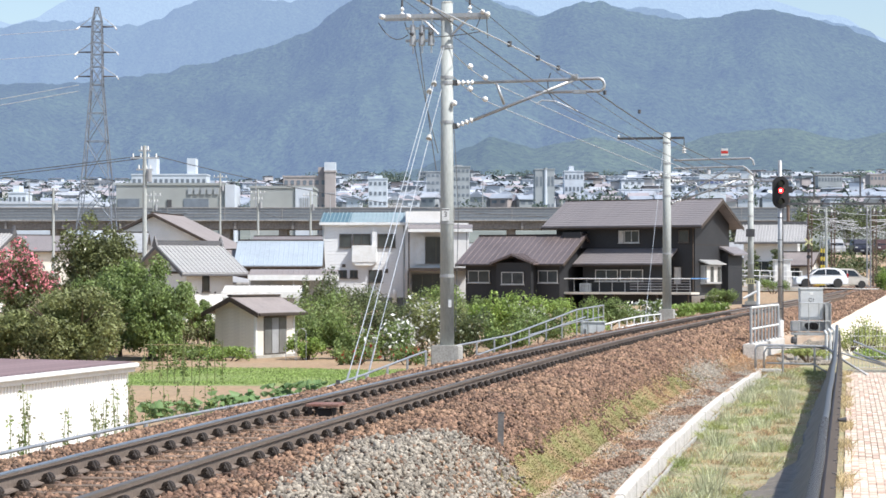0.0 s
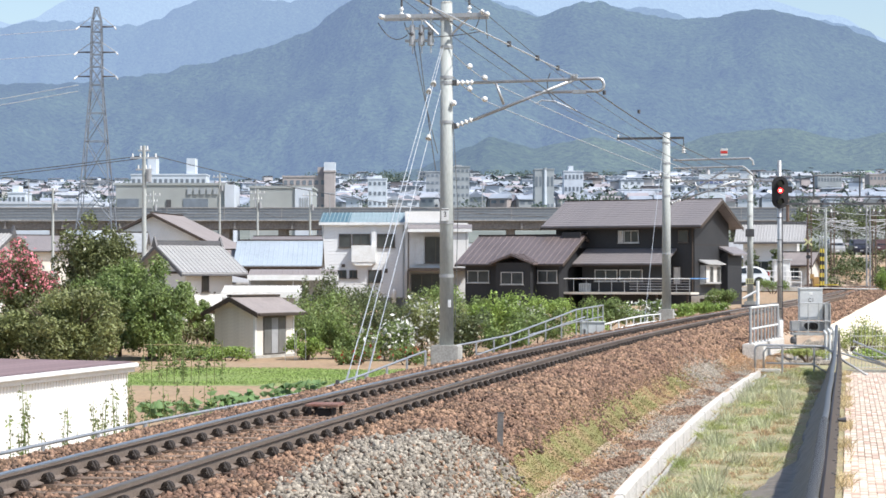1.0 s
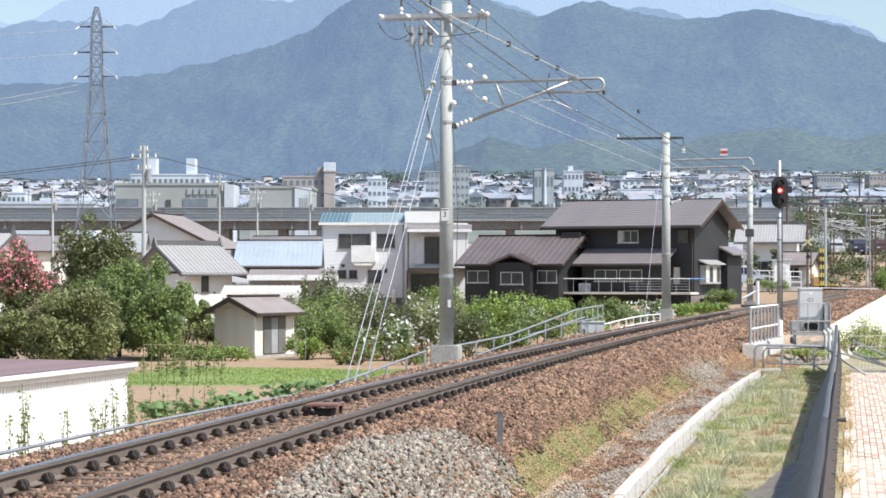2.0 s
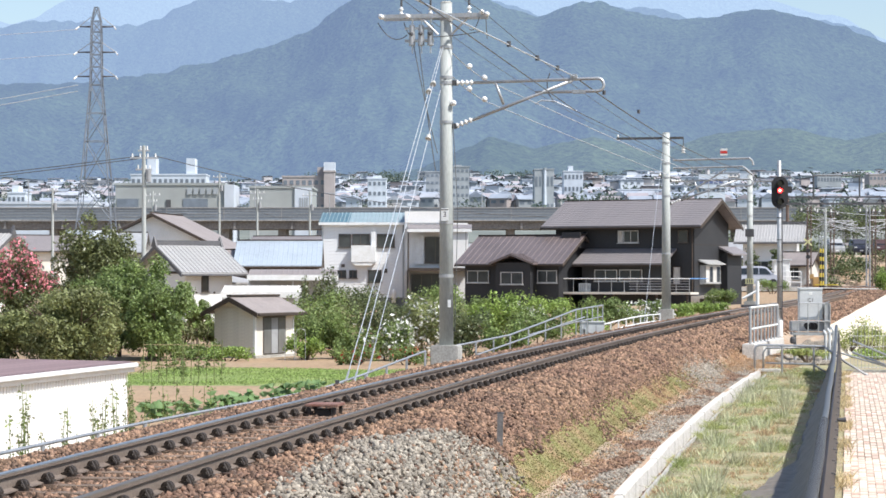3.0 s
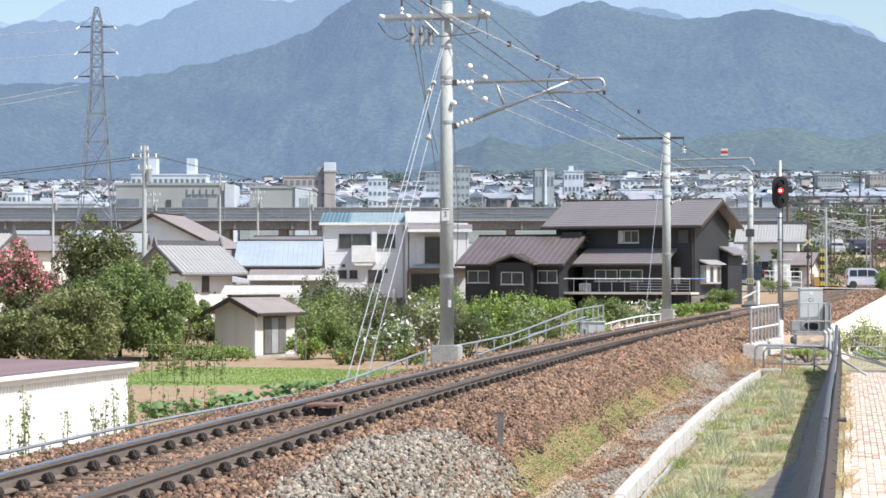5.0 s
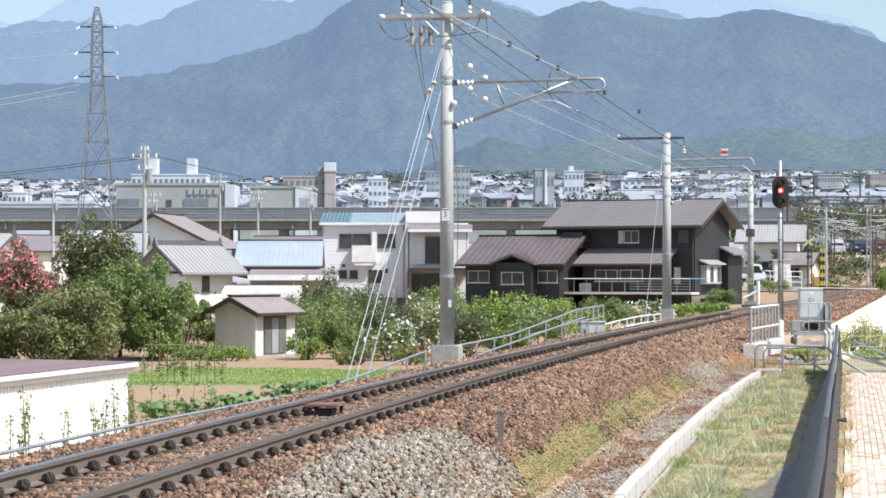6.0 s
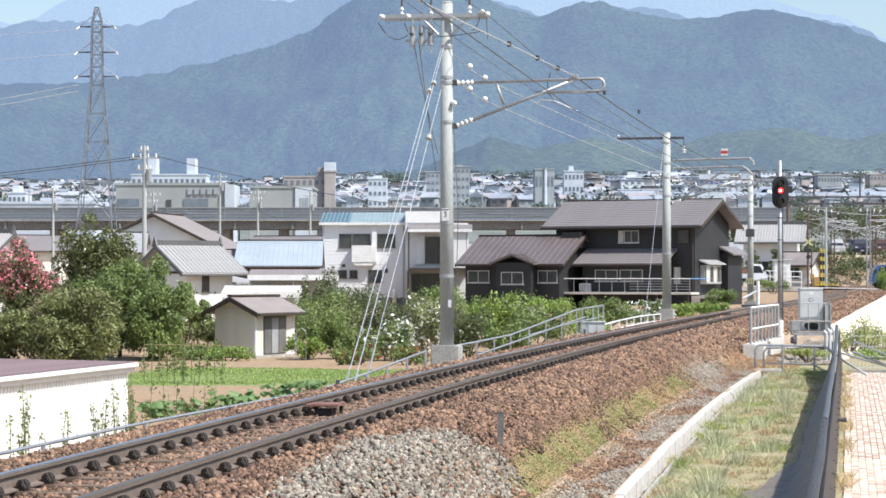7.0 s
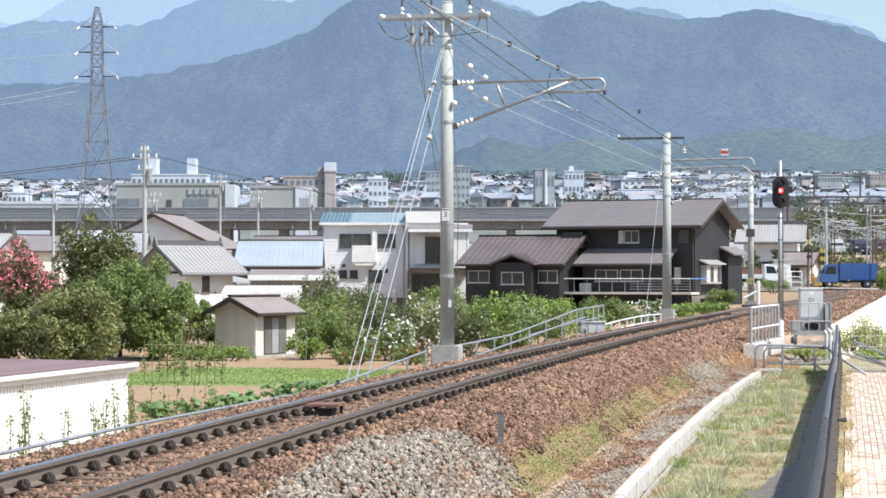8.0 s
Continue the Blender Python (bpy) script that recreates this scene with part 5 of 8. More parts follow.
    gable_roof(h, wx0, wx1, wy0, wy1, 2.85, 1.62, 0.5, 0.10, M["seamroof"], 0.42, M["timber"], "wing_roof")
    part("roof_box", box(-8.9, -7.6, -1.0, 1.2, 3.7, 4.75, 0.02), M["darkwall"], h)
    shingles(h, -9.0, -7.5, -2.2, 0, 3.62, 4.7, 0.3, M["brownroof"], name="roof_course")
    # porch on the wing
    part("porch_wall", box(-12.0, -9.5, -4.5, wy0, -0.3, 2.75), M["darkwall"], h)
    pr = part("porch_roof", extrude([(-12.35, 2.62), (-10.75, 3.2), (-9.15, 2.62), (-9.15, 2.72), (-10.75, 3.32), (-12.35, 2.72)], -4.85, -2.9, "y"), M["seamroof"], h)
    for i in range(9):
        y = -4.8 + i * 0.23
        part("seam", pipe([(-12.35, y, 2.74), (-10.75, y, 3.34), (-9.15, y, 2.74)], 0.025, n=4), M["seamroof"], pr)
    window(h, -14.5, -12.9, 1.45, 2.25, wy0 - 0.03, 2, "frame")
    window(h, -11.6, -10.0, 1.35, 2.15, -4.53, 2, "frame")
    window(h, -9.4, -8.0, 1.45, 2.25, wy0 - 0.03, 2, "frame")
    part("cable", pipe(sag((-2.7, -2.3, 2.7), (-3.0, -2.0, 0.9), 0.0, 3), 0.03, n=5), M["timber"], h)


M["blueplastic"] = material("blue_painted_rail", (0.12, 0.30, 0.60), 0.4, spread=0.1, bump=0)
dark_house()


def tile_roof(h, x0, x1, y0, y1, z, rise, over):
    """A clay-tile gable roof: rolls down each slope, thick ridge with end ornaments."""
    r = gable_roof(h, x0, x1, y0, y1, z, rise, over, 0.10, M["tile"], edge=M["ridge_tile"])
    ym, half = (y0 + y1) / 2, (y1 - y0) / 2
    drop = over * rise / half
    shingles(r, x0 - over, x1 + over, y0 - over, ym, z - drop + 0.10, z + rise + 0.11, 0.26, M["tile"])
    roll = None
    n = int((x1 - x0 + 2 * over) / 0.27)
    for i in range(n + 1):
        m = pose(x0 - over + 0.05 + i * 0.27, 0, 0)
        if roll is None:
            roll = part("tile_roll", rod((0, y0 - over, z - drop + 0.13), (0, ym, z + rise + 0.14), 0.05, n=6), M["tile"], r)
            roll.matrix_basis = m
        else:
            same(roll, r, m)
    part("ridge_stack", box(x0 - over, x1 + over, ym - 0.13, ym + 0.13, z + rise + 0.1, z + rise + 0.38, 0.03), M["ridge_tile"], r)
    for x in (x0 - over, x1 + over):
        part("ridge_end", extrude([(ym - 0.3, z + rise), (ym, z + rise + 0.62), (ym + 0.3, z + rise)], x - 0.06, x + 0.06, "x"), M["ridge_tile"], r)
    return r


def storehouse():
    h = thing("storehouse", pose(-14.46, 130.0, -1.4, 0, 0, 38), "white plastered storehouse with grey clay tile roof", "storehouse")
    part("wall", box(0, 3.1, 0, 4.6, 0, 3.3), M["plaster"], h)
    part("gable_wall", extrude([(0, 3.3), (2.3, 4.45), (4.6, 3.3)], 0.02, 3.08, "x"), M["plaster"], h)
    tile_roof(h, 0, 3.1, 0, 4.6, 3.3, 1.25, 0.65)
    part("eave_band", box(-0.03, 3.13, -0.08, 0, 3.02, 3.16), M["timber"], h)
    part("eave_band", box(-0.08, 0, -0.05, 4.65, 3.02, 3.16), M["timber"], h)
    window(h, 1.05, 1.5, 2.0, 2.95, -0.02, 1, "bronze")
    for x in (0.7, 1.9):
        part("hook", rod((x, -0.06, 1.95), (x, 0, 1.95), 0.05, n=8), M["timber"], h)
    side = part("vent", rod((-0.06, 2.3, 2.1), (0, 2.3, 2.1), 0.12, n=10), M["timber"], h)
    part("lower_wall", box(3.1, 5.2, 1.0, 4.4, 0, 2.4), M["plaster"], h)
    part("lower_roof", extrude([(0.4, 2.4), (4.8, 2.9), (4.8, 3.0), (0.4, 2.52)], 3.1, 5.6, "x"), M["tile"], h)


storehouse()


def garden_hut():
    h = thing("garden_hut", pose(-7.05, 86.6, -1.6, 0, 0, 62), "small cream-sided garden hut with brown roof", "hut")
    part("wall", box(0, 2.70, 0, 1.78, 0.1, 1.82), M["cream"], h)
    part("plinth", box(-0.06, 2.76, -0.10, 1.85, -0.3, 0.1), M["concrete"], h)
    part("gable_wall", extrude([(0, 1.82), (0.89, 2.22), (1.78, 1.82)], 0.02, 2.68, "x"), M["cream"], h)
    gable_roof(h, 0, 2.70, 0, 1.78, 1.82, 0.42, 0.38, 0.07, M["hutroof"], edge=M["timber"])
    board = None
    for i in range(13):
        m = pose(0, 0, 0.12 + i * 0.135)
        if board is None:
            board = part("siding_board", extrude([(-0.022, 0), (0, 0), (0, 0.13), (-0.006, 0.13)], 0, 1.78, "y"), M["cream"], h)
            board.matrix_basis = m
        else:
            same(board, h, m)
    part("front_panel", box(0, 2.70, -0.03, 0, 0.1, 1.82), M["cream"], h)
    d = part("door", box(0.55, 2.15, -0.05, -0.03, 0.12, 1.55), M["bronze"], h, "grey sliding glass door")
    for i in range(3):
        part("pane", box(0.60 + i * 0.51, 1.06 + i * 0.51, -0.062, -0.05, 0.16, 1.50), M["doorglass"] if i != 1 else M["midgrey"], d)
    part("corner_post", box(-0.04, 0.05, -0.06, 0.03, 0.0, 1.82), M["white"], h)
    part("corner_post", box(2.65, 2.74, -0.06, 0.03, 0.0, 1.82), M["white"], h)


M["hutroof"] = material("taupe_sheet_roof", (0.27, 0.235, 0.22), 0.6, grain=8, stain=1, spread=0.1)
M["doorglass"] = material("hazy_grey_door_glass", (0.16, 0.165, 0.16), 0.12, spread=0.2, grain=2, stain=1, bump=0)
garden_hut()


def long_shed():
    h = thing("long_shed", pose(-8.83, 42.7, -1.95, 0, 0, 78.0), "long white ribbed-metal shed with plum tin roof", "shed")
    n = 8.8
    part("wall", box(-3, n, 0, 4.5, -0.9, 1.42), M["shedwhite"], h)
    rib = None
    for i in range(74):
        m = pose(-3 + 0.16 * i, 0, 0)
        if rib is None:
            rib = part("wall_rib", box(0, 0.075, -0.022, 0, -0.9, 1.40), M["shedwhite"], h)
            rib.matrix_basis = m
        else:
            same(rib, h, m)
    r = part("roof", extrude([(-0.10, 1.44), (4.7, 1.50), (4.7, 1.57), (-0.10, 1.51)], -3, n + 0.15, "x"), M["maroonroof"], h)
    rib = None
    for i in range(43):
        m = pose(-3 + 0.28 * i, 0, 0)
        if rib is None:
            rib = part("roof_rib", rod((0, -0.10, 1.515), (0, 4.7, 1.575), 0.022, n=4), M["maroonroof"], r)
            rib.matrix_basis = m
        else:
            same(rib, r, m)
    part("gutter", box(-3, n + 0.2, -0.20, -0.10, 1.40, 1.50, 0.02), M["white"], r)
    part("fascia", box(-3, n + 0.2, -0.10, -0.06, 1.30, 1.42), M["white"], r)
    part("gable_trim", box(n + 0.10, n + 0.17, -0.12, 4.7, 1.36, 1.44), M["white"], r)


M["shedwhite"] = material("white_ribbed_steel", (0.86, 0.86, 0.84), 0.5, grain=10, stain=0.8, spread=0.04, second=(0.72, 0.72, 0.69))
long_shed()


def simple_house(name, label, x, y, z, rz, w, dep, hgt, rise, wallmat, roofmat, over=0.5, windows=(), tiles=False, seams=0.0):
    h = thing(name, pose(x, y, z, 0, 0, rz), label, "house")
    part("wall", box(0, w, 0, dep, 0, hgt), wallmat, h)
    part("gable_wall", extrude([(0, hgt), (dep / 2, hgt + rise * 0.95), (dep, hgt)], 0.02, w - 0.02, "x"), wallmat, h)
    (tile_roof(h, 0, w, 0, dep, hgt, rise, over) if tiles else gable_roof(h, 0, w, 0, dep, hgt, rise, over, 0.12, roofmat, seams, M["timber"]))
    for x0, x1, z0, z1 in windows:
        window(h, x0, x1, z0, z1, -0.03, 2, "frame")
    return h


simple_house("gabled_house", "white-walled house with long grey slate gable roof", -16.2, 172, -0.8, 82, 8.0, 11.0, 4.2, 2.7, M["plaster"], M["hutroof"], 0.6)
simple_house("low_house", "low house with dark blue-grey metal roof", -24.6, 168, -0.8, 4, 2.6, 6, 4.1, 1.3, M["bluewall"], M["midgrey"], 0.4, ((0.4, 1.9, 1.6, 2.9),))
simple_house("maroon_shed", "maroon tin-sided outbuilding beside the storehouse", -15.5, 150, -0.9, 6, 2.6, 4, 3.5, 0.5, M["maroon"], M["hutroof"], 0.3)
simple_house("blue_roofed_shed", "open shed with pale blue corrugated roof", -13.0, 147, -0.9, 2, 5.0, 9.5, 3.05, 1.55, M["timber"], M["bluetin"], 0.3, seams=0.3)
simple_house("tiled_house", "traditional house with grey clay tile roof and ornate ridge", -36.0, 150, -1.0, -18, 6.5, 7, 3.4, 1.8, M["plaster"], M["tile"], 0.7, ((1, 3, 1, 2.4),), tiles=True)
simple_house("low_tiled_house", "low house with black tile roof behind trees", -23.0, 92, -1.6, 10, 4.0, 5, 1.55, 0.7, M["plaster"], M["ridge_tile"], 0.4)
simple_house("tiled_house", "white house with hipped grey tile roof past the crossing", 28.4, 218, 0.3, -12, 5.0, 5, 4.7, 1.3, M["plaster"], M["tile"], 0.8, ((1, 2.4, 1.4, 2.6),), tiles=True)
simple_house("lean_to_house", "pale house with low grey roof near the crossing", 31.2, 212, 0.3, -20, 2.4, 5, 2.3, 1.0, M["cream"], M["hutroof"], 0.5, ((0.6, 1.6, 0.9, 2.0),))


def carport(x, y, z, w, dep, hgt, mat, label):
    c = thing("carport", pose(x, y, z, 0, 0, 3), label, "carport", "carports behind the hut")
    part("roof", extrude([(0, hgt), (dep, hgt + 0.35), (dep, hgt + 0.42), (0, hgt + 0.08)], 0, w, "x"), mat, c)
    part("fascia", box(-0.03, w + 0.03, -0.06, 0, hgt - 0.2, hgt + 0.1), M["white"], c)
    part("back_wall", box(0, w, dep - 0.1, dep, 0, hgt), M["bluewall"], c)
    for xx in (0.1, w / 2, w - 0.1):
        part("post", rod((xx, 0.1, 0), (xx, 0.1, hgt), 0.05, n=6), M["steel"], c)
    rib = None
    for i in range(int(w / 0.3)):
        m = pose(0.1 + 0.3 * i, 0, 0)
        if rib is None:
            rib = part("roof_rib", rod((0, 0, hgt + 0.09), (0, dep, hgt + 0.43), 0.025, n=4), mat, c)
            rib.matrix_basis = m
        else:
            same(rib, c, m)


carport(-11.6, 121, -1.4, 4.2, 4.0, 1.95, M["whiteconcrete"], "low carport with pale ribbed roof and white fascia")
carport(-10.8, 128, -1.3, 5.0, 4.5, 2.75, M["hutroof"], "carport with grey-brown sheet roof on posts")

# ---- plants ----


def foliage(name, base, second, rough=0.55):
    m = material(name, base, rough, spread=0.25, grain=3, stain=0.8, second=second, amount=0.7, island=0.45, bump=0)
    nodes, links = m.node_tree.nodes, m.node_tree.links
    b, out = nodes["Principled BSDF"], nodes["Material Output"]
    through_light, mix = nodes.new("ShaderNodeBsdfTranslucent"), nodes.new("ShaderNodeMixShader")
    links.new(b.inputs["Base Color"].links[0].from_socket, through_light.inputs["Color"])
    mix.inputs["Fac"].default_value = 0.35
    links.new(b.outputs["BSDF"], mix.inputs[1])
    links.new(through_light.outputs["BSDF"], mix.inputs[2])
    links.new(mix.outputs["Shader"], out.inputs["Surface"])
    return m


M["leaf_dark"] = foliage("dark_green_leaves", (0.145, 0.175, 0.075), (0.10, 0.13, 0.06), 0.4)
M["leaf_gloss"] = foliage("glossy_olive_dark_leaves", (0.185, 0.205, 0.085), (0.115, 0.135, 0.055), 0.35)
M["leaf_mid"] = foliage("mid_green_leaves", (0.215, 0.285, 0.09), (0.135, 0.19, 0.07))
M["leaf_lime"] = foliage("bright_lime_leaves", (0.27, 0.37, 0.09), (0.21, 0.30, 0.075))
M["leaf_olive"] = foliage("olive_green_leaves", (0.235, 0.265, 0.105), (0.19, 0.20, 0.085))
# Lightened and greyed so that haze over far trees is in the leaf colour.
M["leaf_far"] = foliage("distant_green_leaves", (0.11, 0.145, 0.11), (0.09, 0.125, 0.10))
M["kale"] = foliage("grey_green_vegetable_leaves", (0.25, 0.38, 0.15), (0.17, 0.29, 0.11))
M["pink"] = foliage("crape_myrtle_pink_blossom", (0.80, 0.30, 0.34), (0.72, 0.22, 0.28))
M["petal"] = foliage("white_petals", (0.78, 0.78, 0.74), (0.70, 0.70, 0.64))
M["redpetal"] = foliage("red_petals", (0.50, 0.05, 0.04), (0.45, 0.12, 0.08))
M["bark"] = material("grey_brown_bark", (0.12, 0.09, 0.065), 0.9, grain=10, stain=2, stretch=(1, 1, 0.2), bump=0.8)
M["moss"] = foliage("olive_moss_blades", (0.225, 0.225, 0.085), (0.29, 0.23, 0.12), 0.8)
M["straw"] = foliage("dry_straw", (0.58, 0.48, 0.28), (0.48, 0.38, 0.21), 0.8)
M["grass"] = foliage("grass_blades", (0.32, 0.385, 0.13), (0.41, 0.39, 0.17), 0.7)
M["rusty"] = foliage("rust_brown_dead_grass", (0.44, 0.29, 0.17), (0.50, 0.37, 0.23), 0.8)
M["lawn"] = foliage("mown_lawn_blades", (0.30, 0.40, 0.12), (0.34, 0.40, 0.16), 0.8)
M["greygrass"] = foliage("grey_green_grass_blades", (0.50, 0.53, 0.34), (0.56, 0.54, 0.37), 0.7)


def leaf_cloud(clumps, count, size, rng, shell=0.55, droop=0.2):
    """Small folded leaves over many ragged clumps; clumps are rows of x, y, z, rx, ry, rz."""
    clumps = np.asarray(clumps, float)
    weight = clumps[:, 3] * clumps[:, 4]
    which = rng.choice(len(clumps), count, p=weight / weight.sum())
    c = clumps[which]
    d = rng.normal(size=(count, 3))
    d /= np.linalg.norm(d, axis=1)[:, None]
    r = shell + (1.08 - shell) * rng.random(count) ** 0.6
    r *= 1 + 0.25 * rng.normal(size=count) * (rng.random(count) < 0.3)
    at = c[:, :3] + d * c[:, 3:] * r[:, None]
    up = d + 0.9 * rng.normal(size=(count, 3)) + (0, 0, 0.4)
    up /= np.linalg.norm(up, axis=1)[:, None]
    side = np.cross(up, rng.normal(size=(count, 3)))
    side /= np.linalg.norm(side, axis=1)[:, None]
    fwd = np.cross(up, side)
    k = size * rng.uniform(0.55, 1.35, count)[:, None]
    v = np.stack([at - fwd * k, at + side * k * 0.5 - up * k * 0.15, at + fwd * k - (0, 0, droop * size), at - side * k * 0.5 - up * k * 0.15], 1)
    return v.reshape(-1, 3), np.arange(4 * count).reshape(-1, 4)


def crown_clumps(rx, ry, z0, z1, n, rng, size=0.31):
    out = []
    for _ in range(int(n * 1.7)):
        d = rng.normal(size=3)
        d /= np.linalg.norm(d)
        k = rng.uniform(0.3, 1.0)
        h = (z1 - z0) / 2
        r = rng.uniform(0.55, 1.0) * size
        out.append((d[0] * rx * k, d[1] * ry * k, z0 + h + d[2] * h * k, r * rx, r * ry, r * h))
    return out


def limbs(height, spread, r, n, rng):
    bm = bmesh.new()
    rod((0, 0, -0.2), (0.05, 0, height * 0.45), r, r * 0.7, n=8, bm=bm)
    for i in range(n):
        a = 2 * math.pi * i / n + rng.uniform(-0.4, 0.4)
        mid = Vector((math.cos(a) * spread * 0.35, math.sin(a) * spread * 0.35, height * rng.uniform(0.55, 0.68)))
        rod((0.05, 0, height * rng.uniform(0.3, 0.45)), mid, r * 0.55, r * 0.35, n=6, bm=bm)
        for b in (-0.5, 0.5):
            tip = mid + Vector((math.cos(a + b) * spread * 0.4, math.sin(a + b) * spread * 0.4, height * rng.uniform(0.15, 0.3)))
            rod(mid, tip, r * 0.33, r * 0.1, n=5, bm=bm)
    return bm


def tree(label, x, y, z, top, rx, ry, low, leaves, size, mat, seed, name="tree", clumps=26, flowers=None, nflower=0, category="tree"):
    """A tapered trunk with limbs under a ragged crown; heights above its foot."""
    g = np.random.default_rng(seed)
    t = thing(name, pose(x, y, z, 0, 0, seed * 37 % 360), label, category)
    part("trunk", limbs(top * 0.85, rx, max(0.05, rx * 0.06), 5, g), M["bark"], t)
    cl = crown_clumps(rx, ry, low, top, clumps, g)
    v, q = leaf_cloud(cl, int(leaves * 1.5), size * 0.72, g)
    bulk("crown", v, q, M[mat], t)
    if flowers:
        v, q = leaf_cloud([c for c in cl if c[2] > (low + top) / 2 - 0.2], nflower, size * 0.8, g, 0.95)
        bulk("blossom", v, q, M[flowers], t)
    return t


tree("dark glossy persimmon tree with dense crown", -14.0, 93, -1.6, 5.45, 1.75, 1.6, 0.9, 15000, 0.105, "leaf_gloss", 1, clumps=52)
tree("leafy green fruit tree in the garden", -10.9, 86, -1.6, 3.65, 1.6, 1.5, 0.0, 12000, 0.095, "leaf_mid", 2, clumps=40)
tree("leafy green fruit tree in the garden", -10.35, 84.5, -1.6, 3.0, 1.2, 1.2, -0.1, 8000, 0.09, "leaf_mid", 3, clumps=30)
tree("broad olive-green fruit tree in the garden", -13.4, 83, -1.65, 2.65, 2.2, 1.5, -0.2, 14000, 0.095, "leaf_olive", 4, clumps=46)
tree("broad olive-green fruit tree in the garden", -16.0, 84, -1.65, 2.2, 1.6, 1.4, -0.2, 8000, 0.095, "leaf_olive", 5, clumps=30)
tree("leafy green fruit tree in the garden", -12.3, 88, -1.6, 3.7, 1.6, 1.4, 0.2, 9000, 0.095, "leaf_mid", 6, clumps=30)
tree("crape myrtle tree covered in pink blossom", -17.9, 97, -1.6, 4.45, 2.1, 1.5, 0.9, 8500, 0.10, "leaf_dark", 7, clumps=34, flowers="pink", nflower=3600)
tree("dark tree behind the pink blossom", -15.6, 99, -1.6, 3.2, 1.6, 1.4, 0.2, 6000, 0.10, "leaf_dark", 8, clumps=30)
tree("small green tree beside the hut", -10.0, 94, -1.6, 2.2, 0.55, 0.8, 0.9, 2600, 0.08, "leaf_mid", 9, clumps=18)
tree("small ragged shrub beside the hut", -9.1, 89, -1.6, 1.5, 0.45, 0.4, 0.4, 1000, 0.07, "leaf_olive", 10, clumps=10)


def bush(label, x, y, z, rx, ry, h, leaves, size, mat, seed, flowers=None, nflower=0):
    g = np.random.default_rng(seed)
    t = thing("bush", pose(x, y, z), label, "bush")
    cl = [(g.uniform(-1, 1) * rx * 0.75, g.uniform(-1, 1) * ry * 0.7, h * g.uniform(0.2, 0.8), rx * g.uniform(0.2, 0.42), ry * g.uniform(0.25, 0.4), h * g.uniform(0.16, 0.32)) for _ in range(18)]
    bm = bmesh.new()
    for c in cl[:7]:
        rod((c[0] * 0.2, c[1] * 0.2, -0.1), (c[0], c[1], c[2]), 0.03, 0.01, n=5, bm=bm)
    part("branchwork", bm, M["bark"], t)
    v, q = leaf_cloud(cl, int(leaves * 1.1), size * 0.78, g, 0.35)
    bulk("leaves", v, q, M[mat], t)
    if flowers:
        v, q = leaf_cloud(cl, nflower, size * 1.1, g, 0.98)
        bulk("blossom", v, q, M[flowers], t)
    return t


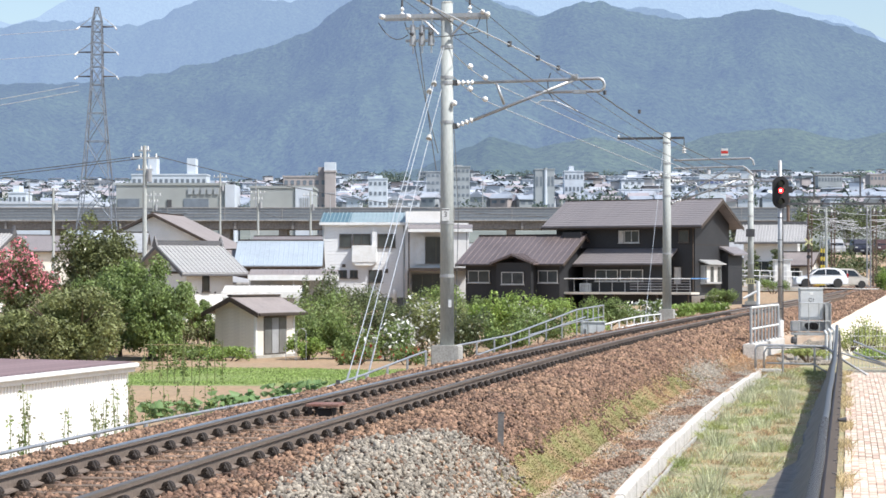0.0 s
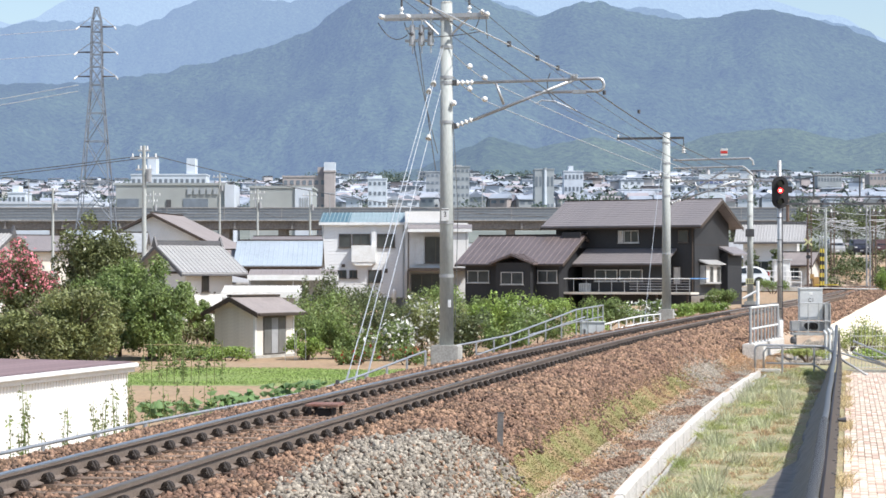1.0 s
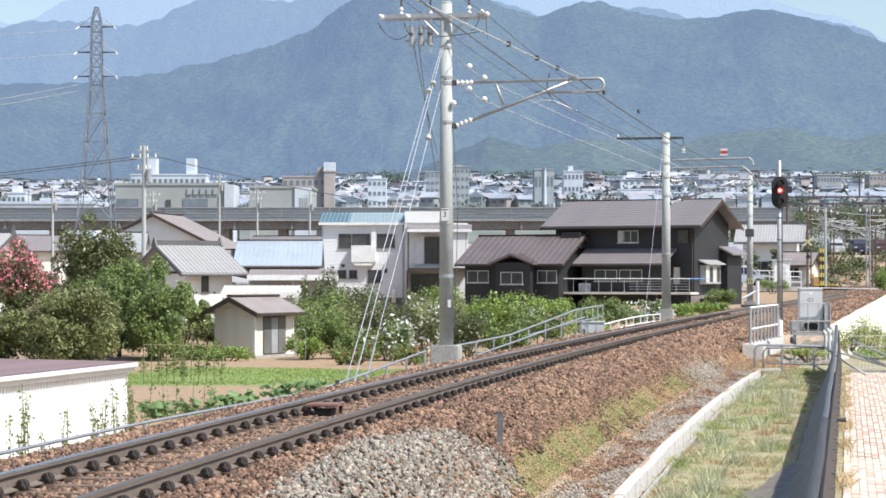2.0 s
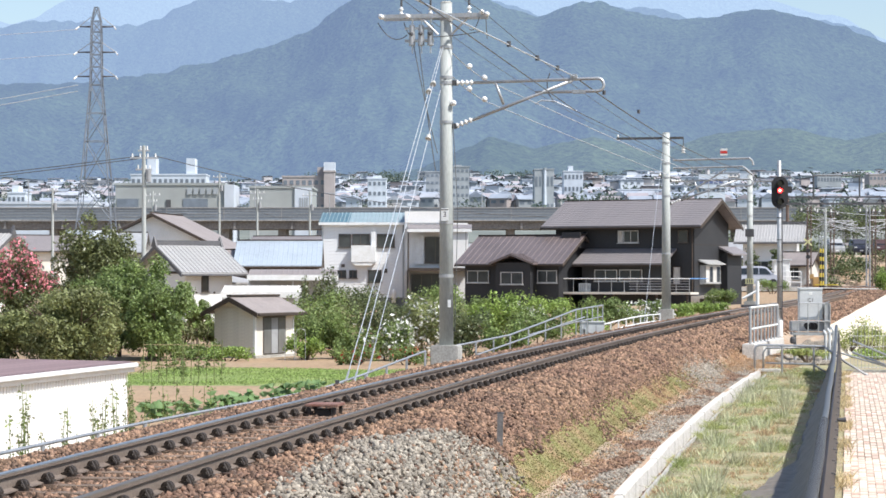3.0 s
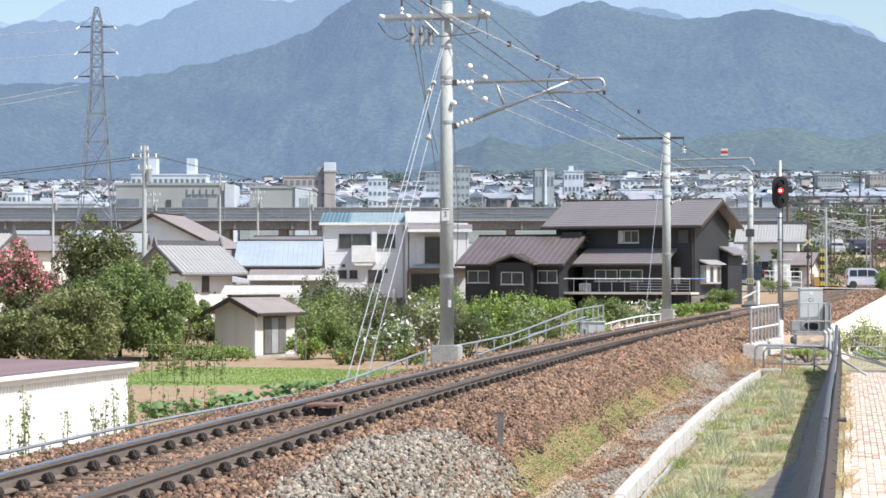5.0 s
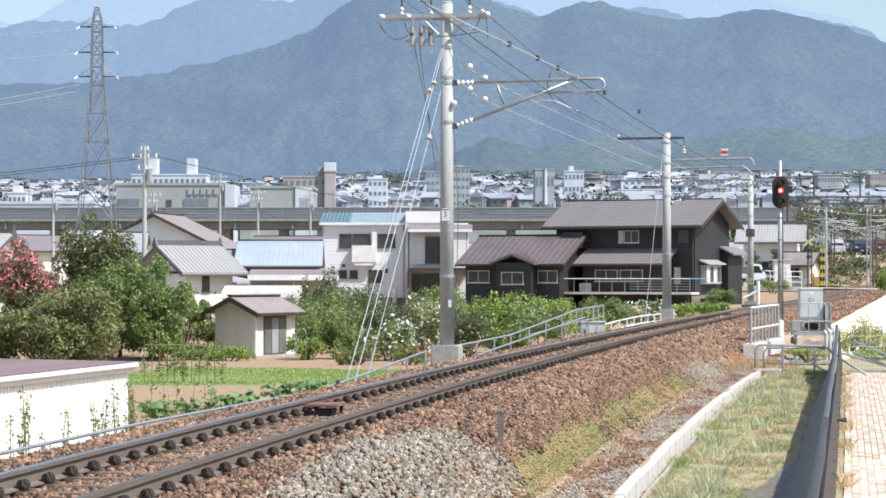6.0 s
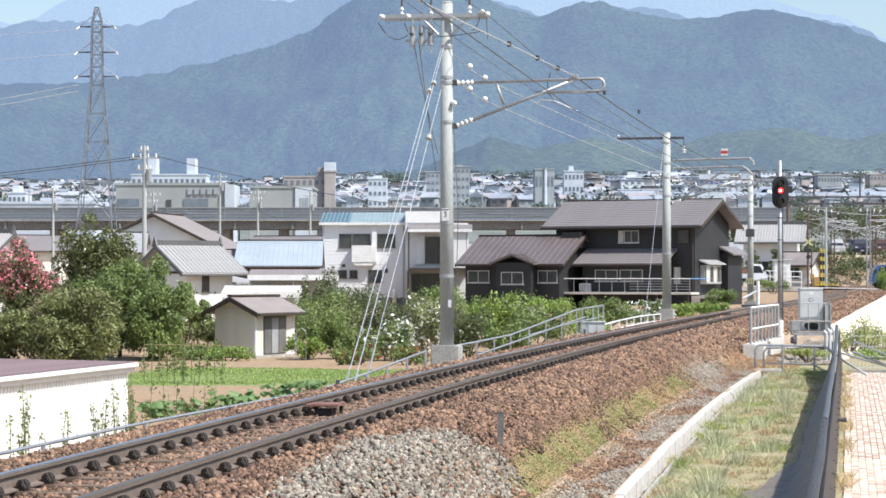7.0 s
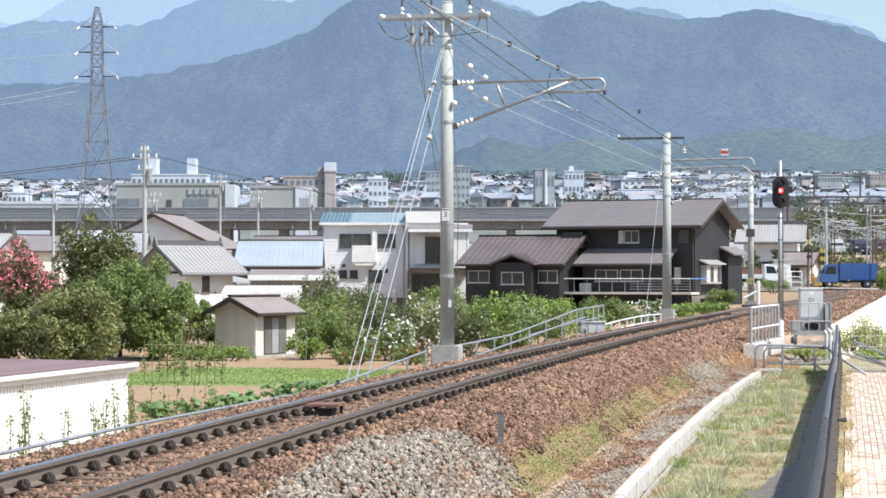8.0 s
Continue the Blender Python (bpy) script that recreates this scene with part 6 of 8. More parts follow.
GARDEN = [  # x, y, foot, half width, height, leaves, leaf size, kind
    (-3.9, 86, -1.6, 1.5, 2.0, 4200, 0.085, "leaf_mid", None), (-2.4, 96, -1.6, 1.8, 2.1, 4200, 0.09, "leaf_dark", None), (-5.3, 100, -1.5, 1.6, 2.5, 3600, 0.09, "leaf_mid", None),
    (-2.0, 84, -1.6, 1.0, 1.65, 2600, 0.08, "leaf_mid", "petal"), (-0.6, 88, -1.5, 1.1, 2.2, 3000, 0.08, "leaf_olive", "petal"), (-0.1, 108, -1.3, 1.6, 2.1, 3200, 0.09, "leaf_mid", None),
    (0.9, 84, -1.4, 1.0, 1.8, 2600, 0.08, "leaf_dark", None), (2.1, 92, -1.2, 1.2, 2.0, 3200, 0.09, "leaf_lime", None), (3.4, 98, -1.1, 1.1, 1.6, 2600, 0.085, "leaf_mid", "petal"),
    (4.9, 112, -0.9, 1.5, 1.4, 3600, 0.085, "leaf_lime", None), (2.2, 78, -1.3, 0.9, 1.6, 2200, 0.08, "leaf_mid", None), (3.4, 84, -1.1, 1.2, 1.5, 2600, 0.08, "leaf_mid", None),
    (7.4, 104, -0.7, 1.3, 1.3, 3000, 0.08, "leaf_mid", None), (9.2, 106, -0.7, 1.3, 1.1, 3000, 0.08, "leaf_mid", "petal"), (11.3, 111, -0.55, 1.1, 0.75, 2600, 0.08, "leaf_lime", None),
    (13.2, 116, -0.5, 1.2, 0.75, 2600, 0.08, "leaf_lime", None), (15.0, 125, -0.3, 1.0, 1.1, 2000, 0.08, "leaf_mid", None), (-5.0, 85, -1.6, 0.8, 0.9, 1400, 0.08, "leaf_lime", None),
    (-7.9, 84.6, -1.6, 1.1, 0.55, 1600, 0.07, "leaf_lime", None), (-9.0, 85.5, -1.6, 0.9, 0.7, 1400, 0.08, "leaf_mid", None), (-6.6, 120, -1.3, 1.0, 3.2, 2600, 0.1, "leaf_dark", None),
    (-3.4, 118, -1.3, 2.4, 2.3, 4000, 0.1, "leaf_dark", None), (-0.5, 122, -1.2, 1.8, 2.4, 3200, 0.1, "leaf_mid", None), (-6.5, 104, -1.5, 1.2, 1.7, 2400, 0.09, "leaf_olive", None),
    (-4.4, 92, -1.6, 1.0, 1.9, 2400, 0.09, "leaf_olive", None), (0.2, 97, -1.4, 1.2, 2.0, 2600, 0.09, "leaf_olive", None), (1.6, 118, -1.0, 1.2, 1.5, 2400, 0.09, "leaf_mid", None),
    (-3.0, 80, -1.65, 0.9, 0.75, 1300, 0.07, "leaf_mid", "redpetal"), (-1.2, 80, -1.6, 0.8, 0.7, 1200, 0.07, "leaf_mid", "redpetal"), (5.7, 92, -0.9, 1.0, 1.1, 2000, 0.08, "leaf_lime", None), (-9.7, 101, -1.5, 1.0, 1.3, 2200, 0.09, "leaf_mid", None), (-8.7, 96, -1.5, 0.6, 0.9, 1200, 0.08, "leaf_olive", None), (-11.5, 102, -1.5, 1.2, 1.5, 2400, 0.09, "leaf_olive", None)]
NAMED = {"leaf_mid": "rounded mid-green garden bush", "leaf_dark": "dense dark green garden bush", "leaf_lime": "bright lime-green garden bush", "leaf_olive": "dusty olive-green garden bush"}
for i, (x, y, z, r, h, n, size, kind, fl) in enumerate(GARDEN):
    lab = NAMED[kind] + {"petal": " dotted with white flowers", "redpetal": " with red flowers", None: " behind the railway"}[fl]
    bush(lab, x, y, z, r, r * 0.8, h, n, size, kind, 40 + i, fl, n // 6 if fl == "petal" else n // 16)
bush("yellow-green bush beside the level crossing", 34.9, 181, 0.2, 1.1, 1.2, 2.2, 3600, 0.09, "leaf_lime", 90)
bush("yellow-green bush beside the level crossing", 31.9, 150, 0.1, 1.0, 1.2, 1.5, 2600, 0.09, "leaf_olive", 91)
bush("straggling weeds on the sandy slope", 14.25, 78, -0.95, 0.75, 0.7, 1.1, 900, 0.05, "grass", 92)
bush("straggling weeds on the sandy slope", 13.4, 76, -0.9, 0.5, 0.5, 0.75, 1100, 0.05, "grass", 93)
bush("green weeds on the sandy bank", 15.6, 82, -1.15, 1.0, 1.0, 0.8, 2200, 0.055, "grass", 96)
bush("green weeds on the sandy bank", 14.4, 74.5, -1.2, 1.2, 1.0, 0.35, 2200, 0.055, "leaf_lime", 97)
bush("low green scrub beside the cabinet", 24.0, 168, 0.3, 1.3, 1.0, 1.0, 1800, 0.08, "leaf_mid", 94)
bush("low green scrub beside the cabinet", 11.0, 69.5, -1.0, 0.8, 0.6, 0.35, 1200, 0.05, "grass", 95)


def topiary(x, y, z):
    g = np.random.default_rng(int(x * 10))
    t = thing("cloud_pruned_pine", pose(x, y, z), "dark cloud-pruned pine tree clipped in tiers", "tree", "clipped pines")
    part("trunk", rod((0, 0, -0.2), (0, 0, 3.3), 0.10, 0.04), M["bark"], t)
    cl = [(0.12 * math.sin(i * 2), 0, 0.7 + i * 0.5, 0.85 - 0.09 * i, 0.75 - 0.08 * i, 0.24) for i in range(6)]
    v, q = leaf_cloud(cl, 5500, 0.075, g, 0.6)
    bulk("crown", v, q, M["leaf_dark"], t)


topiary(27.2, 203, 0.45)
topiary(29.3, 203, 0.45)


def weeds():
    """Tall stalks before the shed wall."""
    g = np.random.default_rng(77)
    for i, (x, y, h) in enumerate(((-6.1, 33, 1.45), (-5.85, 33, 1.45), (-5.65, 33.5, 1.05), (-5.45, 33.5, 1.1), (-5.0, 33.5, 1.3), (-4.9, 33, 1.25), (-4.75, 33.5, 1.45), (-4.75, 34.5, 1.65), (-4.55, 34.5, 1.6),
                                   (-4.7, 36, 1.5), (-4.3, 36, 1.7), (-4.1, 36.5, 1.6), (-3.95, 38, 1.4))):
        h += 0.6
        t = thing("tall_weed", pose(x, y, -2.25), "tall leafy weed stalk before the white shed", "weed", "weeds by the shed")
        bm = bmesh.new()
        cl = []
        for k in range(4):
            dx, dy = g.uniform(-0.22, 0.22, 2)
            hh = h * g.uniform(0.7, 1.1)
            rod((dx * 0.3, dy * 0.3, 0), (dx, dy, hh), 0.010, 0.004, n=4, bm=bm)
            cl += [(dx * u, dy * u, hh * u, 0.07, 0.07, 0.10) for u in (0.3, 0.45, 0.58, 0.7, 0.82, 0.94)]
        part("stalk", bm, M["leaf_mid"], t)
        v, q = leaf_cloud(cl, 260, 0.030, g, 0.3)
        bulk("leaves", v, q, M["leaf_olive" if i % 3 else "leaf_mid"], t)


weeds()


def trellis():
    g = np.random.default_rng(12)
    for k, (x0, y0) in enumerate(((-8.6, 66.5), (-7.4, 66.0))):
        t = thing("bean_trellis", pose(x0, y0, -1.6), "thin garden stakes with climbing bean vines", "trellis", "trellises in the field")
        for i in range(6):
            part("stake", rod((0.22 * i, 0, 0), (0.22 * i, 0.1 * (i % 2), 1.25), 0.012, n=4), M["leaf_olive"], t)
        for z in (0.5, 1.1):
            part("cross_pole", rod((0, 0, z), (1.1, 0, z), 0.010, n=4), M["straw"], t)
        v, q = leaf_cloud([(0.22 * i, 0.05, g.uniform(0.3, 1.1), 0.14, 0.1, 0.3) for i in range(6)], 420, 0.045, g, 0.3)
        bulk("vines", v, q, M["leaf_mid"], t)
    for k, x in enumerate((-5.55, -5.15)):
        t = thing("garden_arch", pose(x, 84, -1.6), "pale bent pipe garden arch", "garden arch", "garden arches")
        part("hoop", pipe([(0.17 * math.cos(a) * 1.0, 0, 1.0 + 0.17 * math.sin(a)) for a in [math.pi * i / 8 for i in range(9)]] + [(-0.17, 0, 0)], 0.010), M["steel"], t)
        part("leg", rod((0.17, 0, 0), (0.17, 0, 1.0), 0.010, n=6), M["steel"], t)
    p = line(22.5, -2.75)
    t = thing("marker_post", pose(p.x, p.y, -0.75), "dark steel marker post beside the ballast", "post")
    part("post", box(-0.035, 0.035, -0.03, 0.03, -0.3, 0.42, 0.006), M["darksteel"], t)


trellis()


def vegetables():
    g = np.random.default_rng(8)
    for k, (x, y, n, wide) in enumerate(((-3.2, 46.2, 40, 0.42), (-2.75, 47.2, 30, 0.36), (-4.0, 42.9, 36, 0.36), (-3.7, 43.6, 24, 0.3), (-4.9, 39.8, 34, 0.36), (-4.5, 40.8, 20, 0.3))):
        t = thing("vegetable_plant", pose(x, y, -1.02), "low broad-leaved green vegetable plant by the fence", "vegetable plant", "vegetables by the fence")
        for j in range(n):
            a, r, h = g.uniform(0, 6.28), g.uniform(0.05, wide), g.uniform(0.08, 0.36)
            size = g.uniform(0.06, 0.12)
            bm = bmesh.new()
            ring = [bm.verts.new((size * math.cos(u) * (1 + 0.15 * math.sin(5 * u)), size * 0.8 * math.sin(u), 0.03 * math.cos(2 * u) - 0.02)) for u in [2 * math.pi * i / 10 for i in range(10)]]
            mid = bm.verts.new((0, 0, 0.02))
            for i in range(10):
                bm.faces.new((mid, ring[i], ring[(i + 1) % 10]))
            rod((0, 0, 0), (-r * 0.6 * math.cos(0), 0, -h * 0.8), 0.007, n=4, bm=bm)
            part("leaf", bm, M["kale"], t, smooth=True).matrix_basis = pose(r * math.cos(a), r * math.sin(a), h, g.uniform(-35, 35), g.uniform(-10, 40), math.degrees(a))


vegetables()


def blades_at(name, p, h, w, mat, label, g, lean=0.5):
    """Thin grass blades standing at many points."""
    n = len(p)
    a = g.uniform(0, 2 * np.pi, n)
    side = np.stack([np.cos(a), np.sin(a), 0 * a], 1) * (w * g.uniform(0.6, 1.4, n))[:, None]
    hh = (h * g.uniform(0.4, 1.3, n))[:, None]
    tip = p + np.stack([g.normal(0, lean, n), g.normal(0, lean, n), np.ones(n)], 1) * hh
    mid = p + (tip - p) * 0.55 + np.array((0, 0, 0.12)) * hh
    v = np.stack([p - side, p + side, mid + side * 0.7, mid - side * 0.7, tip], 1).reshape(-1, 3)
    base = 5 * np.arange(n)[:, None]
    tri = np.concatenate([base + np.array([[0, 1, 2]]), base + np.array([[0, 2, 3]]), base + np.array([[3, 2, 4]])])
    return tagged(bulk(name, v, tri, M[mat]), label, "grass", kind="stuff")


def blades(name, s, d, z, h, w, mat, label, g, lean=0.5):
    p = lines(s, d, 0)
    p[:, 2] = z
    return blades_at(name, p, h, w, mat, label, g, lean)


def path_tufts(p, g):
    """Dry tufts in the gap between the fence and the pavers."""
    p[:, 2] = -1.21
    blades_at("path_grass", p, 0.13, 0.006, "straw", "dry grass tufts along the edge of the brick path", g, 0.7)


def verge_height(d):
    t, u = np.clip((d - 1.35) / 1.4, 0, 1), np.clip((d - 3.25) / 0.25, 0, 1)
    return -0.22 - 0.86 * t * t * (3 - 2 * t) - 0.13 * u * u * (3 - 2 * u)


def grass():
    g = np.random.default_rng(21)
    n = 230000
    s, d = g.uniform(3, 50, n), g.uniform(3.50, 5.35, n)
    reach = 5.40 - (0.42 - 0.16 * np.clip((s - 22) / 24, 0, 1)) - 0.50 * (1 - np.clip((s - 6) / 9, 0, 1)) + g.normal(0, 0.12, n)
    clump = np.array([1.6 * noise.noise((a * 0.8, b * 1.6, 1)) + 1.3 * noise.noise((a * 2.4, b * 4.0, 5)) for a, b in zip(s, d)])
    dry = np.array([noise.noise((a * 0.33, b * 1.2, 9)) + 0.5 * noise.noise((a * 1.3, b * 2.6, 12)) for a, b in zip(s, d)])
    keep = (d < reach) & (g.random(n) < 0.55 + 0.50 * clump + 0.15 * np.clip((4.0 - d) / 0.6, -0.5, 1))
    s, d, dry, clump = s[keep], d[keep], dry[keep], clump[keep]
    z = verge_height(d) - 0.02
    size = 0.38 + 0.42 * np.clip(clump, -0.5, 1.6)
    pick = g.normal(0, 0.22, len(s)) + dry
    for lo, hi, mat, h, lab in ((-9, -0.16, "grass", 0.115, "tufts of fresh green grass on the verge"), (-0.16, 0.08, "greygrass", 0.125, "tufts of grey-green grass on the verge"),
                                (0.08, 0.26, "straw", 0.11, "dry straw-coloured grass on the verge"), (0.26, 9, "rusty", 0.09, "low rust-brown dead grass on the verge")):
        m = (pick >= lo) & (pick < hi)
        blades("grass", s[m], d[m], z[m], h * size[m] * 1.25, 0.0050, mat, lab, g, 1.0)
    # taller weeds that stand out of the grass
    n = 46
    s0, d0 = g.uniform(6, 46, n), g.uniform(3.5, 4.9, n)
    d0 = np.minimum(d0, 4.75 - 0.45 * (1 - np.clip((s0 - 6) / 9, 0, 1)))
    s, d = np.repeat(s0, 90) + g.normal(0, 0.09, n * 90), np.repeat(d0, 90) + g.normal(0, 0.09, n * 90)
    blades("tall_grass", s, d, verge_height(d) - 0.02, np.repeat(g.uniform(0.14, 0.32, n), 90), 0.006, "greygrass", "taller grey-green weeds standing out of the verge", g, 0.45)
    # olive moss between ballast and drain, fading to dead brown
    n = 190000
    s, d = g.uniform(6, 47, n), g.uniform(1.85, 3.15, n)
    f = np.array([noise.noise((a * 0.30, b * 1.6, 6)) + 0.6 * noise.noise((a * 1.1, b * 3.2, 2)) for a, b in zip(s, d)])
    band = 1 - np.abs(d - np.interp(s, (6, 14, 30, 46), (2.40, 2.22, 2.20, 2.34))) / np.interp(s, (6, 10, 30, 46), (0.36, 0.45, 0.42, 0.28))
    score = band + 1.3 * f + g.normal(0, 0.16, n)
    m = score > 0.26
    blades("moss_grass", s[m], d[m], verge_height(d[m]) - 0.004, 0.013, 0.010, "moss", "short olive mossy grass between ballast and drain", g, 1.1)
    m = (score < 0.26) & (score > -0.5) & (g.random(n) < 0.42)
    blades("dry_grass", s[m], d[m], verge_height(d[m]) - 0.004, 0.034, 0.006, "rusty", "short rust-brown dead grass between ballast and drain", g, 1.1)
    # bleached dead grass before the headwall
    n = 26000
    s, d = g.uniform(44, 62, n), g.uniform(2.1, 4.4, n)
    m = ((s - 52.5) / 7.5) ** 2 + ((d - 3.0) / 1.0) ** 2 + g.normal(0, 0.2, n) < 1
    z = np.array([ground_height(a, b) for a, b in zip(s[m], d[m])]) - 0.01
    blades("dead_grass", s[m], d[m], z, 0.07, 0.008, "rusty", "orange-brown dead grass before the headwall", g, 0.9)
    n = 5000
    s, d = g.uniform(4, 46, n), g.uniform(5.60, 5.82, n)
    m = np.array([noise.noise((a * 0.45, 3, 1)) for a in s]) + g.normal(0, 0.12, n) > 0.08
    p = np.array([tuple(beside(a, b, 0)) for a, b in zip(s[m], d[m])])
    path_tufts(p, g)
    n = 60000
    s, d = g.uniform(45.5, 58, n), -g.uniform(3.4, 17, n)
    m = np.array([noise.noise((a * 0.35, b * 0.35, 4)) for a, b in zip(s, d)]) + g.normal(0, 0.15, n) > -0.28 - 0.8 * np.minimum(1, np.minimum(s - 45.5, 58 - s) / 1.5) + 0.6
    s, d = s[m], d[m]
    z = np.array([ground_height(a, b) for a, b in zip(s, d)]) - 0.02
    blades("lawn_grass", s, d, z, 0.06, 0.012, "lawn", "mown green grass on the field", g, 0.5)
    n = 16000
    s, d = g.uniform(60, 85, n), g.uniform(4.5, 12, n)
    z = np.array([ground_height(a, b) for a, b in zip(s, d)]) - 0.03
    blades("slope_grass", s, d, z, 0.16, 0.012, "grass", "green grass on the slope by the railings", g, 0.5)
    n = 4000
    s, d = g.uniform(-6, 28, n), -g.uniform(2.5, 4.0, n)
    z = np.array([ground_height(a, b) for a, b in zip(s, d)]) - 0.02
    blades("fence_grass", s, d, z, 0.14, 0.008, "grass", "green weeds along the pipe fence", g, 0.5)


grass()


def gravel():
    """Loose stones beside the drain, in its channel and spilt below the ballast."""
    n = 70000
    s, d = rng.uniform(5, 62, n), rng.uniform(1.85, 3.18, n)
    f = np.array([noise.noise((a * 0.35, b * 1.6, 3)) + 0.5 * noise.noise((a * 1.7, b * 4, 8)) for a, b in zip(s, d)])
    near_drain = np.clip((d - 2.52) / 0.3, 0, 1)
    heap = np.exp(-((s - 41) / 3.5) ** 2 - ((d - 2.25) / 0.28) ** 2)
    grey = rng.random(n) < 0.75 * near_drain * (f > -0.05) + 0.9 * heap
    brown = ~grey & (rng.random(n) < 0.30 * near_drain + 0.22 * (f < -0.2) + 0.5 * np.exp(-((d - 1.95) / 0.12) ** 2))
    for m, mat, lab in ((grey, "ballast_grey", "small pale gravel scattered beside the drain"), (brown, "ballast", "small brown gravel scattered on the verge")):
        stones("verge_gravel", lines(s[m], d[m], verge_height(d[m]) + 0.012 - np.interp(s[m], _s, _z)), 0.017, M[mat], rng, lab, "gravel")
    n = 1800
    s, d = rng.uniform(3, 46, n), rng.uniform(3.35, 3.47, n)
    stones("channel_stones", lines(s, d, -1.33 - np.interp(s, _s, _z)), 0.022, M["ballast"], rng, "brown stones and litter in the drain channel", "gravel")
    n = 9000
    s, d = rng.uniform(54, 72, n), rng.uniform(3.3, 5.0, n)
    z = np.array([ground_height(a, b) for a, b in zip(s, d)]) + 0.02
    stones("path_gravel", lines(s, d, z - np.interp(s, _s, _z)), 0.035, M["ballast_grey"], rng, "pale grey gravel below the relay cabinet", "gravel")


gravel()

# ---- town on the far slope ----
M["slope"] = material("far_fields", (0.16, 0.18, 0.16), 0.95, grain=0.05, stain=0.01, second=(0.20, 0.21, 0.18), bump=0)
# Distance haze is put into the town's base colours: paler, bluer walls and roofs.
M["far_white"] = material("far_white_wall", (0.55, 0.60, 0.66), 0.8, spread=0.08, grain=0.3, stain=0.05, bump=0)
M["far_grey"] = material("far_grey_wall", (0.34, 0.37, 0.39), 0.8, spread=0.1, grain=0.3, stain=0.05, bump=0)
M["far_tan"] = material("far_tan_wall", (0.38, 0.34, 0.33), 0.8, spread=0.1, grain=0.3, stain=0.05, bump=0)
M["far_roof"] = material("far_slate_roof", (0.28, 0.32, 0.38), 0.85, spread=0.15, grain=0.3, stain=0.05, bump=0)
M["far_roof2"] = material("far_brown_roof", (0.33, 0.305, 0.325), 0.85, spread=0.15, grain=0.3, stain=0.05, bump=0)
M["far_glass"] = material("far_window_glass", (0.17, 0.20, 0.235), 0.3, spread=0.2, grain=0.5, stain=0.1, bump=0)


def town_height(y, bearing=0.1):
    """The slope under the town, lowered on the left to fit the camera's view."""
    return float(np.interp(y, (420, 560, 800, 1200, 1700, 1900), (-0.6, 4, 20, 43, 72, 80))) * (1 - 0.10 * smooth(0.0, 0.10, -bearing))


def town_slope():
    vs, fs = [], []
    ys = (425, 500, 560, 640, 720, 800, 950, 1100, 1300, 1500, 1700, 1900)
    for y in ys:
        for i in range(31):
            x = (-0.3 + 0.02 * i) * y
            vs.append((x, y, town_height(y, x / y) + 3 * noise.noise((x * 0.01, y * 0.01, 0)) - 0.4))
    for j in range(len(ys) - 1):
        for i in range(30):
            a = j * 31 + i
            fs.append((a, a + 1, a + 32, a + 31))
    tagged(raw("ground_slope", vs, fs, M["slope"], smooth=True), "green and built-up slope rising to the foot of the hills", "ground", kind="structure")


town_slope()


def tower_block(name, label, x0, x1, y, z0, z1, mat, floors, bays, dep=12, roofbox=None, rz=0.0):
    """A flat-roofed building with rows of windows; the bays lie along its front."""
    b = thing(name, pose((x0 + x1) / 2, y, 0, 0, 0, rz), label, "building")
    w = (x1 - x0) / 2
    z0 = min(z0, town_height(y) - 4) if y > 600 else z0
    part("wall", box(-w, w, 0, dep, z0, z1), mat, b)
    part("parapet", box(-w - 0.2, w + 0.2, -0.2, dep, z1, z1 + 0.5), mat, b)
    fh = (z1 - z0) / max(floors, 1)
    first = None
    for f in range(floors):
        for k in range(bays):
            m = pose(-w + (k + 0.5) * 2 * w / bays, 0, z0 + f * fh)
            if first is None:
                first = part("window", box(-w / bays * 0.55, w / bays * 0.55, -0.12, 0.0, fh * 0.40, fh * 0.75), M["far_glass"], b)
                first.matrix_basis = m
            else:
                same(first, b, m)
    if roofbox:
        for a, c, h in roofbox:
            part("roof_house", box(-w + a, -w + c, 2, dep - 2, z1, z1 + h), mat, b)
    return b


def at_far(px0, px1, y):
    return px0 * y, px1 * y


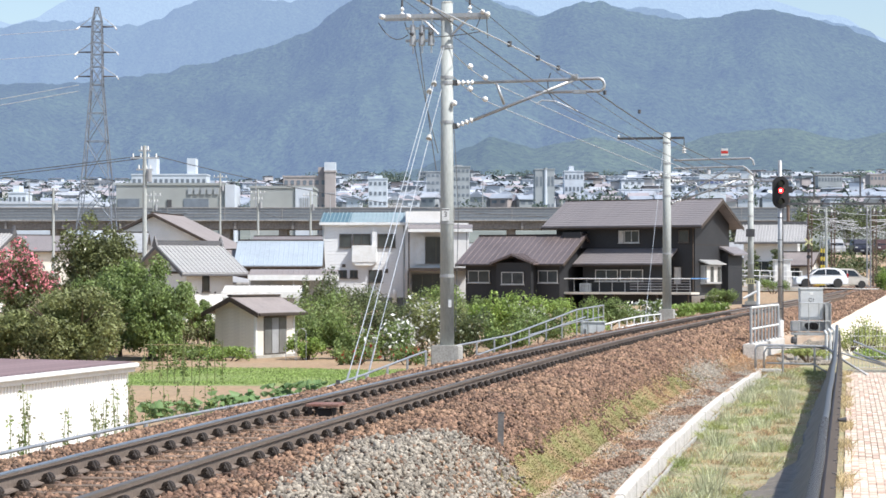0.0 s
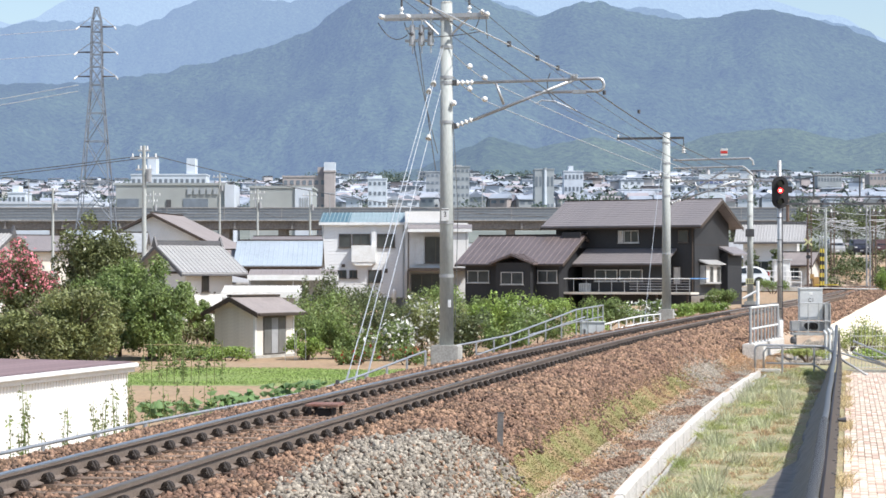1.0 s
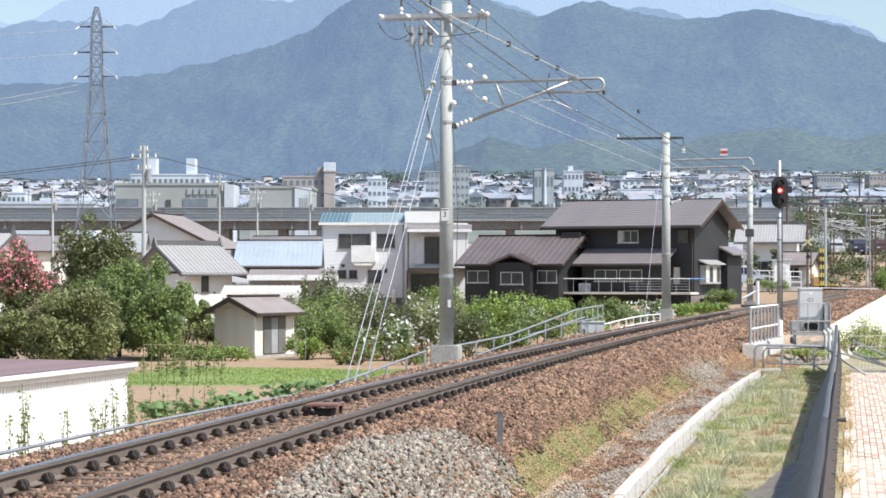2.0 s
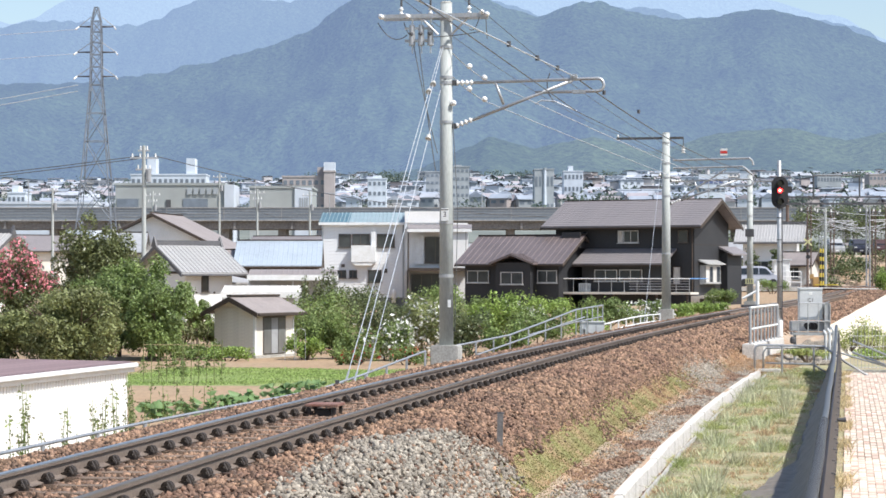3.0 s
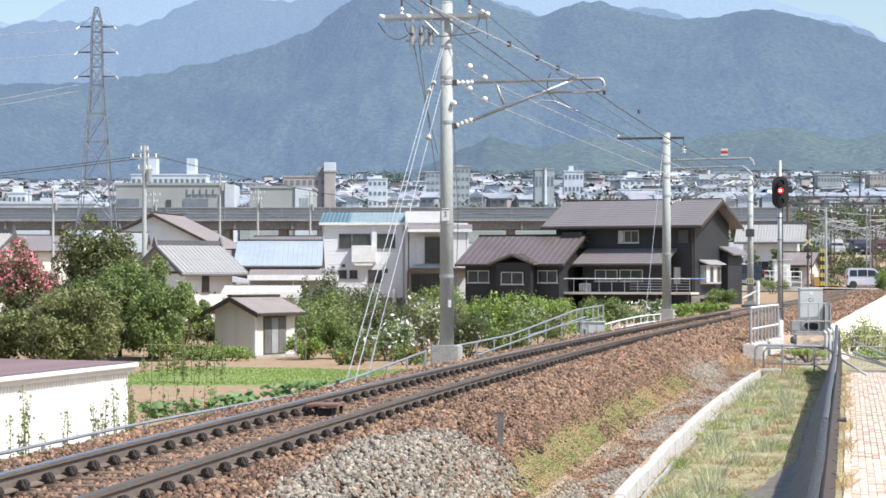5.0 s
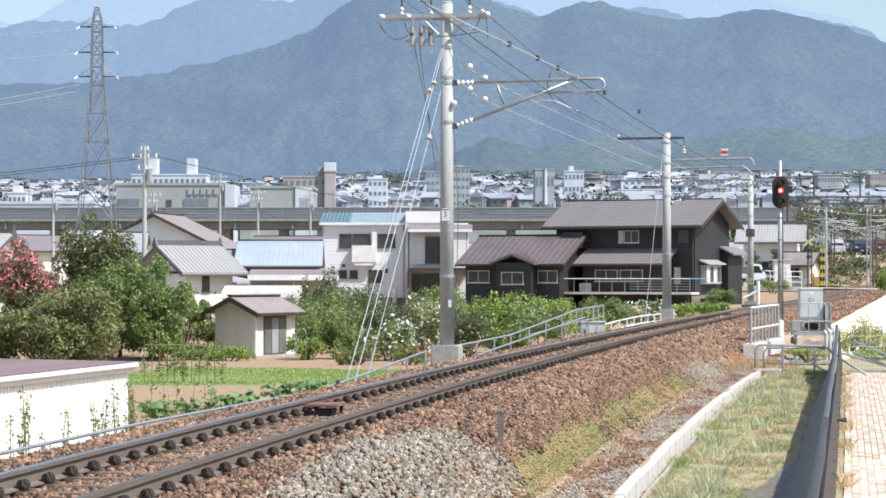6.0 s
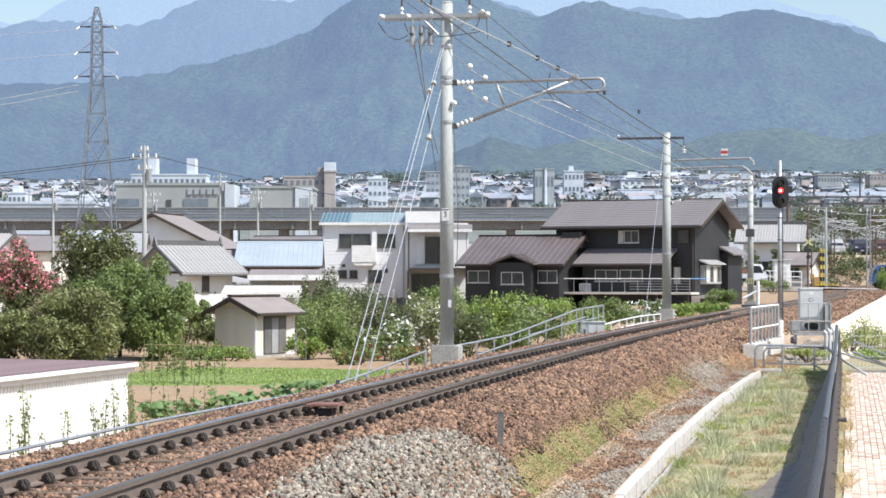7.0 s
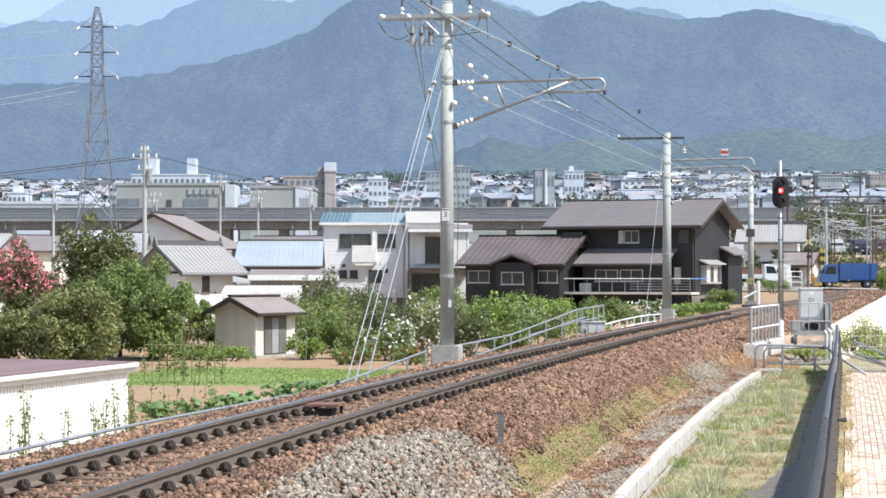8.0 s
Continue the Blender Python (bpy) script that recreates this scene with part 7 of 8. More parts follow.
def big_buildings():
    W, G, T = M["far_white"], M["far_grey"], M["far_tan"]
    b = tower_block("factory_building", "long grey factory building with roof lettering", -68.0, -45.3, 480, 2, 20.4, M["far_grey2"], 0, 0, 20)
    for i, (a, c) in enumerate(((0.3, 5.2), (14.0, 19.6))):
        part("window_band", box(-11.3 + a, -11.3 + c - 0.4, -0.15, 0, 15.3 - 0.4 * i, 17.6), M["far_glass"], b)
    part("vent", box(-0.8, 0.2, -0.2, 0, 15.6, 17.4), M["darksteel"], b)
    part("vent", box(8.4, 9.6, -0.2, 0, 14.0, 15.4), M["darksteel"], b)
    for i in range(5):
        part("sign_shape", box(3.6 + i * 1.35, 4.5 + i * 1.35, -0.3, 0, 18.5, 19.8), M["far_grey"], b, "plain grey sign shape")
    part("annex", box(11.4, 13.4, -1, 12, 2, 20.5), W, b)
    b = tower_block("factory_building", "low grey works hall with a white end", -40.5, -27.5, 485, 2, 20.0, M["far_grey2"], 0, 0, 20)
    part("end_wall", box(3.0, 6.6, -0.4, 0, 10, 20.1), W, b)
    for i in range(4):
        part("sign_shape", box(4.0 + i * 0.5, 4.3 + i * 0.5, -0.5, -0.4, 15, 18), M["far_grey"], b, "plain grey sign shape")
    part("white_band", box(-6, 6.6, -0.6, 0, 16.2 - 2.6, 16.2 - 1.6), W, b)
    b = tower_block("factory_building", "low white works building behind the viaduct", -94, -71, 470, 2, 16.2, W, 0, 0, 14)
    # Raised grey strip put on the wall in place of a shadow line.
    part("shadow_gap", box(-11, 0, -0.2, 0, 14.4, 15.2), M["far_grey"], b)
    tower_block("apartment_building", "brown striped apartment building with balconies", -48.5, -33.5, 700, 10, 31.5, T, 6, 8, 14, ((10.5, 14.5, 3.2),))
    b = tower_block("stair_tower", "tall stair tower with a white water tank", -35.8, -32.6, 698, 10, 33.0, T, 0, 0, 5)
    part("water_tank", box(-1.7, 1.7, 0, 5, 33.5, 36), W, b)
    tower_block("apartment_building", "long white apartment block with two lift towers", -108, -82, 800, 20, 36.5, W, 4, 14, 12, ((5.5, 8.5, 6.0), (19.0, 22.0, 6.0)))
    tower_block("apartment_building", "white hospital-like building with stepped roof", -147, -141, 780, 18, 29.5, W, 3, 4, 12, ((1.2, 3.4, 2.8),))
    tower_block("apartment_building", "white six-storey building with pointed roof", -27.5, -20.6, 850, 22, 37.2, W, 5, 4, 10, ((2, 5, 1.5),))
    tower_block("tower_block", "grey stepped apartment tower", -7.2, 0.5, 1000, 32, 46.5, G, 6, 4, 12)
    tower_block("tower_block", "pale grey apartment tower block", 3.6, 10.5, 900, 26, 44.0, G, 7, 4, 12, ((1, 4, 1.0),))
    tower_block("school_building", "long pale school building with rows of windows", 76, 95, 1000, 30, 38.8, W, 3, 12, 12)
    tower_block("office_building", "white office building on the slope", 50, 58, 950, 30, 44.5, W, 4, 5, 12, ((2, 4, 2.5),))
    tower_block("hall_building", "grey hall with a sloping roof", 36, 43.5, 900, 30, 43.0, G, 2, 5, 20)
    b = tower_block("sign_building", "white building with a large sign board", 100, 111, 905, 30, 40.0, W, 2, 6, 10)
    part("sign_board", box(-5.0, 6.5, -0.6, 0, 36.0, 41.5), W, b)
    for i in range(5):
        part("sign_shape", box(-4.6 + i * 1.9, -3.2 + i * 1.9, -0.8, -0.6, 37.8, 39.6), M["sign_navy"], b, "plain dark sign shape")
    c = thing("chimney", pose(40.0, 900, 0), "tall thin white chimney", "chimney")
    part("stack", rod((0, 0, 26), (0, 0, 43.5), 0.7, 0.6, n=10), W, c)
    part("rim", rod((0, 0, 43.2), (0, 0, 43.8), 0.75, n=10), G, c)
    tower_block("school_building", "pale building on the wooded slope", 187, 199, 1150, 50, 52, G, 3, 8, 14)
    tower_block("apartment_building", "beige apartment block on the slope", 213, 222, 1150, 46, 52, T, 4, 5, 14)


M["far_grey2"] = material("factory_grey_panels", (0.33, 0.35, 0.34), 0.8, spread=0.08, grain=0.4, stain=0.1, bump=0)
M["sign_navy"] = material("sign_navy_paint", (0.12, 0.16, 0.30), 0.7, bump=0)
big_buildings()


def small_town():
    g = np.random.default_rng(31)
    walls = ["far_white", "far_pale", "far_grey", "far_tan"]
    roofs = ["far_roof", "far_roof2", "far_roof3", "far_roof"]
    words = {"far_white": "white", "far_pale": "cream", "far_grey": "grey", "far_tan": "tan"}
    made = []
    for w, r in zip(walls + walls, roofs + roofs[1:] + roofs[:1]):
        h = thing("town_house", pose(0, 430 + len(made), -40), "small %s town house with a low pitched roof" % words[w], "house", "houses of the far town")
        sx, sy, hz = g.uniform(6, 8.5), g.uniform(5.5, 7), g.uniform(4.0, 5.4)
        part("wall", box(-sx / 2, sx / 2, -sy / 2, sy / 2, -5, hz), M[w], h)
        part("roof", extrude([(-sy / 2 - 0.6, hz - 0.2), (0, hz + 1.7), (sy / 2 + 0.6, hz - 0.2)], -sx / 2 - 0.5, sx / 2 + 0.5, "x"), M[r], h)
        for k in range(2):
            part("window", box(-sx / 2 + sx * (k + 0.2) / 2, -sx / 2 + sx * (k + 0.75) / 2, -sy / 2 - 0.1, -sy / 2, hz - 2.2, hz - 1.0), M["far_glass"], h)
        made.append(h)
    spots, cells, tries = [], set(), 0
    while len(spots) < 2300 and tries < 40000:
        tries += 1
        y = 930 + 960 * g.random() ** 0.9
        b = g.uniform(-0.20, 0.20)
        x = b * y
        wood = noise.noise((x * 0.006, y * 0.006, 4))
        if wood > 0.22 or (y > 1300 and wood > 0.02) or (y > 1500 and -0.03 < b < 0.08):
            continue
        cell = (int(x // 8.5), int(y // 12))
        if cell in cells:
            continue
        cells.add(cell)
        spots.append((x, y))
    spots.sort(key=lambda p: p[1])
    verts, faces, kinds = [], [], []
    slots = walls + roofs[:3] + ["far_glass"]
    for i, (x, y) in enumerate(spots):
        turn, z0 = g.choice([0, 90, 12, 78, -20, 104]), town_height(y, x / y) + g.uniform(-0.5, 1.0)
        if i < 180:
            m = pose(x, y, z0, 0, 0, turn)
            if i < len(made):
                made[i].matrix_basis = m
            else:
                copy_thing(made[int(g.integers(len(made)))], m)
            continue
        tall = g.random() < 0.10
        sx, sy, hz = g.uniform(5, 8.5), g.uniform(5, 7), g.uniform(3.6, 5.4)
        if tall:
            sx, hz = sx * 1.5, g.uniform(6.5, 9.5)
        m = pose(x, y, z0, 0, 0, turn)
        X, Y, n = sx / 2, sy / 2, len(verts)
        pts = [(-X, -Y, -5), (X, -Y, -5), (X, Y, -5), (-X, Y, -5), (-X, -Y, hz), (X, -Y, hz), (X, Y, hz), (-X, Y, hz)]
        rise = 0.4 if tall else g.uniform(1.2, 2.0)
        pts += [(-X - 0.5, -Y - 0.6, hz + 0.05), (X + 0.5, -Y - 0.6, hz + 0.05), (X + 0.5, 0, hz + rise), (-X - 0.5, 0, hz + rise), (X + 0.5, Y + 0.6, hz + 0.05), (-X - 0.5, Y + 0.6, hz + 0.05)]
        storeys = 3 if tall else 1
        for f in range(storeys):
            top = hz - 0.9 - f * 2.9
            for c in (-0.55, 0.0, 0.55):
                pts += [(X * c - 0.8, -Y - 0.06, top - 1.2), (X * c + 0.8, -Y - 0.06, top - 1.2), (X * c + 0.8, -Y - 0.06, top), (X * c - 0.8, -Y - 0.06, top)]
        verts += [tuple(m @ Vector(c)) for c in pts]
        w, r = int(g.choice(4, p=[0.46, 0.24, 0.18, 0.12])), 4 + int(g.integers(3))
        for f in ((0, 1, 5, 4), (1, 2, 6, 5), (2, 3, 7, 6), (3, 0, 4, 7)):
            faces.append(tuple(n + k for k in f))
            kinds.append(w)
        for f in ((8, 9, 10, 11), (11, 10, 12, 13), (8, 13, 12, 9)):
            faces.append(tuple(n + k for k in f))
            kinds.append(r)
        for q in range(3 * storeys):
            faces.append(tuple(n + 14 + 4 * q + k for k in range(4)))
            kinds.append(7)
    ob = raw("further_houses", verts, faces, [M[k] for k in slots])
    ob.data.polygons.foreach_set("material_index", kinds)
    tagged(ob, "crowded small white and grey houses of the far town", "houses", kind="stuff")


# These two are lightened for the distance haze as well.
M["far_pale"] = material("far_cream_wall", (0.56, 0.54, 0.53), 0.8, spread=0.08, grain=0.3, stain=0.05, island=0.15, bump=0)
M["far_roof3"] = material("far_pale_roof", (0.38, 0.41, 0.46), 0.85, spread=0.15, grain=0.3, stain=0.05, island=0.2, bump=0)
small_town()


def far_woods():
    g = np.random.default_rng(14)
    cl = []
    for _ in range(420):
        y = g.uniform(850, 1900)
        x = g.uniform(-0.2, 0.2) * y
        r = g.uniform(2.5, 5)
        cl.append((x, y, town_height(y, x / y) + r * 0.7, r * 1.3, r * 1.3, r * g.uniform(0.8, 1.5)))
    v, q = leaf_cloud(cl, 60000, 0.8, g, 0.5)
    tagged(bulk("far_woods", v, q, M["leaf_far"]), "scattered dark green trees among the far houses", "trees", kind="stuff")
    cl = []
    for _ in range(150):
        x = g.uniform(28, 90)
        y = 262 + g.uniform(-6, 40)
        cl.append((x, y, g.uniform(2.0, 5.2), g.uniform(1.5, 3), 2, g.uniform(1.2, 2.2)))
    v, q = leaf_cloud(cl, 30000, 0.28, g, 0.5)
    tagged(bulk("railside_woods", v, q, M["leaf_dark"]), "dense dark green trees beyond the level crossing", "trees", kind="stuff")
    cl = [(g.uniform(30, 50), 232 + g.uniform(-10, 8), g.uniform(0.6, 1.5), 1.2, 1.2, 0.7) for _ in range(36)]
    v, q = leaf_cloud(cl, 9000, 0.16, g, 0.5)
    tagged(bulk("railside_scrub", v, q, M["leaf_olive"]), "dusty green scrub along the far tracks", "bushes", kind="stuff")
    cl = [(g.uniform(34, 52), 221.5 + 8 * u, 0.5 + 3.2 * u, 1.0, 1.0, 0.6) for u in g.random(70)]
    # Upper clumps are added over the parked cars to keep them shaded.
    cl += [(g.uniform(36, 54), g.uniform(236, 246), g.uniform(6.2, 8.0), 1.6, 1.5, 1.0) for _ in range(40)]
    v, q = leaf_cloud(cl, 22000, 0.15, g, 0.5)
    tagged(bulk("bank_scrub", v, q, M["leaf_dark"]), "dark green scrub and branches round the parked cars", "bushes", kind="stuff")
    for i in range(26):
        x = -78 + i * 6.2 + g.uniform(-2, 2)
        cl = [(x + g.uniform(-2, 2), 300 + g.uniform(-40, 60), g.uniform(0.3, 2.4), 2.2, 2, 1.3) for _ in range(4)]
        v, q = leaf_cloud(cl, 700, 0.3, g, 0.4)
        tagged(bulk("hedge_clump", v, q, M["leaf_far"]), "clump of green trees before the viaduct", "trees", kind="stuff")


far_woods()


def near_town():
    """Roofs between the gardens and the viaduct."""
    g = np.random.default_rng(44)
    for i in range(30):
        x, y = -62 + (i % 15) * 8.4 + g.uniform(-1.5, 1.5), 235 + 60 * (i // 15) + g.uniform(-12, 12)
        if abs(x - 48) < 20 and y < 300:
            continue
        dark = i % 3
        simple_house("far_house", ["white far house with a dark tile roof", "grey far house with a slate roof", "pale far house with a brown roof"][dark], x, y, -0.6, g.uniform(-25, 25), g.uniform(6, 8), 6.5, g.uniform(3.2, 5.4), 1.4,
                     M[["plaster", "bluewall", "cream"][dark]], M[["ridge_tile", "midgrey", "brownroof"][dark]], 0.5, ((1, 2.5, 1.2, 2.4), (3.5, 5, 1.2, 2.4)))


near_town()


def pylon():
    p = thing("power_pylon", pose(-57.0, 380, 0), "tall grey lattice steel power pylon with three arms", "power pylon")
    M["pylongrey"] = material("dull_pylon_steel", (0.17, 0.20, 0.24), 0.7, 0.0, bump=0)
    lv = [(0, 3.7), (10.7, 2.8), (17, 2.25), (23.7, 1.7), (33, 0.95), (36, 0.9), (40, 0.85), (43.5, 0.75), (45.8, 0.3)]
    corners = [(-1, -1), (1, -1), (1, 1), (-1, 1)]
    for c in corners:
        part("leg", pipe([(c[0] * w, c[1] * w, z) for z, w in lv], 0.10, n=5), M["pylongrey"], p)
    for (z0, w0), (z1, w1) in zip(lv, lv[1:]):
        n = max(1, round((z1 - z0) / (2.4 * w0)))
        bm = bmesh.new()
        for k in range(n):
            a, b = z0 + (z1 - z0) * k / n, z0 + (z1 - z0) * (k + 1) / n
            wa, wb = w0 + (w1 - w0) * k / n, w0 + (w1 - w0) * (k + 1) / n
            for i in range(4):
                c, d = corners[i], corners[(i + 1) % 4]
                rod((c[0] * wa, c[1] * wa, a), (d[0] * wb, d[1] * wb, b), 0.05, n=4, bm=bm)
                rod((d[0] * wa, d[1] * wa, a), (c[0] * wb, c[1] * wb, b), 0.07, n=4, bm=bm)
                rod((c[0] * wb, c[1] * wb, b), (d[0] * wb, d[1] * wb, b), 0.07, n=4, bm=bm)
        part("bracing", bm, M["pylongrey"], p)
    for z, w in ((42.6, 2.9), (38.4, 3.2), (34.4, 3.2)):
        for sgn in (-1, 1):
            a = part("arm", pipe([(sgn * 0.9, -0.6, z), (sgn * w, 0, z), (sgn * 0.9, 0.6, z)], 0.09, n=4), M["darksteel"], p)
            part("arm_tie", pipe([(sgn * 0.9, 0, z + 1.6), (sgn * w, 0, z)], 0.06, n=4), M["midgrey"], a)
            part("insulator", rod((sgn * w, 0, z), (sgn * (w + 0.4), -0.8, z - 0.5), 0.13, n=6), M["porcelain"], a)
    for z in (34.0, 33.0):
        tagged(part("power_line", pipe(sag((-60, 380, z - 1), (-230, 360, z - 8), 7, 16), 0.05, n=4), M["palewire"]), "thin pale power line hanging from the pylon", "power line")
    for z in (42.2, 38.2):
        tagged(part("power_line", pipe(sag((-60, 380, z), (-250, 372, z - 4), 3, 16), 0.035, n=4), M["palewire"]), "thin pale power line hanging from the pylon", "power line")


pylon()


def utility_pole(x, y, z, h, arms, label="grey utility pole with crossarms and insulators"):
    p = thing("utility_pole", pose(x, y, z), label, "utility pole", "utility poles")
    part("shaft", rod((0, 0, -0.3), (0, 0, h), 0.17, 0.11, n=10), M["pole"], p)
    for zz, w in arms:
        a = part("crossarm", box(-w, w, -0.08, 0.02, h - zz - 0.05, h - zz + 0.05), M["steel"], p)
        for k in range(4):
            xx = -w + 0.15 + k * (2 * w - 0.3) / 3
            part("pin_insulator", rod((xx, 0, h - zz + 0.05), (xx, 0, h - zz + 0.28), 0.06, 0.04, n=6), M["porcelain"], a)
    part("transformer", rod((0.3, -0.1, h - 2.2), (0.3, -0.1, h - 1.5), 0.16, n=10), M["midgrey"], p)
    return p


utility_pole(-18.1, 140, -0.9, 10.3, ((0.3, 0.35), (0.75, 0.85), (1.45, 0.5)))
utility_pole(-38.5, 228, -0.6, 10.8, ((0.3, 0.6),))
utility_pole(-32.0, 255, -0.6, 11.5, ((0.5, 0.9), (1.2, 0.6)))
utility_pole(-21.0, 262, -0.6, 12.0, ((0.5, 0.9), (1.2, 0.6)))
utility_pole(-15.5, 270, -0.6, 12.0, ((0.5, 0.9),))
utility_pole(-28.0, 290, -0.6, 15.0, ((0.5, 0.9),))
for a, b in (((-18.1, 140, 8.8), (-90, 150, 3.5)), ((-18.5, 140, 8.6), (-90, 150, 3.2)), ((-17.5, 140, 8.8), (8, 175, 6.0)), ((-32, 255, 9), (-21, 262, 9.4)), ((-21, 262, 9), (-15.5, 270, 9)), ((-32, 255, 8.2), (-60, 240, 8))):
    tagged(part("power_line", pipe(sag(a, b, 0.8, 14), 0.025, n=4), M["wire"]), "dark overhead power line between utility poles", "power line")


# ---- beyond the level crossing: masts, gantry, wires ----


def lattice_mast(x, y, z, h, w=0.3, mat="midgrey", label="slim steel lattice mast of the overhead line"):
    m = thing("lattice_mast", pose(x, y, z), label, "catenary mast", "masts past the crossing")
    for c in ((-1, -1), (1, -1), (1, 1), (-1, 1)):
        part("angle", rod((c[0] * w / 2, c[1] * w / 2, -0.2), (c[0] * w / 2, c[1] * w / 2, h), 0.035, n=4), M[mat], m)
    bm = bmesh.new()
    k = int(h / 0.5)
    for i in range(k):
        a, b = h * i / k, h * (i + 1) / k
        s = 1 if i % 2 else -1
        rod((-s * w / 2, -w / 2, a), (s * w / 2, -w / 2, b), 0.022, n=4, bm=bm)
        rod((w / 2, -s * w / 2, a), (w / 2, s * w / 2, b), 0.022, n=4, bm=bm)
    part("lacing", bm, M[mat], m)
    part("base", box(-0.35, 0.35, -0.35, 0.35, -0.3, 0.15), M["concrete"], m)
    return m


def far_masts():
    g = np.random.default_rng(3)
    for i, (b, y, top) in enumerate(((0.1590, 205, 7.4), (0.1660, 203, 7.2), (0.1690, 225, 7.6), (0.1735, 240, 7.4), (0.1790, 252, 7.6), (0.1845, 204, 7.3), (0.1870, 222, 7.6), (0.1905, 246, 7.8), (0.1930, 210, 7.4), (0.1640, 262, 8.0), (0.1770, 275, 8.0), (0.1885, 285, 8.0))):
        x = b * y
        if i % 3 == 1:
            p = thing("steel_pole", pose(x, y, 0.3), "slim grey steel pole of the overhead line", "catenary mast", "masts past the crossing")
            part("shaft", rod((0, 0, -0.2), (0, 0, top), 0.14, 0.11, n=10), M["pole"], p)
        else:
            p = lattice_mast(x, y, 0.3, top, 0.32, "midgrey" if i % 2 else "rustmast")
        part("bracket_tube", pipe([(0, 0, top - 1.2), (2.4, 0, top - 1.1), (2.55, 0, top - 1.4), (1.4, 0, top - 1.45)], 0.04, n=5), M["steel"], p)
        part("strut_tube", pipe([(0, 0, top - 2.2), (2.1, 0, top - 1.15)], 0.04, n=5), M["steel"], p)
        part("crossarm", box(-0.9, 0.9, -0.05, 0.05, top - 0.5, top - 0.4), M["darksteel"], p)
        for k in range(3):
            part("insulator", rod((-0.7 + 0.6 * k, 0, top - 0.4), (-0.7 + 0.6 * k, 0, top - 0.15), 0.07, n=6), M["porcelain"], p)
    q = thing("signal_gantry", pose(0, 230, 0.3), "dark steel gantry frame spanning the tracks", "gantry")
    for x in (37.0, 41.6, 46.0):
        part("frame_leg", rod((x, 0, 9.0), (x, 0, 11.2), 0.09, n=6), M["darksteel"], q)
    part("frame_top", rod((37.0, 0, 11.2), (41.6, 0, 11.2), 0.08, n=6), M["darksteel"], q)
    part("beam", box(34.2, 47.5, -0.2, 0.2, 8.3, 8.5), M["darksteel"], q)
    part("beam", box(34.2, 47.5, -0.2, 0.2, 9.0, 9.15), M["darksteel"], q)
    for i in range(12):
        x = 34.4 + i * 1.1
        part("beam_lacing", rod((x, -0.2, 8.4), (x + 0.55, -0.2, 9.1), 0.04, n=4), M["darksteel"], q)
    for x in (34.4, 47.0):
        part("leg", rod((x, 0, -0.3), (x, 0, 9.1), 0.16, n=8), M["rustmast"], q)
    for i in range(18):
        x0, y0, z0 = g.uniform(0.150, 0.172) * 195, 195, g.uniform(5.2, 8.2)
        x1, y1 = g.uniform(0.172, 0.235) * 285, 285
        tagged(part("overhead_wire", pipe(sag((x0, y0, z0), (x1, y1, z0 + g.uniform(-0.6, 0.8)), g.uniform(0.2, 0.8), 10), 0.013, n=4), M["palewire" if i % 2 else "wire"]), "thin overhead wire past the level crossing", "overhead wire")
    for i in range(9):
        y = g.uniform(205, 260)
        x0 = g.uniform(0.153, 0.17) * y
        tagged(part("cross_span_wire", pipe(sag((x0, y, g.uniform(5.0, 7.8)), (x0 + g.uniform(6, 14), y + 3, g.uniform(5.0, 7.8)), 0.25, 8), 0.018, n=4), M["palewire"]), "thin cross-span wire between masts", "overhead wire")


M["rustmast"] = material("rusty_brown_mast_paint", (0.16, 0.11, 0.085), 0.7, grain=6, stain=1)
far_masts()


# ---- level crossing, road ----


def road_z(x):
    return 0.42 + 0.028 * max(0.0, min(14.0, 34 - x))


def road():
    vs, fs = [], []
    xs = [-60, -30, 0, 10, 20, 24, 28, 32, 34, 38, 45, 60, 120]
    for x in xs:
        for y in (183.6, 196.0):
            vs.append((x, y, road_z(x) - 0.004))
    fs = [(2 * i, 2 * i + 2, 2 * i + 3, 2 * i + 1) for i in range(len(xs) - 1)]
    r = thing("road", Matrix(), "grey asphalt road over the level crossing", "road", kind="structure")
    raw("asphalt", vs, fs, M["asphalt"], r)
    for i in range(12):
        x = 29.2 + 0.62 * i
        part("crossing_plank", box(x, x + 0.58, 184.2, 195.4, road_z(x) - 0.02, road_z(x) + 0.05, 0.01), M["whiteconcrete"], r)
    part("road_edge", box(-20, 29, 183.3, 183.6, 0.3, 0.62), M["concrete"], r)


road()


def guard_rail(x0, x1, y, n):
    o = thing("guard_rail", Matrix(), "white steel guard rail beside the road", "guard rail", "guard rails by the crossing")
    for z in (0.45, 0.9, 1.35):
        part("rail", rod((x0, y, road_z(x0) + z), (x1, y, road_z(x1) + z), 0.04, n=6), M["white"], o)
    for i in range(n):
        x = x0 + (x1 - x0) * i / (n - 1)
        part("post", rod((x, y, road_z(x) - 0.2), (x, y, road_z(x) + 1.38), 0.045, n=6), M["white"], o)


guard_rail(24.5, 30.8, 198.2, 8)


